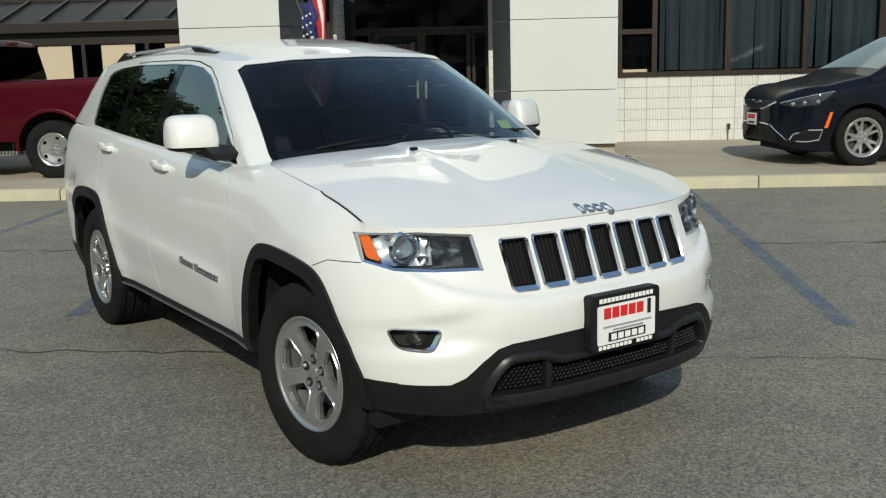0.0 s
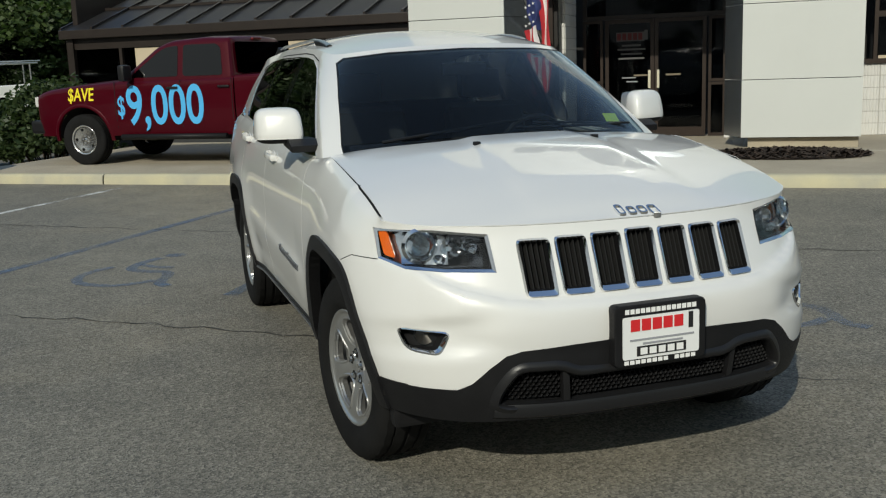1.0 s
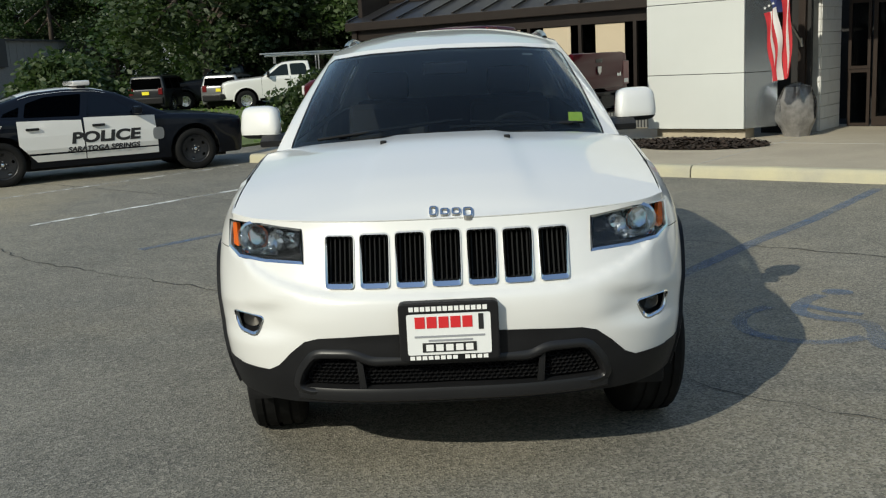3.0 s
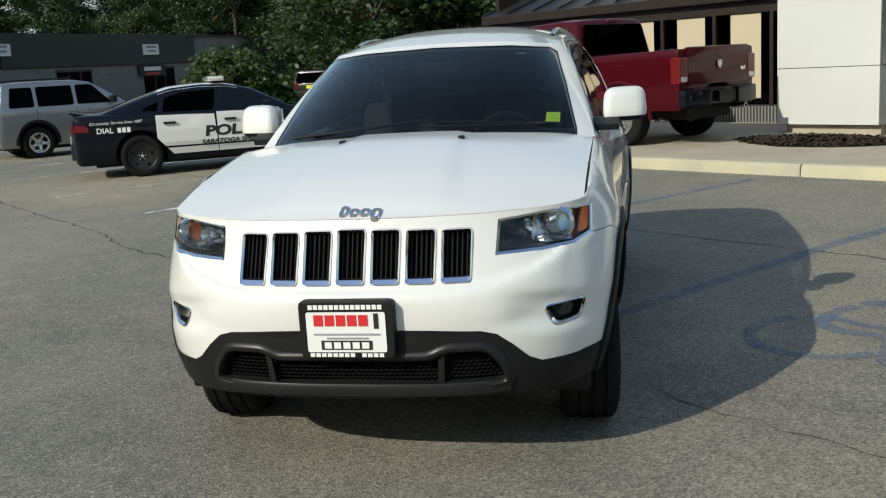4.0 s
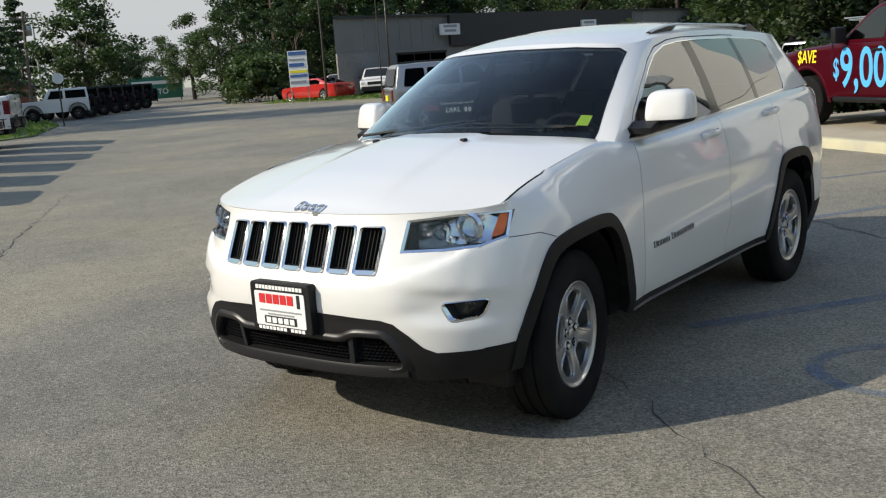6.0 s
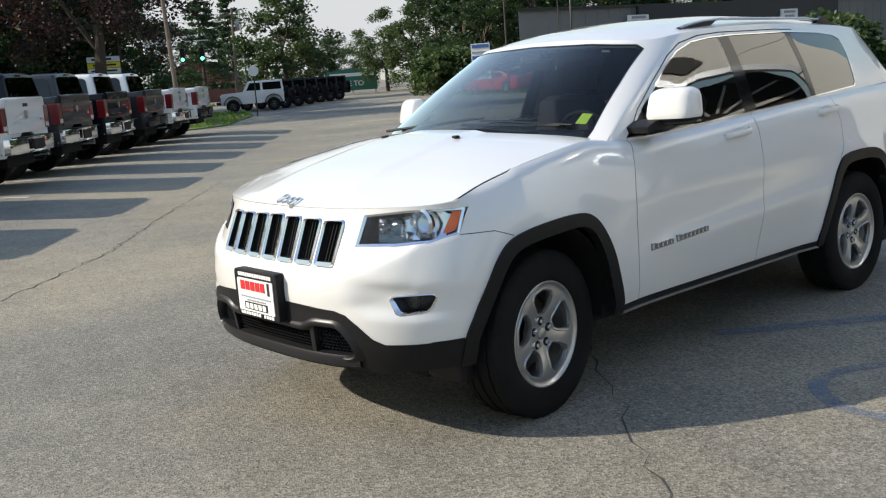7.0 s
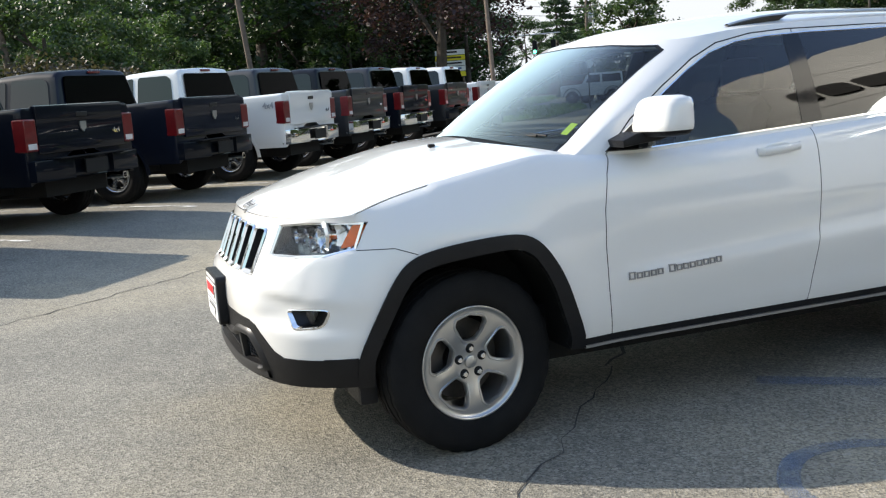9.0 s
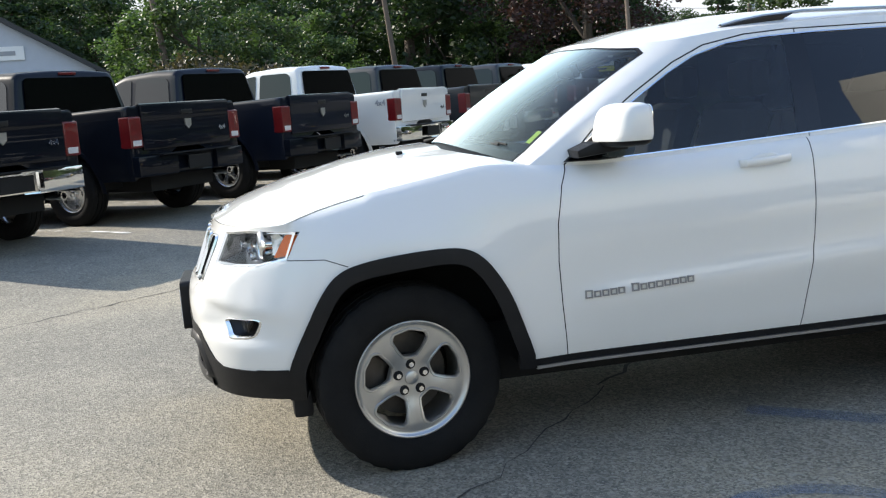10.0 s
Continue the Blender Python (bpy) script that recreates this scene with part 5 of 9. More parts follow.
def road_wheel(parent, R, width, rim_mat, style, rim_r=0.232):
    """A wheel whose face looks to +y: alloy or steel rim, tyre with grooves, nuts, brake."""
    hw = width / 2
    # rim face with pockets
    rows = []
    nA, rr = 80, [0.022, 0.035, 0.05, 0.068, 0.085, 0.105, 0.125, 0.145, 0.165, 0.182, 0.196, 0.206]
    k = rim_r / 0.232
    rr = [r * k for r in rr]
    dish = lambda r: (0.066 + 0.026 * min(1, (r / k / 0.18)) ** 1.5 if style == "five" else 0.03 - 0.0 * r + (0.03 if r < 0.09 * k else 0.03 + 0.02 * min(1, (r / k - 0.09) / 0.1)))
    for i in range(nA + 1):
        a = 2 * math.pi * i / nA
        bump = (0.009 if style == "five" else 0.0) * -math.cos(5 * (a - math.pi / 2))
        rows.append([Vector((r * math.cos(a), dish(r) + hw - 0.122 + bump * max(0.0, 1 - abs(r / k - 0.13) / 0.07), r * math.sin(a))) for r in rr])
    bm = grid_mesh(rows)
    holes = []
    for h in range(10 if style == "twin" else 5):
        a0 = math.pi / 2 + 2 * math.pi * h / (10 if style == "twin" else 5)
        if style == "five":
            pts = [(0.090, -0.27), (0.090, 0.27), (0.122, 0.375), (0.172, 0.415), (0.189, 0.33), (0.194, 0.0), (0.189, -0.33), (0.172, -0.415), (0.122, -0.375)]
            pts = [(r * k, q) for r, q in pts]
        elif style == "twin":
            pts = [(0.070, -0.16), (0.070, 0.16), (0.110, 0.27), (0.186, 0.335), (0.196, 0.0), (0.186, -0.335), (0.110, -0.27)] if h % 2 else [(0.125, -0.03), (0.125, 0.03), (0.186, 0.17), (0.196, 0.0), (0.186, -0.17)]
            pts = [(r * k, q) for r, q in pts]
        elif style == "ten":
            pts = [(0.06 * k, -0.40), (0.06 * k, 0.40), (0.188 * k, 0.50), (0.195 * k, 0.0), (0.188 * k, -0.50)]
        else:
            pts = [(0.150 * k, -0.18), (0.135 * k, 0), (0.150 * k, 0.18), (0.178 * k, 0.16), (0.186 * k, 0), (0.178 * k, -0.16)]
        poly = [(r * math.cos(a0 + q), r * math.sin(a0 + q)) for r, q in pts]
        holes.append(rounded(poly, (0.008 if style == "five" else 0.014) * k, 2))
    bad = set()
    for p in holes:
        bad |= set(knife(bm, p, "side", lambda f, c: True))
    keepf = [f for f in bm.faces if f.is_valid and f not in bad]
    bm.normal_update()
    if sum(f.normal.y for f in keepf) < 0:
        bmesh.ops.reverse_faces(bm, faces=bm.faces)
    face = take(bm, keepf, 0.035)
    bm.free()
    y0 = hw - 0.122
    lip = [(0.206, 0.092), (0.216, 0.092), (0.221, 0.099), (0.227, 0.105), (0.232, 0.102), (0.232, 0.095), (0.222, 0.06), (0.205, 0.02), (0.20, -0.10), (0.225, -0.115)]
    lathe(face, [(r * k, y0 + h if h > 0 else h) for r, h in lip], 64)
    wheel = keep_part("wheel", face, rim_mat, parent, "silver five-spoke alloy wheel" if style == "five" else "")
    if parent.name.startswith("sport"):
        # raised edge round each pocket
        def surf(x, z, d):
            r, a = math.hypot(x, z), math.atan2(z, x)
            return (x, dish(r) + y0 - 0.009 * math.cos(5 * (a - math.pi / 2)) * max(0.0, 1 - abs(r / k - 0.13) / 0.07) + d, z)
        for p in holes:
            eb = bmesh.new()
            rings = [[eb.verts.new(surf(x, z, d)) for x, z in shrink(p, g)] for g, d in ((-0.012, -0.001), (-0.008, 0.005), (-0.003, 0.005), (0.002, -0.012))]
            for ra, rb in zip(rings, rings[1:]):
                for i in range(len(ra)):
                    eb.faces.new((ra[i - 1], ra[i], rb[i], rb[i - 1]))
            part("pocket_edge", eb, rim_mat, wheel)
    ty = bmesh.new()
    q = R - rim_r
    prof = [(rim_r - 0.012, hw * 0.70), (rim_r + 0.004, hw * 0.86), (rim_r + q * 0.25, hw * 0.985), (rim_r + q * 0.5, hw), (rim_r + q * 0.72, hw * 0.97), (R - 0.018, hw * 0.90), (R - 0.004, hw * 0.80)]
    g = 0.009
    tread = [(R, 0.74), (R, 0.50), (R - g, 0.49), (R - g, 0.42), (R, 0.41), (R + 0.001, 0.08), (R - g, 0.07), (R - g, 0.0)]
    prof += [(r, hw * f) for r, f in tread]
    prof += [(r, -h) for r, h in prof[::-1]]
    n = 96
    lathe(ty, prof, n)
    for v in ty.verts:
        r = math.hypot(v.co.x, v.co.z)
        if r > R - 0.012:
            i = round(math.atan2(v.co.z, v.co.x) / (2 * math.pi) * n)
            if i % 3 == 0 and abs(v.co.y) > hw * 0.3:
                v.co.x *= 1 - 0.005 / r
                v.co.z *= 1 - 0.005 / r
    part("tyre", ty, RUBBER, wheel, angle=28)
    cap = bmesh.new()
    d0 = y0 + dish(0.03 * k)
    lathe(cap, [(0.0005, d0 + 0.014), (0.016, d0 + 0.013), (0.026, d0 + 0.009), (0.030, d0 - 0.004)], 24)
    part("hub_cap", cap, CHROME if style != "five" else ALLOY, wheel)
    for h in range(5):
        a = math.pi / 2 + 2 * math.pi * h / 5
        nt = bmesh.new()
        c = (0.058 * math.cos(a), 0.058 * math.sin(a))
        d1 = y0 + dish(0.058)
        tube(nt, (c[0], d1 - 0.01, c[1]), (c[0], d1 + 0.016, c[1]), 0.0145, 0.011, 6)
        part("lug_nut", nt, CHROME, wheel, smooth=False)
        if parent.name.startswith("sport"):
            # flat near-black disc paints the shade of a recess round the nut
            rc = bmesh.new()
            tube(rc, (c[0], d1 - 0.005, c[1]), (c[0], d1 + 0.0015, c[1]), 0.0215, 0.0205, 14)
            part("nut_recess", rc, DARK, wheel, smooth=False)
    br = bmesh.new()
    lathe(br, [(0.001, y0 + 0.0), (0.08, y0 + 0.0), (0.085, y0 - 0.02), (0.165 * k, y0 - 0.02), (0.165 * k, y0 - 0.04), (0.001, y0 - 0.05)], 40)
    part("brake_disc", br, STEEL_DARK, wheel)
    cl = bmesh.new()
    rws = []
    for i in range(9):
        a = radians(-35 + 70 * i / 8)
        rws.append([(r * k * math.cos(a), y0 + y, r * k * math.sin(a)) for r, y in ((0.10, 0.012), (0.178, 0.012), (0.185, -0.06), (0.10, -0.06), (0.10, 0.012))])
    part("brake_caliper", grid_mesh(rws), STEEL_DARK, wheel)
    return wheel


SUV_AT = pose(0.168, 4.332, 0, 0, 0, -55.5)
suv()

# ---- ground ----
ROW_A, ROW_HEAD = 0.134, 0.08   # the pickups' row and their heading turn by these angles


def rise(x, y):
    """Height of the asphalt: it climbs gently under the row of pickups."""
    s = x * math.sin(ROW_A) + y * math.cos(ROW_A)
    f = max(0.0, min(1.0, (0.6 - s) / 3.8))
    g = max(0.0, min(1.0, (x + 36) / 8))
    return 0.15 * f * f * (3 - 2 * f) * g * g * (3 - 2 * g)


def ribbon(bm, pts, w, z, jitter=0.0, seed=1):
    """A flat strip along a line of (x, y)."""
    rnd = random.Random(seed)
    L, R = [], []
    P = [Vector(p) for p in pts]
    fine = []
    for a, b in zip(P, P[1:]):
        n = max(1, int((b - a).length / (0.12 if jitter else 0.5)))
        fine += [a.lerp(b, i / n) for i in range(n)]
    fine.append(P[-1])
    for i, p in enumerate(fine):
        d = (fine[min(i + 1, len(fine) - 1)] - fine[max(i - 1, 0)]).normalized()
        nrm = Vector((-d[1], d[0]))
        ww = w * (1 if not jitter else rnd.uniform(0.35, 1.5))
        c = p + nrm * (rnd.uniform(-jitter, jitter) if jitter else 0)
        zz = z + rise(*c) + (0.003 if rise(*c) > 0.001 else 0)
        L.append(bm.verts.new((*(c + nrm * ww / 2), zz)))
        R.append(bm.verts.new((*(c - nrm * ww / 2), zz)))
    for i in range(len(fine) - 1):
        bm.faces.new((L[i], R[i], R[i + 1], L[i + 1]))
    return bm


ticks = [-400, -200, -100, -60] + [-40 + 0.8 * i for i in range(76)] + [30, 60, 120, 240, 400]
bm = grid_mesh([[(x, y, rise(x, y)) for y in ticks] for x in ticks])
solo("ground", bm, ASPHALT, "grey worn asphalt of a car park", "ground", kind="structure")
for pts, sd_ in (([(-30, 11.2), (-10.4, 9.65), (-7.5, 9.32), (-4.16, 9.03), (-1.6, 8.72), (0.14, 8.58), (2.4, 8.48), (6, 8.25), (14, 7.6)], 3),
                 ([(-0.3, 5.3), (0.5, 5.24), (0.94, 5.19), (1.5, 5.1), (2.6, 4.95), (4.2, 4.9)], 5),
                 ([(-12, 6.7), (-8.4, 6.2), (-6.9, 6.05), (-5.4, 5.7), (-3.65, 5.64), (-2.9, 5.62), (-0.3, 5.3)], 7),
                 ([(-1.4, 0.72), (-2.7, 1.1), (-3.43, 1.30), (-5.2, 1.66), (-7.5, 1.76), (-13, 2.2)], 9),
                 ([(-1.4, 0.72), (0.6, 0.1), (2.4, -0.2)], 10)):
    solo("pavement_crack", ribbon(bmesh.new(), pts, 0.015 if pts[0][0] != -0.3 else 0.007, 0.004, 0.035, sd_), CRACK, "dark crack across the asphalt", "crack", kind="structure", smooth=False)
for pts in ([(-7.42, 12.45), (-7.60, 7.0)], [(-10.17, 12.55), (-10.62, 7.2)], [(-13.7, 12.7), (-14.2, 7.4)], [(-16.4, 12.8), (-17.0, 7.4)]):
    solo("parking_line", ribbon(bmesh.new(), pts, 0.10, 0.004), WHITE_PAINT, "worn white parking line on asphalt", "road marking", kind="structure", smooth=False)
for i in range(-2, 8):
    p = Vector((-6.4 - 2.93 * (i - 0.5), -1.78 + 0.40 * (i - 0.5) - 0.17 * max(0, i - 2.5)))
    d = Vector((math.sin(ROW_HEAD), math.cos(ROW_HEAD)))
    solo("parking_line", ribbon(bmesh.new(), [p + d * 0.5, p - d * 5.2], 0.10, 0.004), WHITE_PAINT, "worn pale parking line on asphalt", "road marking", kind="structure", smooth=False)
BLUE_LINES = [[(3.06, 12.2), (2.42, 5.7)], [(0.31, 12.1), (0.21, 9.9), (0.09, 8.8), (-0.01, 7.0), (-0.06, 6.03)], [(-2.40, 12.2), (-2.62, 9.8), (-2.52, 6.4)], [(-4.58, 12.2), (-4.60, 10.9), (-4.86, 7.6), (-4.96, 6.5)]]
for pts in BLUE_LINES:
    solo("blue_parking_line", ribbon(bmesh.new(), pts, 0.12, 0.004), BLUE_PAINT, "faded blue parking line on asphalt", "road marking", kind="structure", smooth=False)


def wheelchair_sign(dx, dy):
    """A worn painted access symbol: head, back, seat and leg, arm and a wheel ring."""
    bm = bmesh.new()
    at = lambda line: [(x + dx, y + dy) for x, y in smooth_line(line, 2)]
    ribbon(bm, at([(1.04, 7.16), (0.98, 6.95), (1.02, 6.68), (1.20, 6.60), (1.42, 6.63), (1.52, 6.48), (1.58, 6.20), (1.72, 6.13)]), 0.095, 0.004)
    ribbon(bm, at([(1.02, 6.86), (1.20, 6.78), (1.38, 6.77)]), 0.075, 0.005)
    ribbon(bm, at([(0.84, 6.74), (0.76, 6.52), (0.80, 6.28), (0.93, 6.12), (1.10, 6.07), (1.28, 6.07), (1.42, 6.17), (1.50, 6.30)]), 0.085, 0.006)
    head = [bm.verts.new((1.11 + dx + 0.10 * math.cos(q), 7.28 + dy + 0.08 * math.sin(q), 0.004)) for q in [2 * math.pi * i / 12 for i in range(12)]]
    bm.faces.new(head)
    return solo("access_symbol", bm, BLUE_PAINT, "faded blue wheelchair symbol painted on asphalt", "road marking", kind="structure", smooth=False)


wheelchair_sign(0, 0)
wheelchair_sign(-4.88, 0.50)

# ---- pavement and kerb, in the lot's frame: u along the kerb, v towards the building ----
LOT = pose(0, 12.62, 0, 0, 0, -2.8)
bm = bmesh.new()
prism(bm, [(-10.35, 0.05), (26, 0.05), (26, 8.2), (-10.8, 8.2), (-10.8, 2.0), (-10.7, 0.6)], -0.2, 0.145, plane="xy")
for us in ([-10.6 + 0.8 * i for i in range(10)],):
    # the slab swells by a few centimetres where the red pickup stands
    grid = [[bm.verts.new((u, v, 0.146 + 0.045 * min(1, max(0, (-3.6 - u) / 0.9)) * min(1, (v - 0.06) / 0.6))) for v in (0.06, 0.2, 0.4, 0.66, 1.5, 3.0, 5.1)] for u in us]
    for p, q in zip(grid, grid[1:]):
        for k in range(6):
            bm.faces.new((p[k], q[k], q[k + 1], p[k + 1]))
pavement = solo("pavement", bm, CONCRETE, "pale tan concrete pavement in front of the building", "pavement", LOT, kind="structure", smooth=False)
jt = bmesh.new()
for u in (-8.0, -5.0, -2.0, 1.0, 4.0, 7.0, 10.0):
    box(jt, u - 0.006, u + 0.006, 0.1, 8.0, 0.140, 0.1475)
box(jt, -10.3, 20, 2.93, 2.942, 0.140, 0.1475)
solo("pavement_joint", jt, MORTAR, "thin dark joint in the concrete pavement", "joint", LOT, kind="structure", smooth=False)
kb = bmesh.new()
prism(kb, [(-0.14, -0.15), (-0.125, 0.105), (-0.105, 0.135), (-0.075, 0.15), (0.05, 0.15), (0.05, -0.15)], 0.006, 2.994, plane="yz", bevel=0.008, seg=1)
kme = finish(kb, "kerb_stone", KERB)
kerb = thing("kerb", "yellowish concrete kerb along the pavement", "kerb", LOT, kind="structure")
for k in range(-4, 9):
    part("kerb_stone", kme, KERB, kerb, at=pose(3 * k + 1, 0, 0) if k > -4 else pose(-10.35, 0, 0) @ Matrix.Diagonal((0.78, 1, 1, 1)))
part("kerb_stone", kme, KERB, kerb, at=pose(-10.25, 0, 0.0, 0, 0, 97))
part("kerb_stone", kme, KERB, kerb, at=pose(-10.62, 2.98, 0.0, 0, 0, 92))


# ---- the dealership ----
def pillar(name, u0, u1, steel_side):
    """White panel-clad pillar with one splayed steel reveal on a concrete plinth."""
    t = thing(name, "white metal-panelled pillar with a steel reveal on a concrete plinth", "pillar", LOT, kind="structure")
    core = boxm(u0 + 0.03, u1 - 0.03, 3.45, 3.9, 0.30, 5.4)
    part("core", core, BUILDING_DARK, t, smooth=False)
    part("plinth", boxm(u0 + 0.10, u1 - 0.02, 3.52, 3.9, 0.10, 0.30, 0.01), CONCRETE, t)
    for z0, z1 in ((0.31, 1.172), (1.182, 2.292), (2.302, 3.40)):
        part("panel", boxm(u0, u1, 3.40, 3.46, z0, z1, 0.006), WHITE_PANEL, t)
        e = u1 if steel_side < 0 else u0
        part("side_panel", boxm(min(e, e + 0.03 * steel_side), max(e, e + 0.03 * steel_side), 3.462, 3.9, z0, z1), WHITE_PANEL, t)
        s0, s1 = (u1, u1 + 0.30) if steel_side > 0 else (u0, u0 - 0.28)
        bm = bmesh.new()
        prism(bm, [(s0 - 0.002 * steel_side, 3.43), (s1, 4.02), (s1 - 0.05 * steel_side, 4.05), (s0 - 0.05 * steel_side, 3.5)], z0, z1, plane="xy")
        part("reveal_panel", bm, STEEL_PANEL, t, "brushed steel reveal panel", smooth=False)
    return t


pillar("pillar_1", -4.36, -2.72, 1)
pillar("pillar_2", 0.97, 2.67, -1)
# tall entrance portal with an arch and a raised dark sign
fas = thing("fascia", "tall cream portal panel with an arch and dark sign shapes", "fascia", LOT, kind="structure")
right = [(2.68, 3.41), (2.68, 5.2), (2.60, 6.4), (2.40, 7.6), (2.10, 8.6), (1.75, 9.4)]
arch_ = [(-0.875 - 1.845 * math.cos(math.pi * i / 12), 4.9 + 1.35 * math.sin(math.pi * i / 12)) for i in range(13)]
left = [(-3.50, 9.4), (-3.85, 8.6), (-4.15, 7.6), (-4.35, 6.4), (-4.38, 5.2), (-4.38, 3.41)]
bm = bmesh.new()
prism(bm, right + left + [(-2.72, 3.41)] + arch_ + [(0.97, 3.41)], 3.38, 3.62)
part("panel", bm, WHITE_PANEL, fas, smooth=False)
for z, a, b in ((6.52, -4.3, 2.56), (8.2, -3.95, 2.2)):
    part("joint", boxm(a, b, 3.374, 3.381, z, z + 0.02), MORTAR, fas, smooth=False)
rim = bmesh.new()
outer = [(-0.875 - 2.13 * math.cos(math.pi * i / 24), 4.9 + 1.66 * math.sin(math.pi * i / 24)) for i in range(25)]
inner = [(-0.875 - 1.83 * math.cos(math.pi * i / 24), 4.9 + 1.34 * math.sin(math.pi * i / 24)) for i in range(25)]
prism(rim, outer + inner[::-1], 3.30, 3.378)
part("arch_rim", rim, STEEL_PANEL, fas, "pale steel rim round the arch", smooth=False)
for i in range(1, 6):
    q = math.pi * i / 6
    part("glazing_bar", tube(bmesh.new(), (-0.875 - 0.3 * math.cos(q), 4.95, 4.9 + 0.22 * math.sin(q)), (-0.875 - 1.9 * math.cos(q), 4.95, 4.9 + 1.4 * math.sin(q)), 0.035, n=6), WHITE_PANEL, fas)
part("glazing_bar", boxm(-2.72, 0.97, 4.92, 4.98, 4.86, 4.94), WHITE_PANEL, fas, smooth=False)
part("arch_glazing", boxm(-2.75, 1.0, 5.0, 5.1, 3.41, 6.4), ROOM_SHADE, fas, "dark glazing behind the arch", smooth=False)
for k, (w, h) in enumerate(((0.78, 1.0), (0.58, 0.66), (0.92, 0.66), (0.58, 0.66), (0.42, 0.66))):
    u = -2.2 + (0, 0.86, 1.50, 2.48, 3.12)[k]
    bm = bmesh.new()
    prism(bm, rounded([(u, 6.85), (u + w, 6.85), (u + w, 6.85 + h), (u, 6.85 + h)], 0.2, 4), 3.28, 3.376)
    part("sign_shape", bm, INK_BLACK, fas, "dark raised sign shape", smooth=False)

# entrance wall, doors
ent = thing("door_1", "dark bronze double glass entrance doors with sidelights", "door", LOT, kind="structure")


def framed(parent, u0, u1, v, z0, z1, w, mat, glass, name="leaf", bottom=None):
    """A glazed leaf or pane: four bars and a glass pane."""
    b = w if bottom is None else bottom
    bm = bmesh.new()
    box(bm, u0, u0 + w, v - 0.03, v + 0.03, z0, z1)
    box(bm, u1 - w, u1, v - 0.03, v + 0.03, z0, z1)
    box(bm, u0 + w, u1 - w, v - 0.03, v + 0.03, z0, z0 + b)
    box(bm, u0 + w, u1 - w, v - 0.03, v + 0.03, z1 - w, z1)
    f = part(name, bm, mat, parent, smooth=False)
    part("pane", boxm(u0 + w, u1 - w, v - 0.004, v + 0.004, z0 + b, z1 - w), glass, f, smooth=False)
    return f


V = 5.92
for u0, u1 in ((-1.50, -0.625), (-0.615, 0.28)):
    framed(ent, u0, u1, V, 0.155, 2.24, 0.065, BROWN_FRAME, DOOR_GLASS, "door_leaf", 0.16)
for u0, u1 in ((-1.90, -1.54), (0.32, 0.62)):
    framed(ent, u0, u1, V, 0.155, 1.10, 0.05, BROWN_FRAME, DOOR_GLASS, "sidelight")
    framed(ent, u0, u1, V, 1.11, 2.24, 0.05, BROWN_FRAME, DOOR_GLASS, "sidelight")
framed(ent, -1.90, 0.62, V, 2.25, 3.40, 0.07, DARK_FRAME, DOOR_GLASS, "transom_window")
for u in (-0.70, -0.545):
    bm = bmesh.new()
    box(bm, u - 0.022, u + 0.022, V - 0.10, V - 0.075, 1.02, 1.34, 0.006)
    box(bm, u - 0.012, u + 0.012, V - 0.08, V - 0.03, 1.06, 1.09)
    box(bm, u - 0.012, u + 0.012, V - 0.08, V - 0.03, 1.27, 1.30)
    part("pull_handle", bm, material("pale_handle", (0.62, 0.58, 0.45), 0.4), ent, "cream pull handle")
# sticker colours darkened to carry the shade of the entrance
DIM_RED = material("shaded_red_sticker", (0.13, 0.010, 0.012), 0.6, var=0.2)
DIM_GREY = material("shaded_white_sticker", (0.10, 0.10, 0.10), 0.6, var=0.2)
DIM_TAN = material("dull_push_bar", (0.22, 0.18, 0.12), 0.5, var=0.2)
for a, b, z0, z1, m in ((-1.30, -0.80, 1.86, 2.02, DIM_GREY), (-0.80, -0.74, 1.88, 2.05, DIM_GREY), (-1.20, -0.86, 1.77, 1.80, DIM_GREY), (-1.28, -0.78, 1.70, 1.73, DIM_GREY), (-1.22, -0.84, 1.62, 1.65, DIM_GREY), (-1.26, -0.80, 1.54, 1.57, DIM_GREY), (-0.99, -0.74, 1.235, 1.265, DIM_TAN), (-0.42, -0.16, 1.235, 1.265, DIM_TAN), (-1.2, -0.95, 1.20, 1.22, INK_GREY), (-1.12, -0.92, 1.13, 1.15, INK_GREY)):
    part("door_sticker", boxm(a, b, V - 0.012, V - 0.006, z0, z1), m, ent, smooth=False)
for k in range(5):
    part("door_sticker", boxm(-1.285 + 0.095 * k, -1.215 + 0.095 * k, V - 0.016, V - 0.0125, 1.880, 2.000), DIM_RED, ent, smooth=False)
part("door_post", boxm(-2.27, -2.16, 4.50, 4.60, 0.15, 3.40), BROWN_FRAME, ent, smooth=False)
# soffit out of view, added so that the upper doors fall in shade
part("door_head", boxm(-2.66, 0.92, 3.64, 4.98, 2.98, 3.38), DARK_FRAME, ent, "unseen dark soffit added to shade the entrance doors", smooth=False)
# near-black wall and floor stand for the unlit room behind the glass
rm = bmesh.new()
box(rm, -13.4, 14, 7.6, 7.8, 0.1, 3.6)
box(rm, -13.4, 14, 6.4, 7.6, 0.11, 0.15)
room = solo("wall_inside", rm, ROOM_SHADE, "near-black interior wall standing for the unlit room behind the windows", "wall", LOT, kind="structure", smooth=False)
# block wings beside the doors
BLK_CACHE = {}


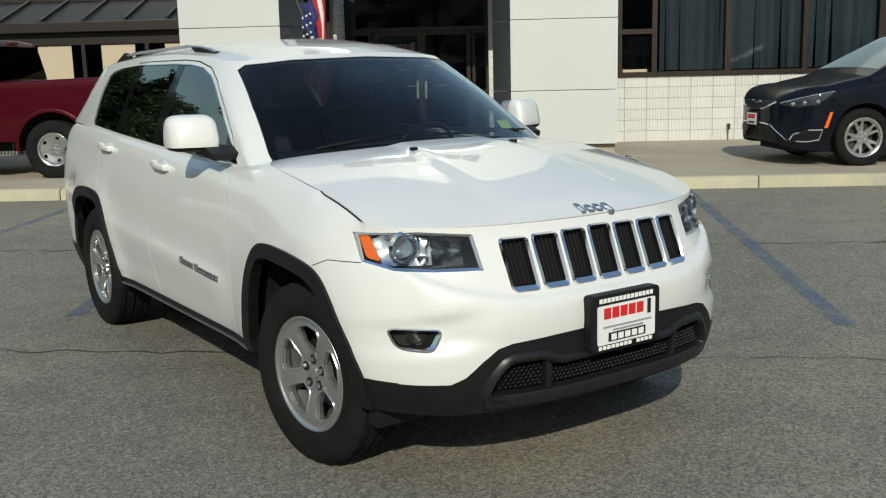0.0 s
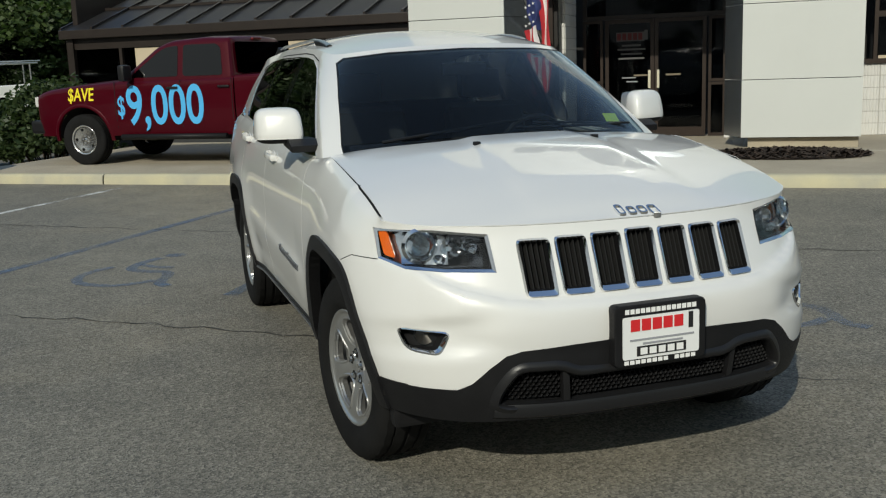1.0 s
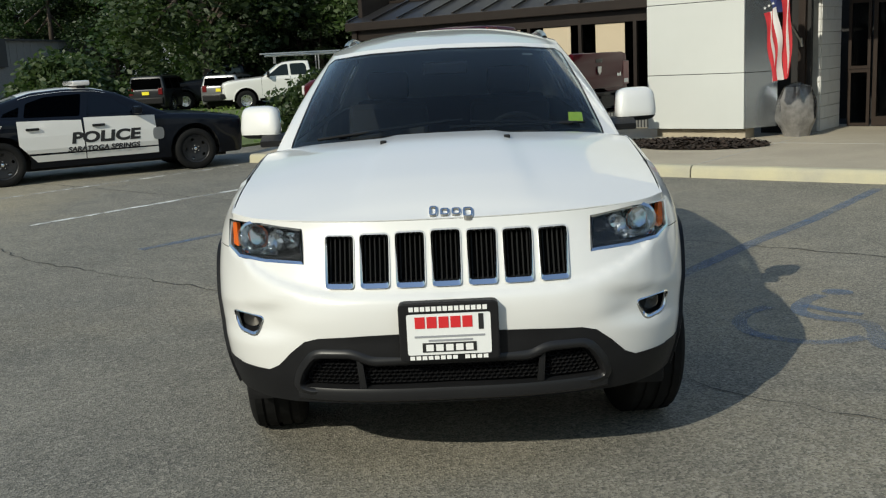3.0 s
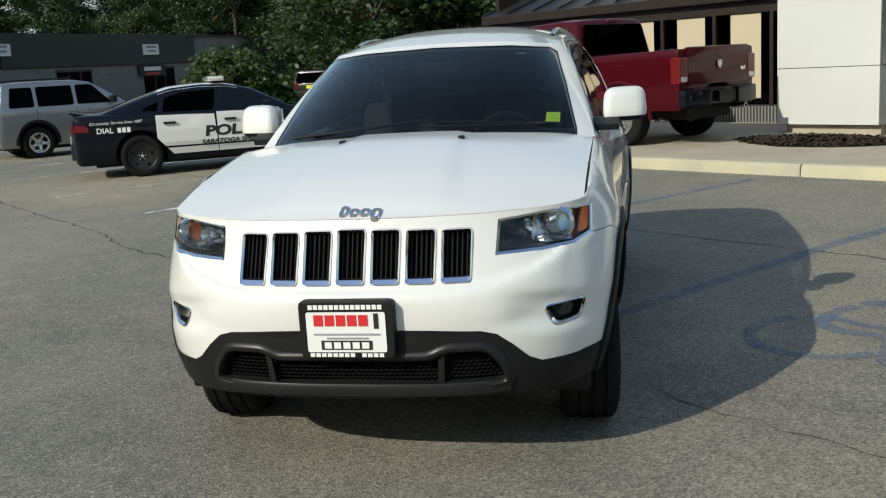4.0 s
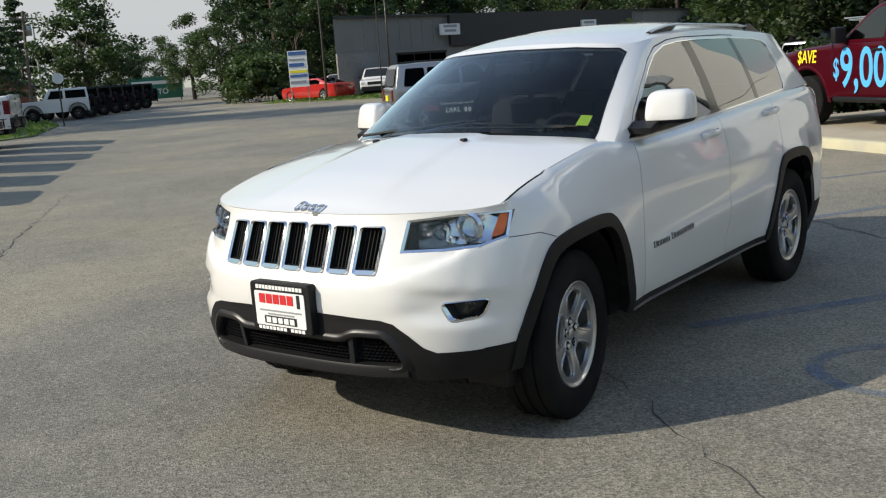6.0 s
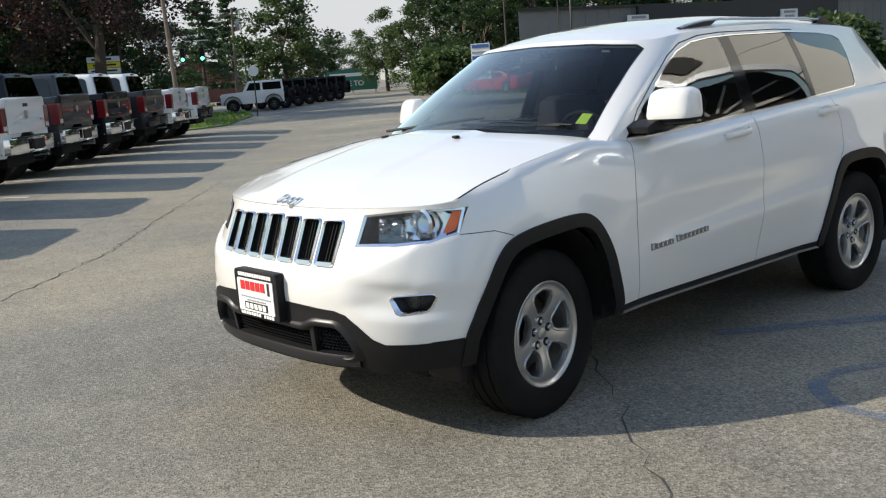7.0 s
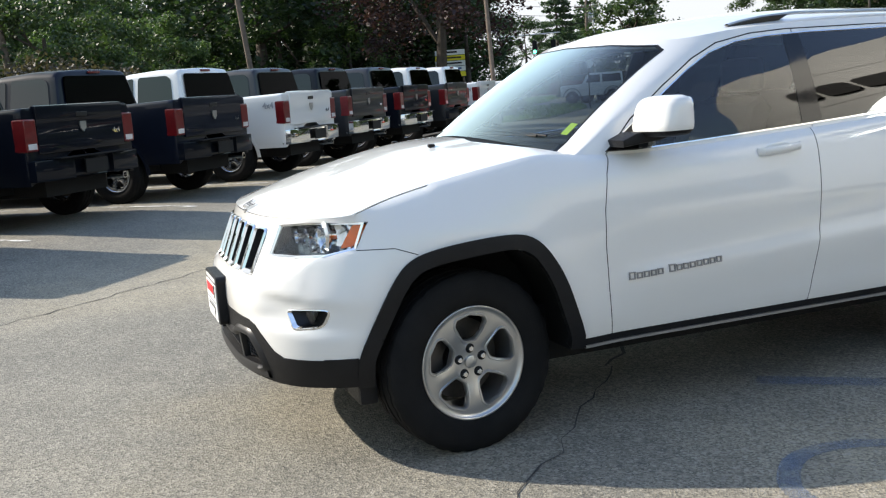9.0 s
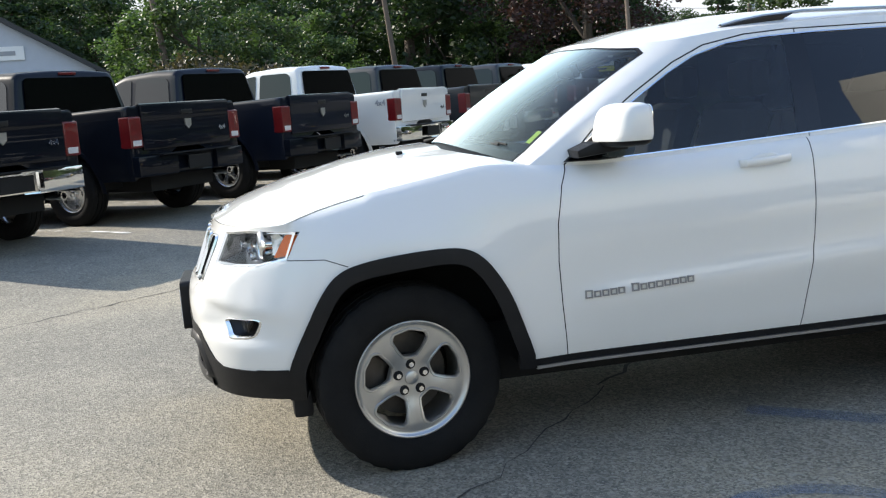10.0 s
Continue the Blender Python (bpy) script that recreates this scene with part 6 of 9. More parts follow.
def block_mesh(w, h, d, ribs):
    key = (round(w, 3), round(h, 3), d, ribs)
    if key not in BLK_CACHE:
        bm = bmesh.new()
        if ribs:
            n = ribs
            prof = []
            for i in range(n):
                a = -w / 2 + w * i / n
                s = w / n
                prof += [(a + s * 0.12, 0.012), (a + s * 0.20, 0), (a + s * 0.80, 0), (a + s * 0.88, 0.012)]
            prof = [(-w / 2, d)] + prof + [(w / 2, d)]
            prism(bm, [(x, -y) if False else (x, y) for x, y in prof], 0, h, plane="xy")
        else:
            box(bm, -w / 2, w / 2, 0, d, 0, h, 0.006)
        BLK_CACHE[key] = finish(bm, "block", BLOCK, smooth=False)
    return BLK_CACHE[key]


def block_wall(name, label, m, length, rows, course, bl, depth, ribs, stagger=True, paint=None):
    w = thing(name, label, "wall", LOT @ m, kind="structure")
    bm = bmesh.new()
    box(bm, 0, length, 0.014, depth + 0.05, 0.0, rows * course)
    part("mortar", bm, MORTAR, w, smooth=False)
    for r in range(rows):
        x = 0.0
        first = bl / 2 if (stagger and r % 2) else bl
        k = 0
        while x < length - 0.02:
            ww = min(first if k == 0 else bl, length - x)
            part("block", block_mesh(ww - (0.0015 if ribs else 0.008), course - 0.010, depth, max(1, round(ww / 0.05) if ribs else 0) if ribs else 0), paint or BLOCK, w, at=Matrix.Translation((x + ww / 2, 0, r * course + 0.005)))
            x += ww
            k += 1
    return w


block_wall("wall_north", "white painted ribbed block wall under the windows", pose(2.70, 5.75, 0.145), 8.8, 6, 0.198, 0.40, 0.10, 4, False)
block_wall("wall_entrance_west", "white block wall beside the entrance with shade put into its colour", pose(-2.03, 4.92, 0.145, 0, 0, 90), 1.0, 16, 0.20, 0.40, 0.12, 0, paint=SHADED_BLOCK)
block_wall("wall_entrance_front", "white painted block pier beside the entrance", pose(-2.09, 4.90, 0.145), 0.045, 16, 0.20, 0.40, 0.12, 0, False)
block_wall("wall_entrance_east", "white painted block pier beside the entrance", pose(0.62, 5.45, 0.145), 0.34, 16, 0.20, 0.40, 0.3, 0, False)
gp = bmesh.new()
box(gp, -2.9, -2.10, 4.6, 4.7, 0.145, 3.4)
solo("vestibule_glass", gp, ROOM_SHADE, "dark glazed vestibule panel beside the pillar", "window", LOT, kind="structure", smooth=False)
# window band over the block wall
wb = thing("window_1", "bronze-framed window band with dark vertical blinds", "window", LOT, kind="structure")
part("window_sill", boxm(2.70, 11.5, 5.70, 5.90, 1.335, 1.41), BROWN_FRAME, wb, smooth=False)
part("window_head", boxm(2.70, 11.5, 5.72, 5.90, 3.0, 3.42), BROWN_FRAME, wb, smooth=False)
for u, w in ((2.98, 0.06), (3.58, 0.09), (4.89, 0.09), (6.27, 0.09), (7.6, 0.13), (9.0, 0.13), (10.4, 0.13)):
    part("mullion", boxm(u, u + w, 5.71, 5.88, 1.41, 3.0), BROWN_FRAME, wb, smooth=False)
part("transom_bar", boxm(3.04, 3.58, 5.72, 5.86, 2.09, 2.18), BROWN_FRAME, wb, smooth=False)
part("inner_frame", boxm(3.06, 3.50, 5.735, 5.80, 1.412, 1.46), TAN_BLIND, wb, smooth=False)
for u0, u1 in ((3.04, 3.58), (3.67, 4.89), (4.98, 6.27), (6.36, 7.6), (7.73, 9.0), (9.13, 10.4)):
    part("pane", boxm(u0, u1, 5.79, 5.80, 1.41, 3.0), WIN_GLASS, wb, smooth=False)
bl = bmesh.new()
rnd = random.Random(4)
u = 3.75
while u < 10.3:
    z0 = 1.43
    a = rnd.uniform(-0.02, 0.02)
    top, bot = u + rnd.uniform(-0.01, 0.01), u + rnd.uniform(-0.03, 0.03)
    w = 0.094
    v4 = [bl.verts.new(p) for p in ((bot, 5.90 + a, z0), (bot + w, 5.90 - a, z0), (top + w, 5.90 - a, 3.0), (top, 5.90 + a, 3.0))]
    bl.faces.new(v4)
    u += 0.088 if rnd.random() > 0.07 else 0.115
solo("vertical_blind", bl, BLIND_GREY, "grey vertical fabric blinds behind the window", "blind", LOT, kind="stuff", smooth=False)
hyd = bmesh.new()
tube(hyd, (4.98, 5.74, 0.42), (4.98, 5.64, 0.42), 0.025, n=8)
tube(hyd, (4.98, 5.64, 0.45), (4.98, 5.64, 0.34), 0.022, n=8)
tube(hyd, (4.98, 5.72, 0.30), (4.98, 5.72, 0.15), 0.008, n=6)
solo("wall_tap", hyd, STEEL_DARK, "small dark outdoor tap on the block wall", "tap", LOT)
up = bmesh.new()
box(up, 2.68, 14, 5.74, 6.3, 3.42, 5.4)
solo("wall_upper", up, WHITE_PANEL, "white upper wall above the window band", "wall", LOT, kind="structure", smooth=False)

# glazed annex
ax = thing("annex", "dark-framed glazed annex with tan blinds and sloped glass roof", "building", LOT, kind="structure")
AV = 5.2
part("low_wall", boxm(-12.55, -4.3, AV, AV + 0.15, 0.145, 0.50), BUILDING_DARK, ax, smooth=False)
for k in range(70):
    part("wall_rib", boxm(-8.9 + 0.065 * k, -8.87 + 0.065 * k, AV - 0.012, AV, 0.15, 0.48), BUILDING_GREY, ax, smooth=False)
part("eave", boxm(-12.75, -4.3, AV - 0.16, AV + 0.2, 2.36, 2.54, 0.01), DARK_FRAME, ax, smooth=False)
part("head_rail", boxm(-12.6, -4.3, AV, AV + 0.12, 2.14, 2.36), DARK_FRAME, ax, smooth=False)
part("corner_post", boxm(-12.66, -12.5, AV - 0.05, AV + 0.2, 0.14, 2.36), DARK_FRAME, ax, smooth=False)
for k in range(8):
    u = -12.5 + 1.17 * k
    part("mullion", boxm(u + 1.10, u + 1.17, AV - 0.02, AV + 0.12, 0.5, 2.14), DARK_FRAME, ax, smooth=False)
    part("pane", boxm(u, u + 1.10, AV + 0.05, AV + 0.06, 0.5, 2.14), WIN_GLASS, ax, smooth=False)
    if k > 0 and k < 7:
        part("roller_blind", boxm(u + 0.28, u + 0.90, AV + 0.034, AV + 0.044, 0.62 if k > 3 else 1.0, 2.13), TAN_BLIND, ax, "tan roller blind", smooth=False)
rf = bmesh.new()
prism(rf, [(AV - 0.15, 2.54), (AV + 2.4, 3.40), (AV + 2.4, 3.34), (AV - 0.1, 2.48)], -12.75, -4.3, plane="yz")
part("roof", rf, material("roof_glass", (0.022, 0.021, 0.021), 0.45, var=0.2, spec=0.25), ax, smooth=False)
for k in range(12):
    u = -12.7 + 0.76 * k
    rb = bmesh.new()
    prism(rb, [(AV - 0.17, 2.55), (AV + 2.4, 3.41), (AV + 2.4, 3.45), (AV - 0.17, 2.59)], u, u + 0.05, plane="yz")
    part("roof_bar", rb, DARK_FRAME, ax, smooth=False)
part("roof_purlin", boxm(-12.75, -4.3, AV + 1.15, AV + 1.2, 2.985, 3.04), DARK_FRAME, ax, smooth=False)
part("side_wall", boxm(-12.64, -12.52, AV + 0.2, AV + 2.4, 0.14, 3.3), DARK_FRAME, ax, smooth=False)
bk = bmesh.new()
box(bk, -12.9, -4.3, AV + 2.41, AV + 2.8, 0.1, 4.6)
solo("wall_back", bk, WHITE_PANEL, "white upper wall behind the annex roof", "wall", LOT, kind="structure", smooth=False)
yl = boxm(-5.1, -4.72, AV - 0.05, AV + 0.02, 0.95, 1.12, 0.01)
solo("yellow_sign", yl, INK_YELLOW, "small yellow sign on the annex wall", "sign", LOT)


# mulch beds
def mulch_bed(u, v, ru, rv, seed):
    rnd = random.Random(seed)
    bm = bmesh.new()
    base = [bm.verts.new((u + ru * math.cos(q), v + rv * math.sin(q), 0.150)) for q in [2 * math.pi * i / 40 for i in range(40)]]
    c = bm.verts.new((u, v, 0.22))
    for i in range(40):
        bm.faces.new((base[i], base[(i + 1) % 40], c))
    for _ in range(2600):
        r, q = math.sqrt(rnd.random()), rnd.uniform(0, 2 * math.pi)
        x, y = u + ru * r * math.cos(q), v + rv * r * math.sin(q)
        z = 0.155 + 0.07 * (1 - r)
        a, l, w = rnd.uniform(0, math.pi), rnd.uniform(0.02, 0.06), rnd.uniform(0.008, 0.02)
        dx, dy = Vector((math.cos(a), math.sin(a), rnd.uniform(-0.5, 0.5))) * l, Vector((-math.sin(a), math.cos(a), rnd.uniform(-0.6, 0.6))) * w
        o = Vector((x, y, z + rnd.uniform(0, 0.03)))
        bm.faces.new([bm.verts.new(o + s) for s in (dx + dy, dx - dy, -dx - dy, -dx + dy)])
    return solo("mulch_bed", bm, MULCH, "dark brown bark mulch bed by the pillar", "mulch", LOT, kind="stuff", smooth=False)


mulch_bed(1.62, 2.35, 1.12, 0.72, 1)
mulch_bed(-3.2, 2.45, 1.22, 0.75, 2)

# flag on a pole fixed to the vestibule
fl = thing("flag", "hanging striped flag with a blue starred corner on a pole", "flag", LOT @ pose(-2.12, 3.50, 0))
pl = bmesh.new()
tube(pl, (-0.09, 0.98, 1.58), (-0.28, -0.35, 2.75), 0.018, n=8)
tube(pl, (-0.09, 0.99, 1.53), (-0.095, 0.96, 1.66), 0.03, n=8)
part("pole", pl, ALLOY, fl)


def drape(u0, u1, z0, z1, mat, name, n=10):
    rows = []
    for i in range(n + 1):
        f = i / n
        x = u0 + (u1 - u0) * f
        row = []
        for j in range(15):
            g = j / 14
            z = z1 + (z0 - z1) * g
            k = 0.55 + 0.45 * math.sin(1.3 + g * 1.2)
            row.append(Vector((-0.22 + (x + 0.10 * g) * k + 0.02 * math.sin(9 * g + x * 20), -0.30 + 0.07 * math.sin(x * 26 + 1.5 * g) + 0.05 * g, z + 0.35 * x * (1 - g))))
        rows.append(row)
    bm = grid_mesh(rows)
    return part(name, bm, mat, fl)


for k in range(7):
    a = 0.0 + 0.055 * k
    drape(a, a + 0.056, 1.02 + 0.012 * k, 2.05 if k < 4 else 2.62, FLAG_RED if k % 2 == 0 else FLAG_WHITE, "stripe", 3)
drape(0.0, 0.22, 2.05, 2.62, FLAG_BLUE, "canton", 6)
for k in range(9):
    st = bmesh.new()
    q = Vector((-0.17 + 0.05 * (k % 3) * 1.2, -0.385, 2.12 + 0.14 * (k // 3) + 0.03 * (k % 3)))
    for i in range(5):
        a = math.pi / 2 + 2 * math.pi * i / 5
        b, c = a + math.pi / 5, a - math.pi / 5
        st.faces.new([st.verts.new(q + Vector((r * math.cos(w), -0.002, r * math.sin(w)))) for r, w in ((0.0, 0), (0.010, c), (0.026, a), (0.010, b))])
    part("star", st, FLAG_WHITE, fl, smooth=False)
# a wrapped planter by the pillar
bg = bmesh.new()
lathe(bg, [(0.20, 0.145), (0.22, 0.25), (0.30, 0.42), (0.29, 0.72), (0.20, 0.92), (0.06, 0.98)], 18, "z")
for v in bg.verts:
    q = math.atan2(v.co.y, v.co.x)
    r = 1 + 0.09 * math.sin(5 * q + v.co.z * 7) + 0.05 * math.sin(11 * q)
    v.co.x, v.co.y = v.co.x * r - 2.14, v.co.y * r + 4.10
solo("wrapped_planter", bg, material("clear_wrap", (0.22, 0.21, 0.20), 0.12, coat=1.0, var=0.5, scale=6), "planter wrapped in crumpled plastic film beside the entrance", "planter", LOT)

# ---- other vehicles: x forward from the front axle, y left, z up ----
def arc(cx, cz, r, z0, n=10):
    """Points over a wheel arch, from front to back."""
    a0 = math.asin(max(-1, min(1, (z0 - cz) / r)))
    return [(cx + r * math.cos(a0 + (math.pi - 2 * a0) * i / n), cz + r * math.sin(a0 + (math.pi - 2 * a0) * i / n)) for i in range(n + 1)]


def hull(top, x_front, x_rear, z0, arches):
    """A side outline: along the top from front to rear, then back along the sill with arches cut in."""
    bottom = [(x_rear, z0)]
    for cx, cz, r in sorted(arches):
        bottom += arc(cx, cz, r, z0)[::-1]
    bottom += [(x_front, z0)]
    return top + bottom


def bent(half, xf, xr, ends=0.10, round_len=0.7, tuck=0.05, z_tuck=0.55, tumble=0.0, z_belt=1.0, z_roof=1.5, z_mid=0.8, bow=0.0, rear=None):
    """Bends a straight slab: rounded ends in plan, tucked sill, side bowed out, cabin drawn in."""
    def f(x, y, z):
        k = 1.0
        for e, a in ((max(0, (x - (xf - round_len)) / round_len), ends), (max(0, ((xr + round_len) - x) / round_len), ends if rear is None else rear)):
            k -= a * min(1, e) ** 2.2
        k -= bow * min(1.5, (z - z_mid) / 0.4) ** 2
        if z < z_tuck:
            k -= tuck * (z_tuck - z) / z_tuck * 1.6
        if z > z_belt:
            k -= tumble * (z - z_belt) / (z_roof - z_belt)
        return (x, y * k, z)
    return f


def slab(poly, half, f, bevel=0.05, cuts=True):
    bm = bmesh.new()
    prism(bm, poly, -half, half)
    fs = bm.faces[:]
    bmesh.ops.triangulate(bm, faces=[q for q in fs if len(q.verts) > 4])
    if bevel:
        es = [e for e in bm.edges if len(e.link_faces) == 2 and abs(e.verts[0].co.y - e.verts[1].co.y) < 1e-6 and abs(e.calc_face_angle(0)) > 0.6]
        bmesh.ops.bevel(bm, geom=es, offset=bevel, segments=3, affect="EDGES", profile=0.55, clamp_overlap=True)
    # finer strips, so that the bent sides shade evenly
    xs = [v.co.x for v in bm.verts]
    zs = [v.co.z for v in bm.verts]
    for lo, hi, step, no in ((min(xs), max(xs), 0.25, (1, 0, 0)), (min(zs), max(zs), 0.2, (0, 0, 1))):
        q = lo + step
        while q < hi - 0.02:
            bmesh.ops.bisect_plane(bm, geom=bm.verts[:] + bm.edges[:] + bm.faces[:], plane_co=Vector(no) * q, plane_no=no)
            q += step
    for v in bm.verts:
        v.co = f(*v.co)
    return bm


def tub(top, xf, xr, z0, half, f, arches=(), r=0.08, nose=0.10, tail=0.08, crown=0.03, step=0.075, soft=0.05, e=2.6, e_tail=None, lip=0.035, ez=None):
    """A smooth body lofted along x: sides from the sill, rounded shoulders, crowned top, rounded ends, wheel arches cut out."""
    def section(x):
        zt = soft_at(top, x, soft)
        rr = max(0.004, min(r, 0.8 * (zt - z0), half * 0.5))
        nz = 9
        pts = [(half, z0 + (zt - rr - z0) * i / nz) for i in range(nz + 1)]
        pts += [(half - rr + rr * math.cos(math.pi / 10 * i), zt - rr + rr * math.sin(math.pi / 10 * i)) for i in range(1, 6)]
        pts += [((half - rr) * (1 - i / 4), zt + crown * (1 - (1 - i / 4) ** 2)) for i in range(1, 5)]
        return pts

    def cap(x, out, pw):
        pts = section(x)
        zc = (z0 + pts[-1][1]) / 2
        rows_ = []
        for j in range(1, 9):
            th = math.pi / 2 * j / 8
            k = math.cos(th) ** (2 / pw) if j < 8 else 0.0
            kz = math.cos(th) ** (2 / (ez or pw)) if j < 8 else 0.0
            kb = math.cos(th) ** (2 / 5) if j < 8 else 0.0
            rows_.append([f(x + out * math.sin(th) ** (2 / pw), y * k, zc + (z - zc) * (kb if ez and z < zc else kz)) for y, z in pts])
        return rows_
    n = max(4, int((xf - xr) / step))
    rows = cap(xf, nose, e)[::-1] + [[f(xf + (xr - xf) * i / n, y, z) for y, z in section(xf + (xr - xf) * i / n)] for i in range(n + 1)] + cap(xr, -tail, e_tail or e)
    bm = grid_mesh(rows)
    bm.normal_update()
    if sum(q.normal.y * q.calc_area() for q in bm.faces) < 0:
        bmesh.ops.reverse_faces(bm, faces=bm.faces)
    gone = set()
    for cx, cz, rad in arches:
        gone |= set(knife(bm, [(cx + rad, z0 - 0.3)] + arc(cx, cz, rad, min(cz, z0 + 0.02), 22) + [(cx - rad, z0 - 0.3)], "side", lambda q, c: q.normal.y > 0.3))
    keepf = [q for q in bm.faces if q.is_valid and q not in gone]
    out = take(bm, keepf, lip, 0, "both")
    bm.free()
    return out


def screen(top, half, f, x0, x1, h0, h1, r=0.08, crown=0.03, soft=0.05, lift=0.006):
    """A pane lying on the crowned top of a tub between two stations, h0 and h1 wide to each side."""
    rows = []
    for i in range(9):
        x, h = x0 + (x1 - x0) * i / 8, h0 + (h1 - h0) * i / 8
        zt = soft_at(top, x, soft)
        row = []
        for j in range(13):
            y = h * (j / 6 - 1)
            over = min(r, max(0.0, abs(y) - (half - r)))
            p = Vector(f(x, y, zt + crown * max(0.0, 1 - (y / (half - r)) ** 2) - r + math.sqrt(r * r - over * over)))
            row.append(p + Vector((0, math.copysign(lift * over / r, y), lift)))
        rows.append(row)
    return grid_mesh(rows)


def caster(bm):
    """A function that drops a point along a direction on to a body and gives the place, lifted off it."""
    tree = BVHTree.FromBMesh(bm)

    def drop(p, d, lift=0.006):
        d = Vector(d).normalized()
        p = Vector(p)
        p.y = p.y if abs(p.y) > 0.003 else 0.003
        hit, n, _, _ = tree.ray_cast(p - d * 2.0, d)
        if hit is None:
            return p
        return hit + (n if n.dot(d) < 0 else -n) * lift
    return drop


def between(line, t):
    """The point at the share t of the way along a list of points."""
    k = min(int(t * (len(line) - 1)), len(line) - 2)
    return Vector(line[k]).lerp(Vector(line[k + 1]), t * (len(line) - 1) - k)


def laid(drop, upper, lower, d, lift=0.006, n=24, m=6):
    """A skin between two lines, dropped on to a body."""
    return grid_mesh([[drop(between(upper, i / n).lerp(between(lower, i / n), j / m), d, lift) for j in range(m + 1)] for i in range(n + 1)])


def laid_line(bm, drop, line, d, r, n=30, lift=0.004):
    """A thin round bar along a line dropped on to a body."""
    q = [drop(between(line, i / n), d, lift) for i in range(n + 1)]
    for a, b in zip(q, q[1:]):
        if (b - a).length > 1e-5:
            tube(bm, a, b, r, n=6)
    return bm


def side_pane(poly, half, f, s, out=0.006, thick=0.008):
    """A pane or panel lying on the side of a bent slab."""
    bm = bmesh.new()
    bm.faces.new([bm.verts.new((x, 0, z)) for x, z in poly])
    for i, step, no in ((0, 0.25, (1, 0, 0)), (1, 0.2, (0, 0, 1))):
        q = min(p[i] for p in poly) + step
        while q < max(p[i] for p in poly) - 0.02:
            bmesh.ops.bisect_plane(bm, geom=bm.verts[:] + bm.edges[:] + bm.faces[:], plane_co=Vector(no) * q, plane_no=no)
            q += step
    rim = [e for e in bm.edges if len(e.link_faces) == 1]
    inner = {v: bm.verts.new(Vector(f(v.co.x, s * half, v.co.z)) + Vector((0, s * (out - thick), 0))) for v in {v for e in rim for v in e.verts}}
    for v in bm.verts[:]:
        if v not in inner.values():
            v.co = Vector(f(v.co.x, s * half, v.co.z)) + Vector((0, s * out, 0))
    for e in rim:
        bm.faces.new((e.verts[0], e.verts[1], inner[e.verts[1]], inner[e.verts[0]]))
    bmesh.ops.recalc_face_normals(bm, faces=bm.faces)
    return bm


def cross_pane(p0, p1, half0, half1, out=0.008, n=6, bow=0.0):
    """A pane across the car between two heights: p = (x, z); out along the pane's normal."""
    d = Vector((p1[0] - p0[0], 0, p1[1] - p0[1]))
    nr = Vector((d.z, 0, -d.x)).normalized()
    if nr.z < 0:
        nr = -nr
    rows = []
    for k in range(n + 1):
        y = -1 + 2 * k / n
        o = nr * (out + bow * (1 - y * y))
        rows.append([Vector((p0[0], y * half0, p0[1])) + o, Vector((p1[0], y * half1, p1[1])) + o])
    return grid_mesh(rows)


STEEL_RIM = material("steel_rim", (0.62, 0.62, 0.61), 0.22, metal=0.9, var=0.06)
BLACK_RIM = material("black_rim", (0.02, 0.02, 0.022), 0.4, metal=0.3, var=0.2)


def set_wheels(car, places, R, width, mat, style, rim_r, label=""):
    first = None
    for x, y in places:
        s = 1 if y > 0 else -1
        m = Matrix.Translation((x, y, R - 0.006)) @ pose(0, 0, 0, 0, 0, 0 if s > 0 else 180) @ pose(0, 0, 0, 0, 17 + 30 * x, 0)
        if first is None:
            first = road_wheel(car, R, width, mat, style, rim_r)
            first.matrix_basis = m
            if label:
                first["label"] = label
        else:
            copy_thing(first, m)
    return first


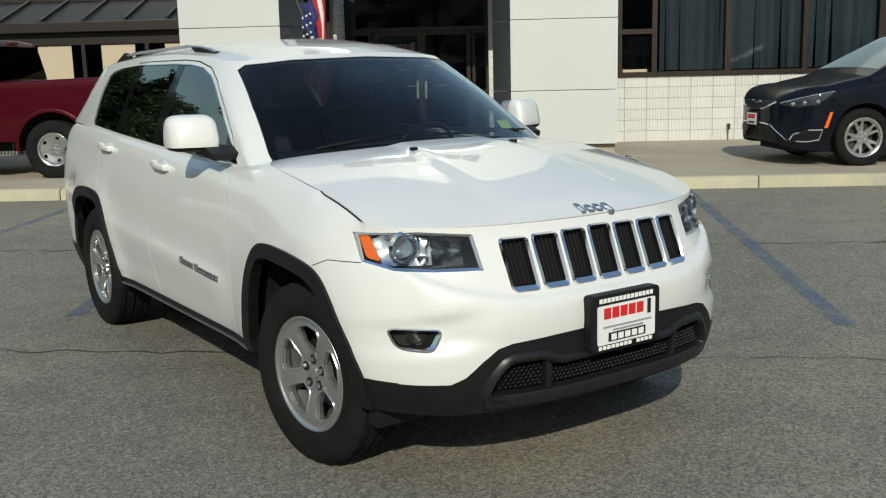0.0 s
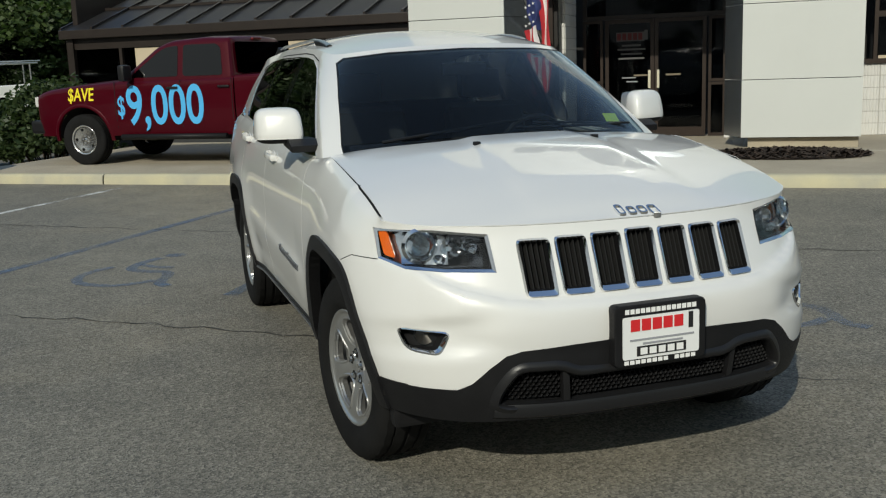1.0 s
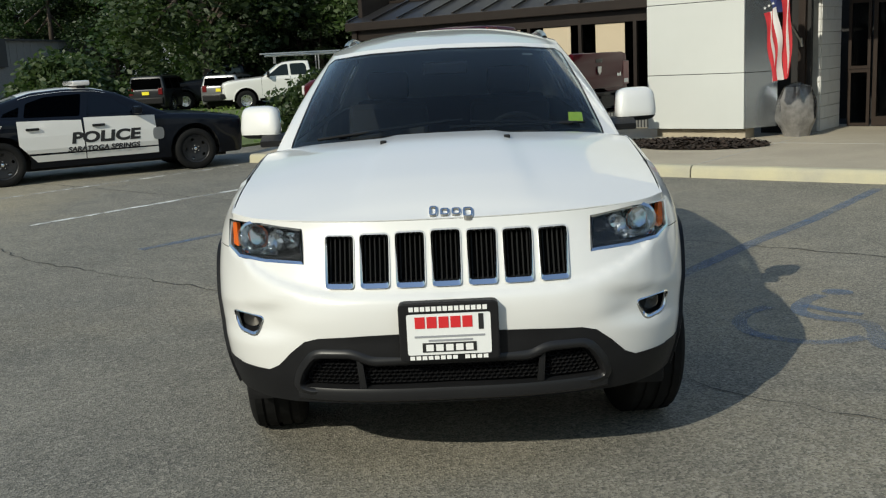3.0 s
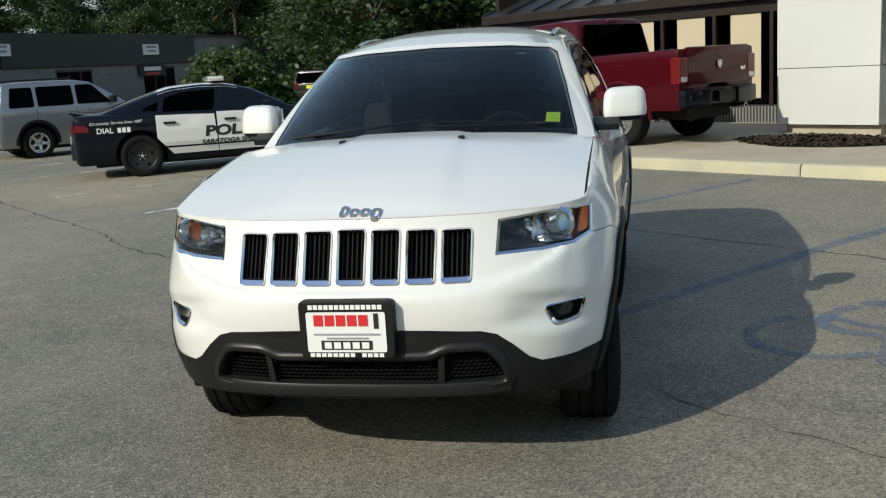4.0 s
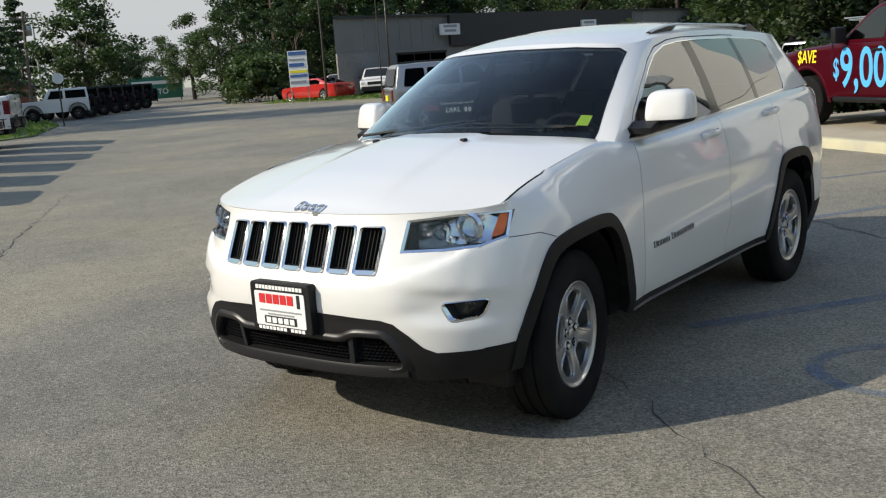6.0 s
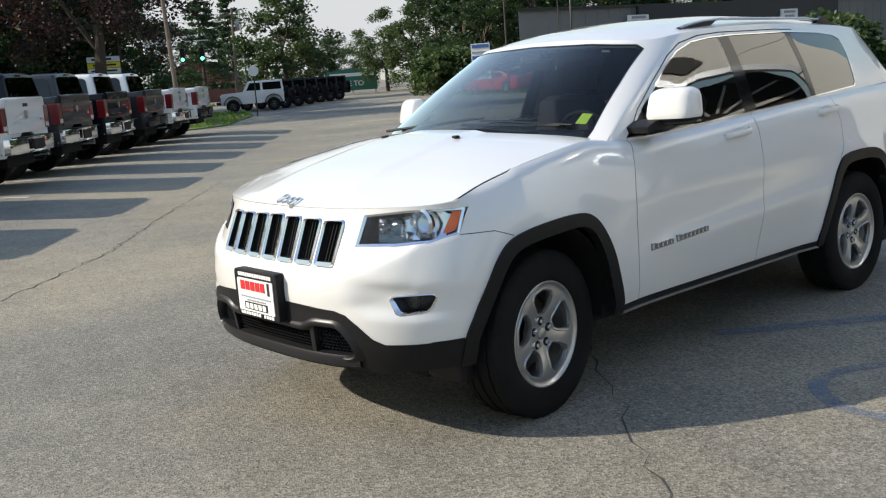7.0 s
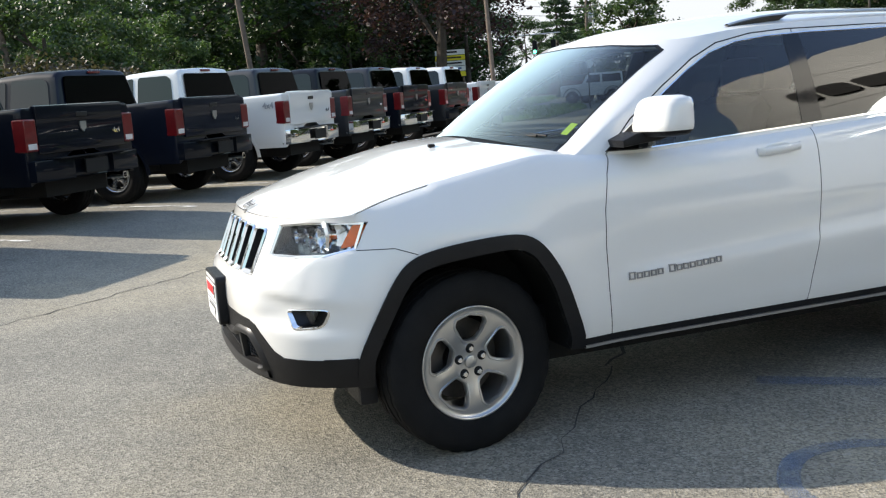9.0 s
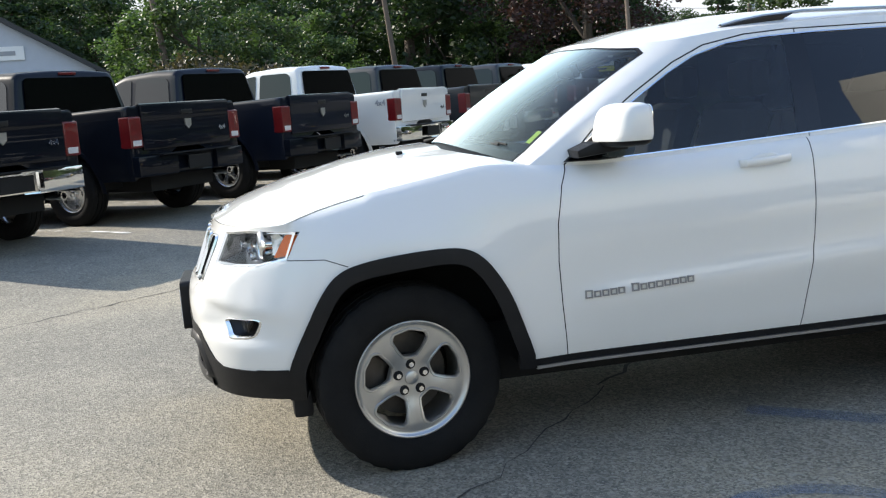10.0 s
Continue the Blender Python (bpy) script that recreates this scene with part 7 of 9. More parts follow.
def pickup(name, label, paint, m, chrome=False, lettering=False, rim=STEEL_RIM, style="holes", mark=True, group="", rack=False):
    t = thing(name, label, "pickup truck", m, group=group)
    WB, hw = 3.57, 0.985
    f = bent(hw, 1.02, -4.680, 0.13, 0.8, 0.05, 0.62, 0.0, 1.3, 1.9, 1.0, 0.012, 0.03)
    keep_part("body", tub([(1.0, 1.06), (0.86, 1.14), (0.70, 1.19), (0.1, 1.255), (-0.72, 1.31), (-2.780, 1.33)], 0.86, -2.775, 0.46, hw, f, [(0.0, 0.42, 0.50)], 0.09, 0.15, 0.004, 0.05), paint, t)
    keep_part("bed", tub([(-2.810, 1.340), (-4.620, 1.388)], -2.800, -4.600, 0.52, hw, f, [(-WB, 0.42, 0.50)], 0.05, 0.004, 0.03, 0.0, e=5), paint, t)

    def fc(x, y, z):
        """The cab leans in towards the roof, its back slopes forward."""
        k = 1 - 0.165 * max(0, z - 1.30) / 0.62 - 0.02 * max(0, (z - 1.78) / 0.14) ** 2
        w = max(0.0, min(1.0, (-2.3 - x) / 0.45))
        return (x + 0.17 * (z - 1.30) * w, y * k, z)
    CAB = [(-0.70, 1.285), (-1.38, 1.80), (-1.62, 1.89), (-2.2, 1.925), (-2.72, 1.905)]
    keep_part("cab", tub(CAB, -0.72, -2.66, 1.26, 0.95, fc, (), 0.085, 0.01, 0.12, 0.03, e_tail=5), paint, t)
    for s in (1, -1):
        part("door_glass", side_pane(rounded([(-0.96, 1.35), (-1.06, 1.45), (-1.44, 1.735), (-1.56, 1.79), (-1.775, 1.815), (-1.80, 1.35)], 0.04), 0.95, fc, s), CAB_GLASS, t, "reflecting side glass", smooth=False)
        part("door_glass", side_pane(rounded([(-1.89, 1.35), (-1.87, 1.82), (-2.47, 1.82), (-2.57, 1.76), (-2.59, 1.35)], 0.06), 0.95, fc, s), CAB_GLASS, t, "reflecting side glass", smooth=False)
        for x0, x1 in ((-1.85, -1.86), (-2.74, -2.75), (-0.66, -0.67)):
            part("door_gap", side_pane([(x0, 0.58), (x0, 1.30), (x1, 1.30), (x1, 0.58)], hw, f, s, 0.003), DARK, t, smooth=False)
        for x in (-1.72, -2.62):
            h = bmesh.new()
            q = f(x, hw, 1.18)
            box(h, x - 0.10, x + 0.10, s * q[1], s * (q[1] + 0.035), 1.165, 1.20, 0.012)
            part("door_handle", h, PLASTIC_SMOOTH, t)
        mi = bmesh.new()
        box(mi, -1.02, -0.90, s * 0.98, s * 1.20, 1.30, 1.55, 0.04)
        box(mi, -0.98, -0.90, s * 0.90, s * 1.0, 1.32, 1.38)
        part("door_mirror", mi, PLASTIC_SMOOTH, t)
        tl = bmesh.new()
        prism(tl, rounded([(-4.470, 0.90), (-4.485, 1.265), (-4.648, 1.265), (-4.648, 0.90)], 0.02, 2), s * 0.775, s * 0.968, bevel=0.014)
        for v in tl.verts:
            v.co.x -= 0.006
        lamp = part("tail_lamp", tl, RED_LENS, t, "red tail lamp with clear lower section")
        part("reverse_lamp", boxm(-4.659, -4.640, min(s * 0.80, s * 0.935), max(s * 0.80, s * 0.935), 0.925, 0.99, 0.004), CLEAR_LENS, lamp)
        hl = bmesh.new()
        box(hl, 0.80, 0.965, s * 0.62, s * 0.885, 0.93, 1.10, 0.03)
        part("headlamp", hl, CLEAR_LENS, t)
        for cx in (0, -WB):
            part("wheel_arch_flare", grid_mesh([[Vector((cx + r * math.cos(q), s * (f(cx, hw, 0.42 + r * math.sin(q))[1] + o), 0.42 + r * math.sin(q))) for r, o in ((0.495, -0.03), (0.50, 0.006), (0.52, 0.008), (0.545, 0.004), (0.56, -0.006))] for q in [radians(-4 + 188 * i / 18) for i in range(19)]]), paint, t)
        st = bmesh.new()
        tube(st, (-0.75, s * 1.0, 0.44), (-2.630, s * 1.0, 0.44), 0.045, n=8)
        part("side_step", st, PLASTIC if not chrome else CHROME, t)
    keep_part("windscreen", screen(CAB, 0.95, fc, -0.80, -1.36, 0.78, 0.76), SCREEN_GLASS, t)
    rw = bmesh.new()
    prism(rw, rounded([(-0.80, 1.375), (0.80, 1.375), (0.715, 1.84), (-0.715, 1.84)], 0.06, 4), 0.0, 0.008, plane="yz")
    for v in rw.verts:
        v.co.x = -2.786 + 0.17 * (v.co.z - 1.30) - v.co.x
    part("rear_window", rw, PRIVACY_GLASS, t, "dark rear window", smooth=False)
    part("high_brake_lamp", boxm(-2.700, -2.640, -0.13, 0.13, 1.872, 1.908, 0.008), RED_LENS, t)
    tg = bmesh.new()
    prism(tg, [(-4.600, 0.86), (-4.650, 0.87), (-4.656, 1.00), (-4.645, 1.08), (-4.655, 1.24), (-4.668, 1.365), (-4.660, 1.40), (-4.620, 1.41), (-4.590, 1.395)], -0.768, 0.768, bevel=0.008)
    gate = part("tailgate", tg, paint, t)
    part("tailgate_handle", boxm(-4.665, -4.650, -0.10, 0.10, 1.26, 1.315, 0.008), PLASTIC_SMOOTH, gate)
    if mark:
        e = bmesh.new()
        prism(e, [(-0.055, 1.20), (0.055, 1.20), (0.05, 1.12), (0, 1.075), (-0.05, 1.12)], -4.672, -4.656, plane="yz")
        part("emblem", e, ALLOY, gate, "chrome shield emblem", smooth=False)
        tx = text_mesh("4x4", 0.085, CHROME, 0.006, 0.002)
        part("lettering", tx, CHROME, gate, "", at=Matrix(((0, 0, -1, -4.659), (-1, 0, 0, -0.62), (0, 1, 0, 1.06), (0, 0, 0, 1))))
    bp = bmesh.new()
    prism(bp, [(-4.560, -0.95), (-4.70, -0.92), (-4.755, -0.70), (-4.765, -0.35), (-4.71, -0.34), (-4.71, 0.34), (-4.765, 0.35), (-4.755, 0.70), (-4.70, 0.92), (-4.560, 0.95)], 0.56, 0.80, plane="xy", bevel=0.02)
    bump = part("rear_bumper", bp, CHROME if chrome else CAR_BLACK, t, "chrome rear bumper" if chrome else "black rear bumper")
    part("step_pad", boxm(-4.840, -4.640, -0.66, 0.66, 0.80, 0.812), PLASTIC, bump, smooth=False)
    part("plate_recess", boxm(-4.800, -4.780, -0.20, 0.20, 0.60, 0.76), PLASTIC, bump, smooth=False)
    fb = bmesh.new()
    box(fb, 0.80, 1.08, -0.90, 0.90, 0.50, 0.72, 0.05)
    part("front_bumper", fb, PLASTIC_SMOOTH if not chrome else CHROME, t)
    gr = boxm(0.94, 1.03, -0.58, 0.58, 0.76, 1.10, 0.03)
    part("grille", gr, PLASTIC_SMOOTH, t)
    ex = bmesh.new()
    lathe(ex, [(0.035, 0), (0.042, 0.0), (0.042, 0.25)], 14)
    part("exhaust_tip", ex, CHROME, t, "", at=pose(-4.710, -0.62, 0.50, 0, 0, -90))
    part("chassis", boxm(-4.480, 0.7, -0.55, 0.55, 0.36, 0.62), DARK, t, smooth=False)
    for cx in (0, -WB):
        for s in (1, -1):
            part("wheel_arch_liner", grid_mesh([[(cx, s * 0.60, 0.42)] * 13, [(cx + 0.5 * math.cos(q), s * 0.60, 0.42 + 0.5 * math.sin(q)) for q in [math.pi * i / 12 for i in range(13)]], [(cx + 0.5 * math.cos(q), s * 0.93, 0.42 + 0.5 * math.sin(q)) for q in [math.pi * i / 12 for i in range(13)]]]), DARK, t)
    set_wheels(t, [(0, 0.86), (0, -0.86), (-WB, 0.86), (-WB, -0.86)], 0.405, 0.265, rim, style, 0.235, "bright steel wheel")
    if lettering:
        y = f(-1.5, hw, 0.9)[1] + 0.003
        for words, w, h, x, z, mt, lb_, sh_ in (("9,000", 1.38, 0.71, -1.56, 0.88, INK_BLUE, "large light blue price lettering", 0), ("$", 0.13, 0.36, -0.77, 0.90, INK_BLUE, "light blue price lettering", 0), ("$AVE", 0.50, 0.24, -0.03, 1.10, INK_YELLOW, "yellow sale lettering", 0.15)):
            part("lettering", fit_text(words, w, h, mt, 0.014, sh_), mt, t, lb_, at=Matrix(((-1, 0, 0, x), (0, 0, 1, y), (0, 1, 0, z), (0, 0, 0, 1))))
    elif mark and paint is CAR_WHITE:
        tx = text_mesh("4x4", 0.13, INK_GREY, 0.004, 0.004)
        part("lettering", tx, INK_GREY, t, "", at=Matrix(((-1, 0, 0, -4.38), (0, 0, 1, hw + 0.004), (0, 1, 0, 1.20), (0, 0, 0, 1))))
    if rack:
        rk = bmesh.new()
        for s in (1, -1):
            tube(rk, (-0.9, s * 0.82, 2.18), (-5.0, s * 0.82, 2.18), 0.035, n=8)
            for x in (-1.3, -3.1, -4.7):
                tube(rk, (x, s * 0.82, 1.3 if x < -3 else 1.85), (x, s * 0.82, 2.18), 0.03, n=8)
        for k in range(8):
            tube(rk, (-1.0 - 0.55 * k, -0.82, 2.2), (-1.0 - 0.55 * k, 0.82, 2.2), 0.025, n=6)
        for s in (-0.25, 0.25):
            tube(rk, (-0.7, s, 2.27), (-5.2, s, 2.27), 0.03, n=6)
        for k in range(14):
            tube(rk, (-0.8 - 0.31 * k, -0.25, 2.27), (-0.8 - 0.31 * k, 0.25, 2.27), 0.016, n=6)
        part("ladder_rack", rk, ALLOY, t, "aluminium ladder rack with a ladder")
    return t


def on_lot(u, v, yaw, z=0.145):
    return LOT @ pose(u, v, z, 0, 0, yaw)


# dark red pickup on the pavement, nose to the west
pickup("red_pickup", "dark red crew-cab pickup with painted sale price, on the pavement", CAR_RED, on_lot(-9.02, 1.80, 180, 0.191), lettering=True)


def tail_place(i, back=0.0):
    """Where the i-th truck of the row stands: tail to the lane."""
    p = Vector((-6.4 - 2.93 * i, -1.78 + 0.40 * i - 0.17 * max(0, i - 2)))
    tail = Vector((math.sin(ROW_HEAD), math.cos(ROW_HEAD)))
    o = p - tail * (4.65 * 1.075 + back)
    yaw = math.degrees(math.atan2(-tail[1], -tail[0]))
    return pose(o[0], o[1], 0.15, 0, 0, yaw) @ Matrix.Scale(1.075, 4)


ROWG = "pickups parked in a row"
for i, (paint, chrome, words, rim, style, bk) in enumerate((
        (CAR_BLACK, True, "black pickup with chrome bumper parked in a row", STEEL_RIM, "five", -0.25),
        (CAR_BLACK, False, "black pickup with black bumper parked in a row", STEEL_RIM, "holes", 0.0),
        (CAR_NAVY, False, "dark blue pickup with chrome wheels parked in a row", STEEL_RIM, "five", 0.05),
        (CAR_WHITE, True, "white pickup with chrome bumper parked in a row", STEEL_RIM, "five", 0.0),
        (CAR_CHARCOAL, True, "charcoal pickup with chrome bumper parked in a row", STEEL_RIM, "five", 0.1),
        (CAR_BLACK, True, "black pickup with chrome bumper parked in a row", STEEL_RIM, "five", 0.1),
        (CAR_CHARCOAL, False, "charcoal pickup with black bumper parked in a row", STEEL_RIM, "five", 0.0),
        (CAR_WHITE, True, "white pickup with chrome bumper parked in a row", STEEL_RIM, "five", 0.0),
        (CAR_WHITE, False, "white pickup with black bumper parked in a row", STEEL_RIM, "five", -0.1))):
    pickup("pickup_truck", words, paint, tail_place(i - 1, bk), chrome=chrome, rim=rim, style=style, group=ROWG)
# far pickups behind the hedge
pickup("work_pickup", "white work pickup with an aluminium ladder rack", CAR_WHITE, pose(-28.8, 30.4, 0, 0, 0, 227), rack=True, mark=False)


def sedan():
    """A black and white patrol car."""
    t = thing("police_car", "black and white police sedan with light bar, parked on asphalt", "police car", pose(-11.42, 12.43, 0, 0, 0, 64.5))
    WB, hw = 3.05, 0.945
    f = bent(hw, 0.95, -4.15, 0.14, 0.9, 0.07, 0.5, z_mid=0.72, bow=0.03, rear=0.05)
    top = [(0.95, 0.78), (0.75, 0.86), (0.2, 0.935), (-0.55, 0.985), (-1.8, 1.0), (-3.2, 1.05), (-3.75, 1.065), (-4.1, 1.06)]
    keep_part("body", tub(top, 0.76, -3.98, 0.24, hw, f, [(0, 0.36, 0.42), (-WB, 0.36, 0.42)], 0.10, 0.19, 0.16, 0.03, e_tail=3.2), CAR_BLACK, t)
    fc = bent(0.88, 2, -9, 0, 1, 0, 0, 0.27, 0.98, 1.46)
    cab = [(-0.40, 0.975), (-1.18, 1.36), (-1.55, 1.445), (-2.0, 1.46), (-2.5, 1.425), (-3.0, 1.28), (-3.70, 1.05)]
    keep_part("cabin", tub(cab, -0.42, -3.66, 0.93, 0.88, fc, (), 0.09, 0.01, 0.01, 0.03), CAR_BLACK, t)
    keep_part("roof_panel", screen(cab, 0.88, fc, -1.36, -2.70, 0.865, 0.865, r=0.09, lift=0.004), CAR_WHITE, t, "white roof panel")
    for s in (1, -1):
        part("door_glass", side_pane(rounded([(-0.90, 1.03), (-1.30, 1.30), (-1.62, 1.365), (-1.72, 1.03)], 0.03), 0.88, fc, s), TINT_GLASS, t, "tinted side glass", smooth=False)
        part("door_glass", side_pane(rounded([(-1.82, 1.03), (-1.74, 1.375), (-2.3, 1.355), (-2.60, 1.265), (-2.66, 1.05)], 0.03), 0.88, fc, s), PRIVACY_GLASS, t, "tinted side glass", smooth=False)
        part("quarter_glass", side_pane([(-2.74, 1.07), (-2.70, 1.22), (-2.94, 1.13), (-2.98, 1.08)], 0.88, fc, s), PRIVACY_GLASS, t, smooth=False)
        for a, b in ((-0.62, -1.775), (-1.785, -2.78)):
            d = side_pane([(a, 0.34), (a - 0.03, 0.965), (-1.2 if a > -1 else -2.2, 0.985), (b, 1.0), (b, 0.62 if b < -2 else 0.34), (b + (0.25 if b < -2 else 0), 0.34)], hw, f, s, 0.006, 0.02)
            door = part("door", d, CAR_WHITE, t, "white door", smooth=False)
            h = bmesh.new()
            x = b + 0.22
            box(h, x - 0.10, x + 0.10, s * (f(x, hw, 0.86)[1] + 0.004), s * (f(x, hw, 0.86)[1] + 0.04), 0.845, 0.885, 0.012)
            part("door_handle", h, PLASTIC_SMOOTH, door)
        y = f(-1.3, hw, 0.7)[1] + 0.009
        rot = (lambda x, z, yy=y: Matrix(((-1, 0, 0, x), (0, 0, 1, yy), (0, 1, 0, z), (0, 0, 0, 1)))) if s > 0 else (lambda x, z, yy=y: Matrix(((1, 0, 0, x), (0, 0, -1, -yy), (0, 1, 0, z), (0, 0, 0, 1))))
        part("lettering", text_mesh("POLICE", 0.235, INK_BLACK, 0.002, 0.010, 0.12, 1.40), INK_BLACK, t, "black lettering", at=rot(-1.46, 0.675, f(-1.5, hw, 0.675)[1] + 0.0075))
        part("lettering", text_mesh("SARATOGA SPRINGS", 0.108, INK_BLACK, 0.002, 0.004, 0.2, 1.12), INK_BLACK, t, "black lettering", at=rot(-1.50, 0.50, f(-1.5, hw, 0.50)[1] + 0.0085))
        yr = f(-3.35, hw, 0.85)[1] + 0.004
        part("lettering", text_mesh("DIAL", 0.125, INK_WHITE, 0.003, 0.002), INK_WHITE, t, "white lettering", at=rot(-3.60 if s < 0 else -3.12, 0.80, yr))
        for k in range(3):
            st = side_pane([(-3.40 + 0.075 * k, 0.76), (-3.40 + 0.075 * k, 0.84), (-3.345 + 0.075 * k, 0.84), (-3.345 + 0.075 * k, 0.76)], hw, f, s, 0.004)
            part("printed_bar", st, INK_WHITE, t, smooth=False)
        part("lettering", text_mesh("Community Service Since 1887", 0.066, INK_WHITE, 0.003, 0.0, 0.3), INK_WHITE, t, "white script lettering", at=rot(-3.42, 0.925, yr - 0.004))
        tl = bmesh.new()
        box(tl, -4.135, -3.98, s * 0.32, s * 0.80, 0.80, 0.93, 0.02)
        tail = part("tail_lamp", tl, RED_LENS, t, "red tail lamp")
        part("side_lens", side_pane([(-3.84, 0.80), (-3.88, 0.90), (-4.06, 0.92), (-4.09, 0.80)], hw, f, s, 0.006, 0.03), RED_LENS, tail, smooth=False)
        hl = boxm(0.62, 0.86, min(s * 0.55, s * 0.80), max(s * 0.55, s * 0.80), 0.66, 0.79, 0.03)
        part("headlamp", hl, LAMP_BLACK, t)
        mi = bmesh.new()
        box(mi, -1.0, -0.86, s * 0.90, s * 1.10, 1.0, 1.13, 0.035)
        part("door_mirror", mi, CAR_BLACK, t)
        e = bmesh.new()
        prism(e, rounded([(-0.52, 0.56), (-0.70, 0.56), (-0.70, 0.76), (-0.52, 0.76)], 0.06, 2), s * (f(-0.6, hw, 0.66)[1]), s * (f(-0.6, hw, 0.66)[1] + 0.012))
        part("door_shield", e, CAR_SILVER, t, "silver shield decal", smooth=False)
    keep_part("windscreen", screen(cab, 0.88, fc, -0.56, -1.18, 0.74, 0.70), SCREEN_GLASS, t)
    keep_part("rear_window", screen(cab, 0.88, fc, -2.76, -3.54, 0.70, 0.72), PRIVACY_GLASS, t)
    sp = bmesh.new()
    prism(sp, [(-3.86, 1.08), (-3.98, 1.10), (-4.12, 1.135), (-4.13, 1.10), (-4.06, 1.07)], -0.62, 0.62, bevel=0.008)
    part("spoiler", sp, CAR_BLACK, t)
    rb_ = bmesh.new()
    prism(rb_, rounded([(-3.85, -0.84), (-4.06, -0.80), (-4.17, -0.60), (-4.19, 0), (-4.17, 0.60), (-4.06, 0.80), (-3.85, 0.84)], 0.08, 3), 0.34, 0.60, plane="xy", bevel=0.03)
    part("rear_bumper", rb_, CAR_BLACK, t)
    part("number_plate", boxm(-4.175, -4.16, -0.17, 0.17, 0.56, 0.70), SIGN_WHITE, t, smooth=False)
    part("lettering", text_mesh("POLICE", 0.10, INK_WHITE, 0.003, 0.002), INK_WHITE, t, "white lettering", at=Matrix(((0, 0, -1, -4.13), (-1, 0, 0, 0.0), (0, 1, 0, 0.755), (0, 0, 0, 1))))
    lb = bmesh.new()
    box(lb, -1.82, -1.55, -0.56, 0.56, 1.50, 1.585, 0.03)
    bar_ = part("light_bar", lb, CLEAR_LENS, t, "clear grey roof light bar")
    for s in (1, -1):
        part("bar_foot", boxm(-1.75, -1.62, s * 0.46 - 0.03, s * 0.46 + 0.03, 1.43, 1.50), PLASTIC, bar_, smooth=False)
    part("underbody", boxm(-3.8, 0.6, -0.6, 0.6, 0.18, 0.40), DARK, t, smooth=False)
    for cx in (0, -WB):
        for s in (1, -1):
            part("wheel_arch_liner", grid_mesh([[(cx, s * 0.60, 0.36)] * 13, [(cx + 0.42 * math.cos(q), s * 0.60, 0.36 + 0.42 * math.sin(q)) for q in [math.pi * i / 12 for i in range(13)]], [(cx + 0.42 * math.cos(q), s * 0.90, 0.36 + 0.42 * math.sin(q)) for q in [math.pi * i / 12 for i in range(13)]]]), DARK, t)
    set_wheels(t, [(0, 0.83), (0, -0.83), (-WB, 0.83), (-WB, -0.83)], 0.348, 0.225, BLACK_RIM, "holes", 0.235, "black steel wheel with chrome cap")
    return t


sedan()


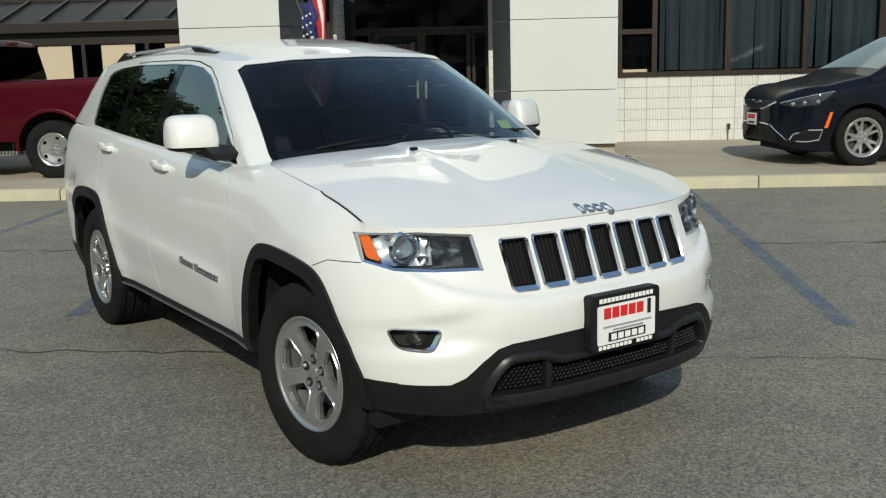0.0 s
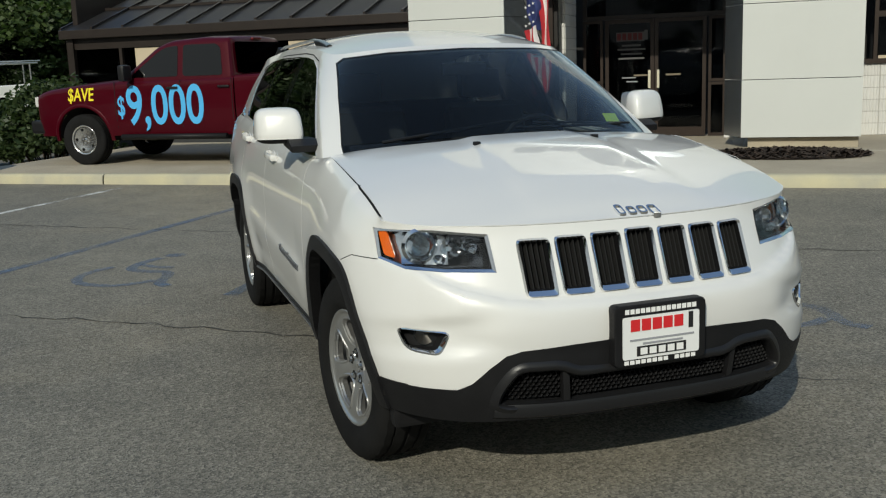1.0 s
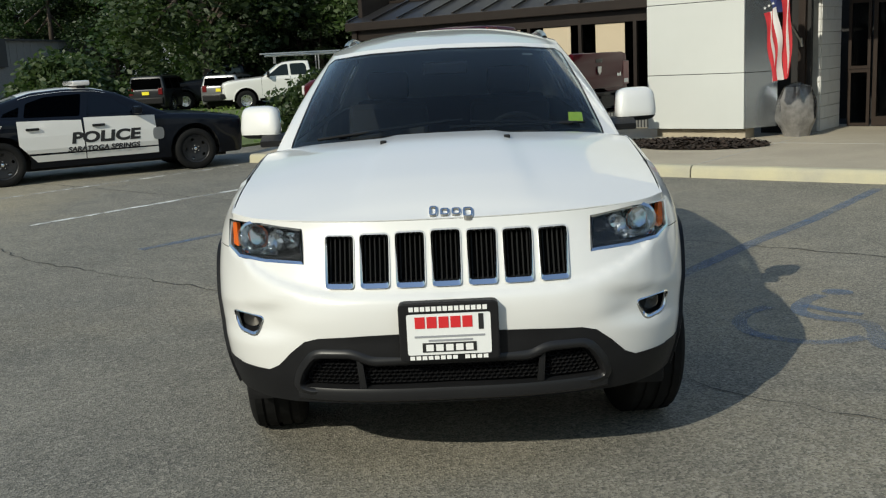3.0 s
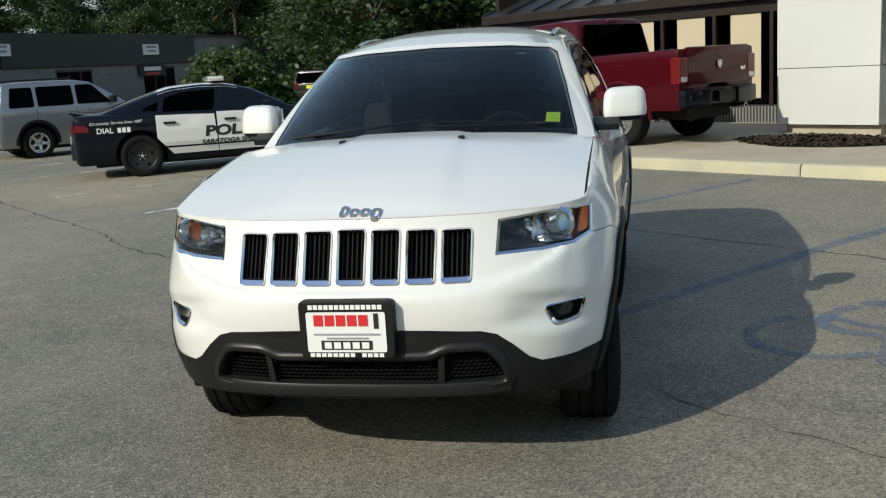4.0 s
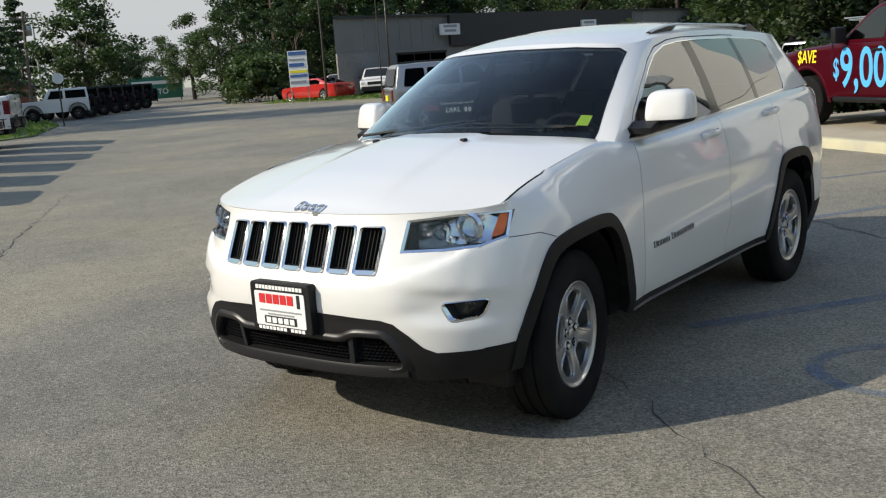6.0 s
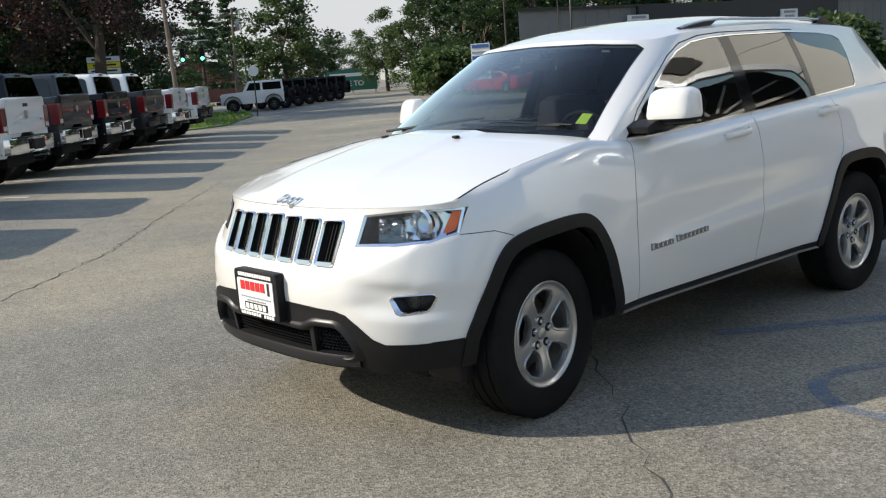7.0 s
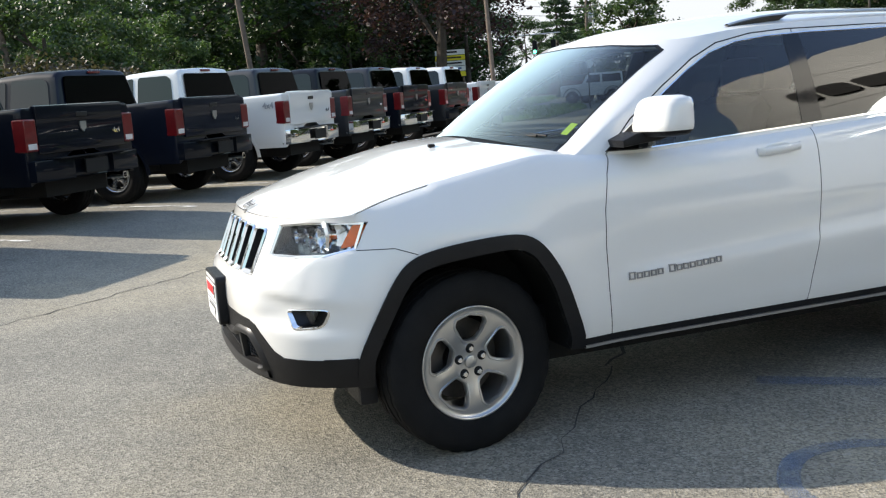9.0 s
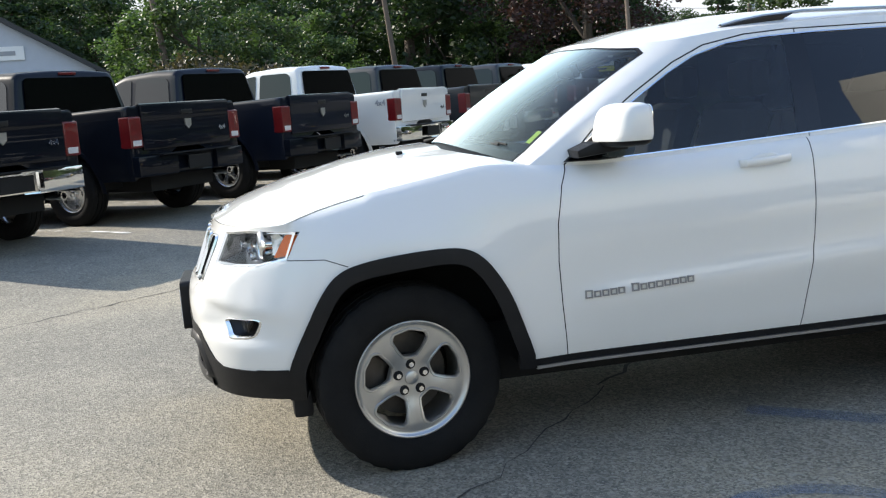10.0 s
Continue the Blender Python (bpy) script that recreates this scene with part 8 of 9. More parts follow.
def box_suv(name, label, paint, m, WB=2.63, hw=0.875, H=1.66, front_o=0.85, rear_o=0.92, hood_z_=1.02, belt=1.08, group="", van=False):
    """A small upright family car: hatchback, four doors, roof rails."""
    t = thing(name, label, "car", m, group=group)
    xr = -WB - rear_o
    f = bent(hw, front_o, xr, 0.10, 0.7, 0.06, 0.5, z_mid=0.75, bow=0.012, rear=0.04)
    top = [(front_o, hood_z_ - 0.10), (front_o - 0.14, hood_z_ - 0.04), (front_o - 0.35, hood_z_), (-0.50, belt + 0.02), (-WB - 0.4, belt + 0.05), (xr, belt + 0.05)]
    keep_part("body", tub(top, front_o - 0.13, xr + 0.07, 0.26, hw, f, [(0, 0.37, 0.43), (-WB, 0.37, 0.43)], 0.07, 0.13, 0.07, 0.02, e_tail=4.5), paint, t)
    ws = -0.55

    def fc(x, y, z):
        """The cabin leans in towards the roof, its back slopes forward."""
        g = max(0.0, min(1.0, (xr + 0.7 - x) / 0.5))
        return (x + 0.22 * (z - belt) * g, y * (1 - 0.17 * max(0, z - belt) / (H - belt)), z)
    cab = [(ws + 0.06, belt + 0.02), (ws - 0.75, H - 0.07), (ws - 1.1, H - 0.01), (-WB, H), (xr, H - 0.02)]
    keep_part("cabin", tub(cab, ws + 0.04, xr + 0.14, belt - 0.03, hw - 0.03, fc, (), 0.08, 0.01, 0.10, 0.02, e_tail=5), paint, t)
    zt, zb = H - 0.12, belt + 0.06
    for s in (1, -1):
        for a, b, sl in ((ws - 0.33, ws - 1.12, 0.42), (ws - 1.20, ws - 2.0, 0.0), (ws - 2.08, xr + 0.28, 0.0)):
            if b < a - 0.15:
                part("side_glass", side_pane(rounded([(a, zb), (a - sl, zt), (b, zt), (b, zb)], 0.05), hw - 0.03, fc, s), PRIVACY_GLASS, t, "dark tinted side glass", smooth=False)
        for x in (ws - 0.1, ws - 1.16, ws - 2.04):
            part("door_gap", side_pane([(x, 0.42), (x, belt), (x - 0.01, belt), (x - 0.01, 0.42)], hw, f, s, 0.003), DARK, t, smooth=False)
        for x in (ws - 0.98, ws - 1.86):
            h = bmesh.new()
            q = f(x, hw, 0.95)[1]
            box(h, x - 0.09, x + 0.09, s * q, s * (q + 0.035), 0.935, 0.97, 0.01)
            part("door_handle", h, paint, t)
        part("tail_lamp", boxm(xr - 0.015, xr + 0.14, min(s * (hw - 0.30), s * (hw - 0.11)), max(s * (hw - 0.30), s * (hw - 0.11)), 0.80, 1.08, 0.02), RED_LENS, t, "red tail lamp")
        part("headlamp", boxm(front_o - 0.25, front_o - 0.02, min(s * (hw - 0.36), s * (hw - 0.12)), max(s * (hw - 0.36), s * (hw - 0.12)), 0.78, 0.93, 0.03), CLEAR_LENS, t)
        mi = bmesh.new()
        box(mi, ws - 0.38, ws - 0.26, s * (hw - 0.02), s * (hw + 0.17), belt + 0.05, belt + 0.22, 0.03)
        part("door_mirror", mi, PLASTIC_SMOOTH, t)
        rl = bmesh.new()
        tube(rl, (ws - 1.2, s * (hw - 0.22), H + 0.04), (xr + 0.4, s * (hw - 0.22), H + 0.04), 0.018, n=6)
        part("roof_rail", rl, PLASTIC_SMOOTH, t)
        for cx in (0, -WB):
            part("wheel_arch_trim", grid_mesh([[Vector((cx + r * math.cos(q), s * (f(cx, hw, 0.37 + r * math.sin(q))[1] + o), 0.37 + r * math.sin(q))) for r, o in ((0.425, -0.02), (0.428, 0.012), (0.485, 0.014), (0.50, -0.01))] for q in [radians(-8 + 196 * i / 14) for i in range(15)]]), PLASTIC if not van else paint, t)
            part("wheel_arch_liner", grid_mesh([[(cx, s * 0.55, 0.37)] * 13, [(cx + 0.43 * math.cos(q), s * 0.55, 0.37 + 0.43 * math.sin(q)) for q in [math.pi * i / 12 for i in range(13)]], [(cx + 0.43 * math.cos(q), s * (hw - 0.04), 0.37 + 0.43 * math.sin(q)) for q in [math.pi * i / 12 for i in range(13)]]]), DARK, t)
    keep_part("windscreen", screen(cab, hw - 0.03, fc, ws - 0.06, ws - 0.74, hw - 0.14, hw - 0.15, crown=0.02), TINT_GLASS, t)
    rw = bmesh.new()
    prism(rw, rounded([(-hw + 0.16, belt + 0.09), (hw - 0.16, belt + 0.09), (hw - 0.23, H - 0.11), (-hw + 0.23, H - 0.11)], 0.05, 3), 0.0, 0.008, plane="yz")
    for v in rw.verts:
        v.co.x = xr + 0.034 + 0.22 * (v.co.z - belt) - v.co.x
    part("rear_window", rw, PRIVACY_GLASS, t, "dark rear window", smooth=False)
    part("rear_bumper", boxm(xr - 0.07, xr + 0.3, -hw + 0.10, hw - 0.10, 0.40, 0.68, 0.05), PLASTIC if not van else paint, t)
    part("number_plate", boxm(xr - 0.03, xr - 0.005, -0.16, 0.16, 0.80, 0.94), INK_YELLOW, t, "yellow number plate", smooth=False)
    part("front_bumper", boxm(front_o - 0.3, front_o + 0.05, -hw + 0.12, hw - 0.12, 0.34, 0.64, 0.06), PLASTIC if not van else paint, t)
    gr = part("grille", boxm(front_o - 0.05, front_o + 0.012, -0.42, 0.42, 0.74, 0.92, 0.02), PLASTIC_SMOOTH, t)
    part("underbody", boxm(xr + 0.3, front_o - 0.25, -hw + 0.25, hw - 0.25, 0.18, 0.42), DARK, t, smooth=False)
    set_wheels(t, [(0, hw - 0.11), (0, -hw + 0.11), (-WB, hw - 0.11), (-WB, -hw + 0.11)], 0.35, 0.22, STEEL_RIM, "five", 0.23)
    return t


box_suv("silver_suv", "silver boxy sport utility car with black roof rails, parked", CAR_SILVER, pose(-19.45, 13.1, 0, 0, 0, 84), H=1.70, rear_o=0.84)


def minivan():
    """A black minivan: a low sloping nose, chrome trim, orange side marker."""
    t = thing("black_minivan", "black minivan with chrome lower trim parked on the pavement", "car", on_lot(5.49, 1.85, 188) @ Matrix.Scale(1.05, 4))
    WB, hw = 3.09, 0.985
    f = bent(hw, 9, -4.2, 0.10, 0.9, 0.06, 0.5, z_mid=0.7, bow=0.02)
    top = [(1.0, 0.88), (0.80, 0.94), (0.60, 1.00), (0.30, 1.07), (-0.1, 1.145), (-0.45, 1.20), (-0.7, 1.21), (-4.1, 1.20)]
    shell = tub(top, 0.45, -4.05, 0.20, hw, f, [(0, 0.37, 0.43), (-WB, 0.37, 0.43)], 0.16, 0.62, 0.12, 0.03, e=2.25, ez=2.3)
    drop = caster(shell)
    keep_part("body", shell, CAR_BLACK, t)
    fc = bent(hw - 0.03, 9, -9, 0, 1, 0, 0, 0.20, 1.12, 1.76)
    cab = [(-0.04, 1.12), (-1.05, 1.63), (-1.75, 1.75), (-2.5, 1.77), (-3.8, 1.72), (-4.1, 1.60)]
    keep_part("cabin", tub(cab, -0.06, -4.0, 1.04, hw - 0.03, fc, (), 0.10, 0.01, 0.10, 0.03), CAR_BLACK, t)
    keep_part("windscreen", screen(cab, hw - 0.03, fc, -0.22, -1.06, 0.84, 0.78), SCREEN_GLASS, t, "pale reflecting windscreen")
    ahead = (-1, 0, 0)
    for s in (1, -1):
        part("side_glass", side_pane(rounded([(-0.50, 1.18), (-1.08, 1.50), (-1.58, 1.62), (-1.75, 1.2)], 0.03), hw - 0.03, fc, s), TINT_GLASS, t, smooth=False)
        part("side_glass", side_pane(rounded([(-1.85, 1.2), (-1.75, 1.62), (-2.9, 1.64), (-2.95, 1.22)], 0.03), hw - 0.03, fc, s), PRIVACY_GLASS, t, smooth=False)
        slant = (-0.7, -s * 1.0, 0)
        hi = [(0.90, s * 0.52, 0.815), (0.75, s * 0.75, 0.88), (0.58, s * 0.90, 0.925), (0.42, s * 0.97, 0.955)]
        lo = [(0.90, s * 0.52, 0.790), (0.76, s * 0.75, 0.760), (0.58, s * 0.90, 0.800), (0.42, s * 0.97, 0.945)]
        hl = part("headlamp", laid(drop, hi, lo, slant, 0.008), SMOKED_LAMP, t, "slim clear headlamp in a dark housing")
        for x, y, z in ((0.80, 0.68, 0.805), (0.70, 0.79, 0.82), (0.58, 0.89, 0.835)):
            g = bmesh.new()
            bmesh.ops.create_uvsphere(g, u_segments=14, v_segments=8, radius=0.030)
            g.transform(Matrix.Translation(drop((x, s * y, z), slant, 0.0)))
            part("lamp_lens", g, LAMP_CHROME, hl, "bright lamp projector")
        bz = bmesh.new()
        laid_line(bz, drop, hi, slant, 0.006, lift=0.008)
        part("lamp_bezel", bz, CHROME, hl, "bright upper lamp edge")
        part("side_marker", side_pane([(0.545, 0.50), (0.50, 0.50), (0.435, 0.70), (0.475, 0.70)], hw, f, s, 0.006), AMBER, t, "orange side marker", smooth=False)
        part("fog_recess", laid(drop, [(0.86, s * 0.74, 0.42), (0.70, s * 0.88, 0.47), (0.56, s * 0.95, 0.475)], [(0.86, s * 0.74, 0.34), (0.72, s * 0.88, 0.335), (0.60, s * 0.95, 0.35)], slant, 0.006, 14), PLASTIC, t)
        ch = bmesh.new()
        laid_line(ch, drop, [(1.0, 0, 0.545), (1.0, s * 0.30, 0.545), (0.95, s * 0.46, 0.52), (0.90, s * 0.60, 0.42), (0.86, s * 0.70, 0.335)], ahead, 0.012)
        laid_line(ch, drop, [(0.86, s * 0.70, 0.335), (0.72, s * 0.87, 0.325), (0.60, s * 0.95, 0.35), (0.55, s * 0.955, 0.48), (0.70, s * 0.88, 0.475), (0.84, s * 0.76, 0.42), (0.86, s * 0.70, 0.345)], slant, 0.010)
        part("chrome_trim", ch, CHROME, t, "chrome lower trim")
        mi = bmesh.new()
        box(mi, -0.95, -0.80, s * 0.98, s * 1.18, 1.18, 1.35, 0.04)
        part("door_mirror", mi, CAR_BLACK, t)
        for cx in (0, -WB):
            part("wheel_arch_liner", grid_mesh([[(cx, s * 0.60, 0.37)] * 13, [(cx + 0.43 * math.cos(q), s * 0.60, 0.37 + 0.43 * math.sin(q)) for q in [math.pi * i / 12 for i in range(13)]], [(cx + 0.43 * math.cos(q), s * 0.92, 0.37 + 0.43 * math.sin(q)) for q in [math.pi * i / 12 for i in range(13)]]]), DARK, t)
    brow = [(1.0, 0.54 * k / 6, 0.845 - 0.01 * (k / 6) ** 2) for k in range(-6, 7)]
    jaw = [(1.0, 0.54 * k / 6, 0.705 + 0.125 * (k / 6) ** 2) for k in range(-6, 7)]
    part("grille", laid(drop, brow, jaw, ahead, 0.006), PLASTIC_SMOOTH, t, "black mesh grille")
    g = bmesh.new()
    laid_line(g, drop, jaw, ahead, 0.012)
    laid_line(g, drop, [(1.0, -0.13, 0.825), (1.0, 0, 0.805), (1.0, 0.13, 0.825)], ahead, 0.012, 10, 0.012)
    part("grille_trim", g, CHROME, t, "chrome grille outline and wing emblem")
    part("lower_grille", laid(drop, [(1.0, 0.10 * k, 0.53) for k in range(-5, 6)], [(1.0, 0.115 * k, 0.30) for k in range(-5, 6)], ahead, 0.005), PLASTIC, t)
    px = max(drop((1.0, y, z), ahead, 0.0).x for y in (-0.12, 0.04, 0.12) for z in (0.52, 0.60, 0.66))
    p = part("plate_holder", boxm(px - 0.05, px + 0.022, -0.17, 0.17, 0.50, 0.68), PLASTIC, t, smooth=False)
    part("dealer_plate", boxm(px + 0.022, px + 0.026, -0.155, 0.155, 0.515, 0.67), SIGN_WHITE, p, smooth=False)
    part("printed_bar", boxm(px + 0.026, px + 0.028, -0.12, 0.12, 0.595, 0.65), INK_RED, p, smooth=False)
    part("printed_bar", boxm(px + 0.026, px + 0.028, -0.10, 0.10, 0.53, 0.555), INK_BLACK, p, smooth=False)
    part("dashboard", boxm(-1.4, -0.6, -0.8, 0.8, 0.9, 1.12), SEAT, t, smooth=False)
    part("underbody", boxm(-3.8, 0.7, -0.6, 0.6, 0.16, 0.40), DARK, t, smooth=False)
    wp = bmesh.new()
    tube(wp, (-0.40, 0.5, 1.15), (-0.55, -0.1, 1.235), 0.012, n=6)
    part("wiper", wp, PLASTIC, t)
    set_wheels(t, [(0, 0.86), (0, -0.86), (-WB, 0.86), (-WB, -0.86)], 0.37, 0.235, STEEL_RIM, "twin", 0.258, "polished twin-spoke alloy wheel")
    return t


minivan()
# parked cars across the far lane
box_suv("far_white_suv", "white sport utility car facing the lane far off", CAR_WHITE, pose(-54.9, 18.4, 0, 0, 0, -20), WB=2.9, hw=0.95, H=1.74)
box_suv("far_dark_suv", "dark sport utility car parked far off", CAR_BLACK, pose(-57.2, 20.9, 0, 0, 0, -20), WB=2.9, hw=0.93, H=1.78)
box_suv("far_grey_suv", "dark grey hatchback behind the roadside sign", CAR_CHARCOAL, pose(-63.5, 14.6, 0, 0, 0, -30), hw=0.9)
box_suv("far_silver_car", "pale silver car parked far off", CAR_WHITE, pose(-64, 17.6, 0, 0, 0, -30), H=1.5, belt=0.95, hood_z_=0.92)
box_suv("far_blue_car", "dark car parked far off behind the red coupe", CAR_NAVY, pose(-60.5, 18.4, 0, 0, 0, -30), H=1.5, belt=0.98, hood_z_=0.95)
for k, (x, y, mt, h) in enumerate(((-31.5, 33.0, CAR_SILVER, 1.5), (-34.5, 31.5, CAR_CHARCOAL, 1.6), (-28.6, 35.0, CAR_WHITE, 1.5), (-38.0, 30.0, CAR_NAVY, 1.5))):
    box_suv("far_parked_car", "parked car seen far off beyond the hedge", mt, pose(x, y, 0, 0, 0, 118), H=h, belt=0.98, hood_z_=0.95, group="far parked cars")
pickup("far_dark_pickup", "dark pickup parked far off beyond the police car", CAR_BLACK, pose(-33.6, 31.2, 0, 0, 0, 227), mark=False)


def coupe():
    t = thing("red_coupe", "bright red two-door coupe parked on the far verge", "car", pose(-57.6, 14.2, 0, 0, 0, 214))
    WB, hw = 2.85, 0.94
    f = bent(hw, 0.9, -3.95, 0.18, 0.9, 0.06, 0.45)
    top = [(0.86, 0.45), (0.9, 0.62), (0.75, 0.80), (-0.5, 0.93), (-2.9, 0.98), (-3.75, 1.0), (-3.93, 0.92), (-3.92, 0.5)]
    part("body", slab(hull(top, 0.82, -3.85, 0.22, [(0, 0.35, 0.41), (-WB, 0.35, 0.41)]), hw, f, 0.07), CAR_BRIGHT_RED, t)
    fc = bent(0.84, 9, -9, 0, 1, 0, 0, 0.25, 0.94, 1.37)
    part("cabin", slab([(-0.6, 0.93), (-1.3, 1.29), (-1.7, 1.36), (-2.2, 1.35), (-3.3, 0.99)], 0.84, fc, 0.05), CAR_BRIGHT_RED, t)
    for s in (1, -1):
        part("side_glass", side_pane([(-1.0, 0.99), (-1.42, 1.26), (-2.1, 1.28), (-2.45, 1.18), (-2.5, 1.0)], 0.84, fc, s), PRIVACY_GLASS, t, smooth=False)
        part("tail_lamp", boxm(-3.95, -3.85, min(s * 0.3, s * 0.78), max(s * 0.3, s * 0.78), 0.76, 0.88, 0.01), RED_LENS, t)
        part("headlamp", boxm(0.66, 0.83, min(s * 0.5, s * 0.75), max(s * 0.5, s * 0.75), 0.60, 0.72, 0.02), CLEAR_LENS, t)
    part("windscreen", cross_pane((-0.64, 0.96), (-1.28, 1.28), 0.72, 0.60, 0.012), SCREEN_GLASS, t, smooth=False)
    part("rear_window", cross_pane((-3.2, 1.02), (-2.3, 1.32), 0.70, 0.58, 0.012), PRIVACY_GLASS, t, smooth=False)
    set_wheels(t, [(0, 0.83), (0, -0.83), (-WB, 0.83), (-WB, -0.83)], 0.345, 0.24, STEEL_RIM, "five", 0.24)
    return t


coupe()


def off_roader(name, label, paint, m, group=""):
    """An upright two-door off-road car with round arches and a spare wheel."""
    t = thing(name, label, "car", m, group=group)
    WB, hw = 2.46, 0.80
    f = bent(hw, 0.75, -3.2, 0.04, 0.4, 0.02, 0.5)
    top = [(0.70, 0.62), (0.70, 1.10), (0.62, 1.17), (-0.62, 1.22), (-3.1, 1.24), (-3.12, 0.6)]
    part("body", slab(hull(top, 0.66, -3.1, 0.50, [(0, 0.44, 0.50), (-WB, 0.44, 0.50)]), hw, f, 0.04), paint, t)
    fc = bent(hw, 9, -9, 0, 1, 0, 0, 0.10, 1.2, 1.85)
    part("cabin", slab([(-0.62, 1.2), (-0.98, 1.78), (-1.1, 1.84), (-3.05, 1.84), (-3.12, 1.22)], hw, fc, 0.04), paint, t)
    for s in (1, -1):
        part("side_glass", side_pane([(-0.86, 1.27), (-1.10, 1.72), (-1.72, 1.72), (-1.72, 1.27)], hw, fc, s), PRIVACY_GLASS, t, smooth=False)
        part("side_glass", side_pane([(-1.86, 1.27), (-1.86, 1.72), (-2.95, 1.72), (-2.98, 1.27)], hw, fc, s), PRIVACY_GLASS, t, smooth=False)
        for cx in (0, -WB):
            part("fender_flare", grid_mesh([[Vector((cx + r * math.cos(q), s * (0.78 + o), 0.47 + r * math.sin(q))) for r, o in ((0.50, 0.0), (0.50, 0.17), (0.54, 0.17), (0.54, 0.0))] for q in [radians(0 + 180 * i / 8) for i in range(9)]]), PLASTIC, t)
        part("headlamp", boxm(0.69, 0.74, s * 0.45 - 0.1, s * 0.45 + 0.1, 0.92, 1.10, 0.03), CLEAR_LENS, t)
        part("tail_lamp", boxm(-3.17, -3.11, s * 0.68 - 0.06, s * 0.68 + 0.06, 0.88, 1.08, 0.01), RED_LENS, t)
    part("windscreen", cross_pane((-0.65, 1.26), (-0.97, 1.75), 0.70, 0.66, 0.012), SCREEN_GLASS, t, smooth=False)
    part("front_bumper", boxm(0.70, 0.98, -0.78, 0.78, 0.52, 0.70, 0.04), PLASTIC, t)
    part("rear_bumper", boxm(-3.36, -3.1, -0.74, 0.74, 0.50, 0.68, 0.03), PLASTIC, t)
    sp = bmesh.new()
    lathe(sp, [(0.05, 0.13), (0.24, 0.14), (0.36, 0.11), (0.39, 0.0), (0.36, -0.11)], 24)
    part("spare_wheel", sp, RUBBER, t, at=pose(-3.3, 0.05, 1.05, 0, 0, 90))
    set_wheels(t, [(0, 0.80), (0, -0.80), (-WB, 0.80), (-WB, -0.80)], 0.405, 0.25, BLACK_RIM, "five", 0.22)
    return t


a = radians(196)
off_roader("white_off_roader", "white off-road car with black arches and spare wheel", CAR_WHITE, pose(-57.4, -1.5, 0, 0, 0, -86))
fw = off_roader("dark_off_roader", "black off-road car in a far row by the lane", CAR_BLACK, pose(-60.2, -0.9, 0, 0, 0, -86), "far off-road cars")
for k in range(1, 6):
    copy_thing(fw, pose(-60.2 - 2.75 * k, -0.9 + 0.74 * k, 0, 0, 0, -86))

# ---- trees and hedges ----
def leaf_mesh(name, centres, n, spread, size, seed, mat, flat=0.35, droop=0.0):
    """Many small leaf blades in uneven clumps round the given centres."""
    r = np.random.RandomState(seed)
    C = np.repeat(np.asarray(centres, float), n, axis=0)
    K = len(C)
    off = r.normal(size=(K, 3))
    off /= np.linalg.norm(off, axis=1)[:, None] + 1e-9
    off *= (r.rand(K, 1) ** 0.5)
    sp = np.repeat(r.uniform(0.6, 1.35, (len(centres), 1)) * spread, n, axis=0)
    C = C + off * sp * np.array([1, 1, 0.72])
    a = r.normal(size=(K, 3)) * np.array([1, 1, flat])
    a /= np.linalg.norm(a, axis=1)[:, None] + 1e-9
    b = np.cross(a, r.normal(size=(K, 3)))
    b /= np.linalg.norm(b, axis=1)[:, None] + 1e-9
    s = size * r.uniform(0.55, 1.3, (K, 1))
    a, b = a * s, b * s * 0.68
    a[:, 2] -= droop * s[:, 0]
    V = np.stack([C - a, C + b * 0.9 - a * 0.1, C + a, C - b * 0.9 - a * 0.1], axis=1).reshape(-1, 3)
    me = bpy.data.meshes.new(name)
    me.from_pydata(V.tolist(), [], np.arange(4 * K).reshape(-1, 4).tolist())
    me.materials.append(mat)
    return me


